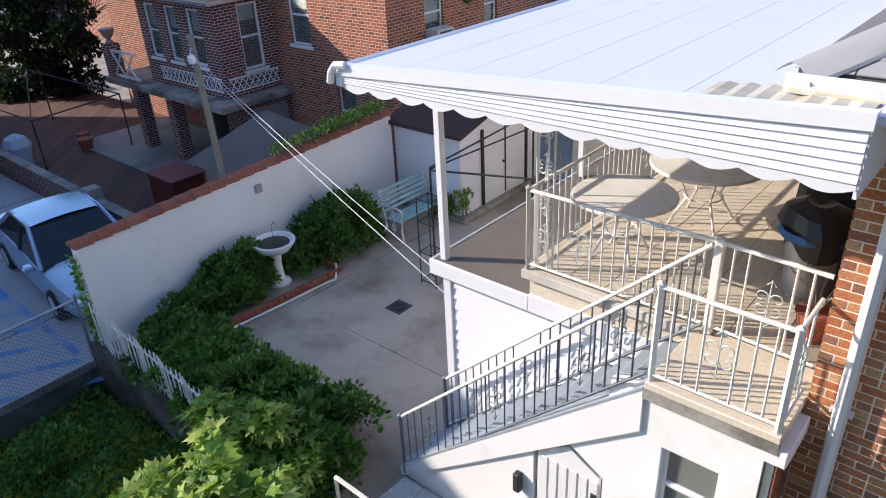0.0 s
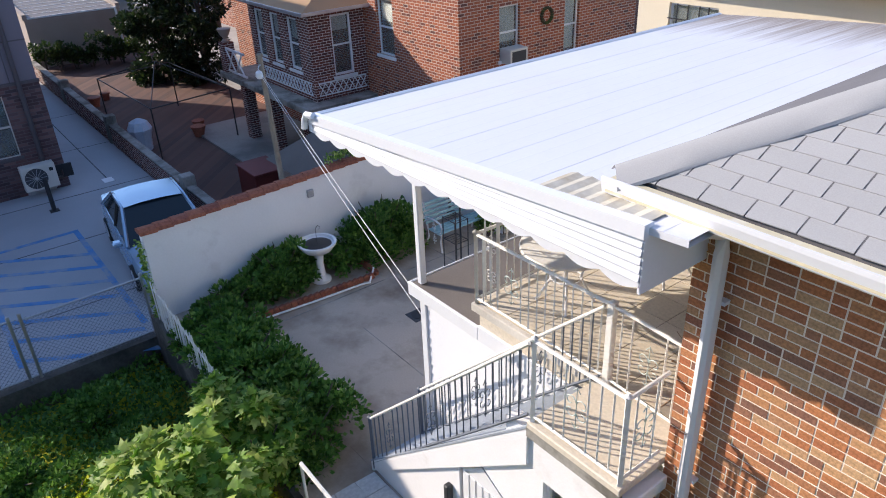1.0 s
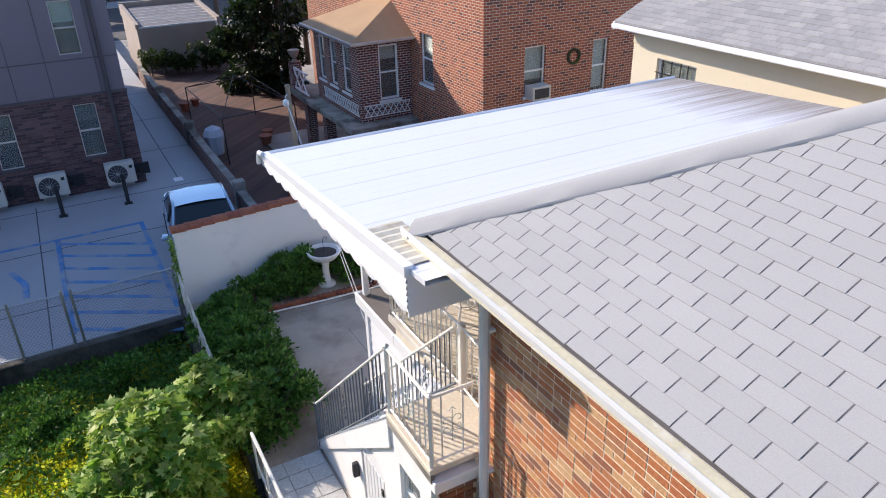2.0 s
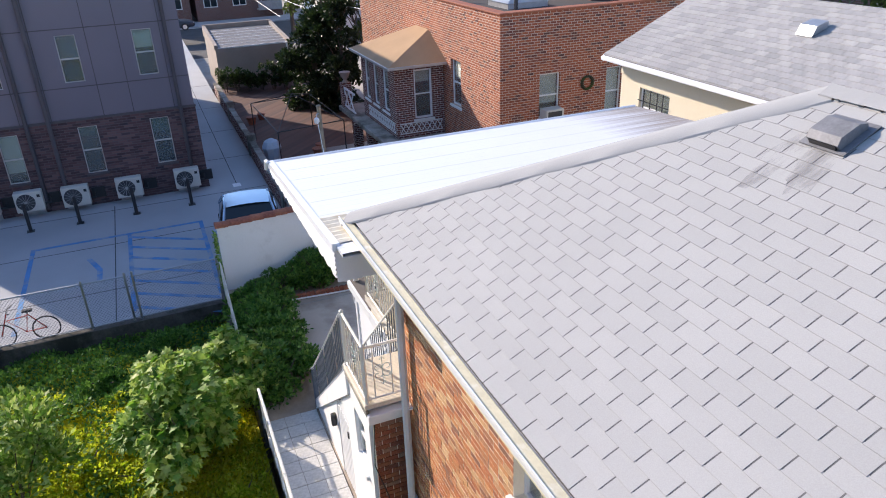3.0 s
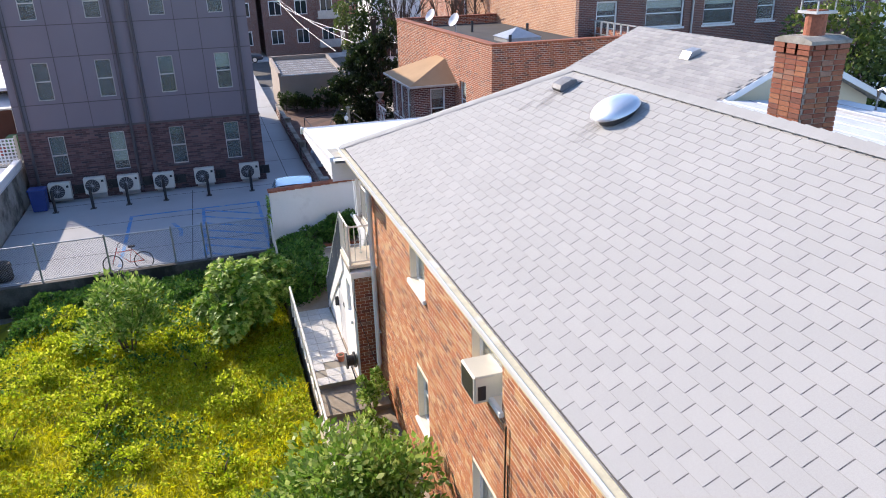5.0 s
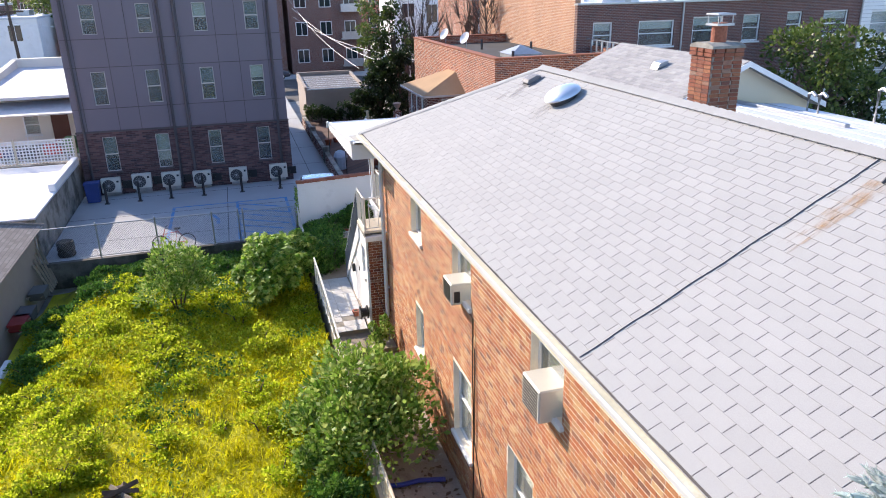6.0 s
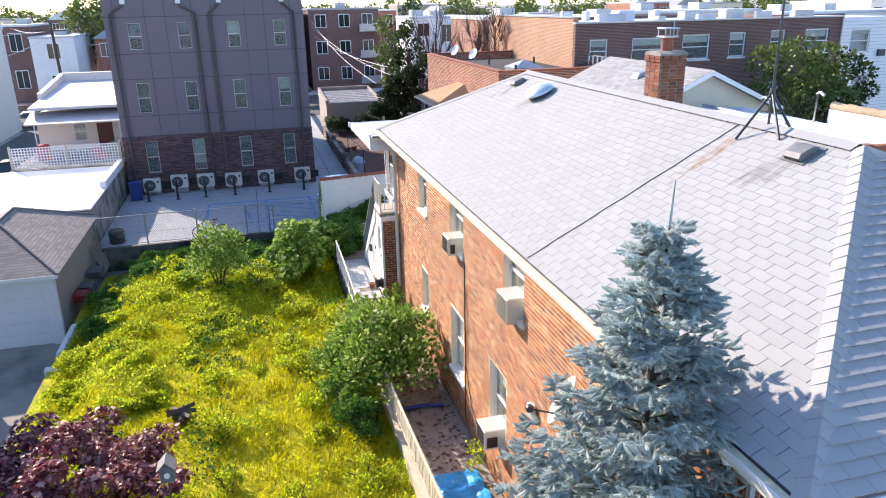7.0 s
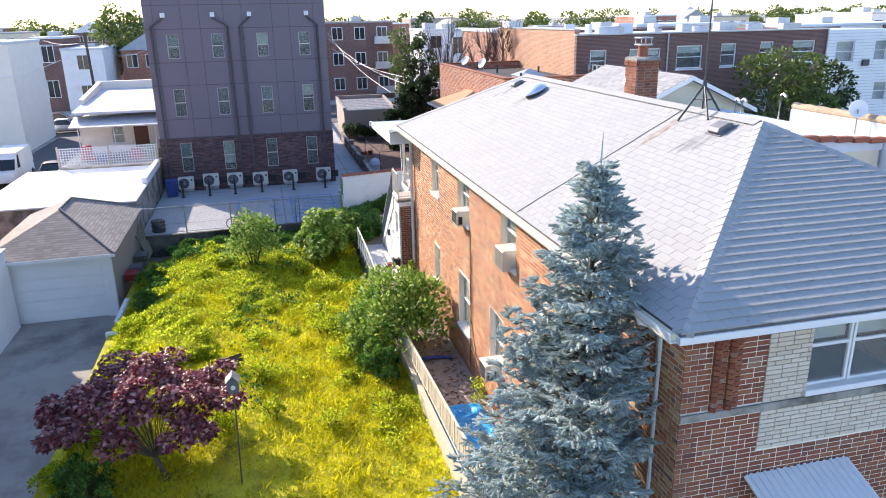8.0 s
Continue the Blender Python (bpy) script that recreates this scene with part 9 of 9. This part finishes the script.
# front: brick piers, ribbed pilaster, cream brick panel
rest, cream = Build(), Build()
fh = [(6.22, 12, 4.0, 6.2), (5.38, 5.84, 4.73, 6.1), (0, 20, 4.6, 4.74)]
count = 0
bmx = Build().box(0.0, 0.004, 0, BL - BJ, 0, BH - BJ).mesh("brick")
bmx.materials.append(M["front_brick"])
for a, c, z, zt, whole in courses(HY0, 9.6, 0.15, 6.03, fh, 9):
    if whole and 4.97 < a < 6.1 and 3.0 < z and count < 200:
        count += 1
        piece("brick", bmx, Matrix.Translation((M_X, a, z)), wall_front)
    else:
        rest.box(M_X, M_X + 0.004, a, c, z, zt)
for k in range(16):
    z = 4.745 + k * 0.078
    for j in range(4):
        y = 5.39 + j * 0.113
        out = 0.085 if j % 2 == 0 else 0.01
        rest.prism([(M_X, y), (M_X + out * 0.5 + 0.01, y), (M_X + out + 0.012, y + 0.05), (M_X + out * 0.5 + 0.01, y + 0.1), (M_X, y + 0.1)], "z", z, z + 0.067)
tagged(part("brick_field", rest, M["front_brick"], wall_front), kind="stuff")
part("panel_joint", Build().box(M_X, M_X + 0.006, 6.22, 9.6, 4.0, 4.61).box(M_X, M_X + 0.006, 6.22, 6.9, 4.74, 6.03), M["grey_mortar"], wall_front)
for a, c, z, zt, whole in courses(6.225, 9.6, 4.0, 6.03, [(6.9, 12, 4.84, 6.2), (0, 20, 4.6, 4.74)], 12, 0.25, 0.068):
    cream.box(M_X, M_X + 0.018, a, c, z, zt)
tagged(part("cream_brick_field", cream, M["white_brick"], wall_front), kind="stuff")

# tiles of the deck and of the side walk
dt = Build().box(0.004, 0.404, 0.004, 0.404, -0.01, 0.0, 0.002).mesh("tile")
dt.materials.append(M["deck_tile"])
part("tile_bed", Build().box(-3.7, HX0 - 0.01, 5.4, 11.0, DECK_Z - 0.011, DECK_Z - 0.006), M["tile_joint"], annex)
for i in range(6):
    for j in range(13):
        piece("tile", dt, Matrix.Translation((-3.7 + i * 0.408, 5.4 + j * 0.408, DECK_Z)), annex)
wt = Build().box(0.006, 0.324, 0.006, 0.324, -0.004, 0.012, 0.003).mesh("tile")
wt.materials.append(M["walk_tile"])
walk_ob = bpy.data.objects["walkway"]
rnd = random.Random(2)
for i in range(12):
    for j in range(3):
        if i > 8 and rnd.random() < 0.35:
            continue
        piece("tile", wt, Matrix.Translation((-4.9 + i * 0.33, 3.43 + j * 0.325, 0.662)) @ Euler((0, 0, radians(rnd.uniform(-1, 1)))).to_matrix().to_4x4(), walk_ob)
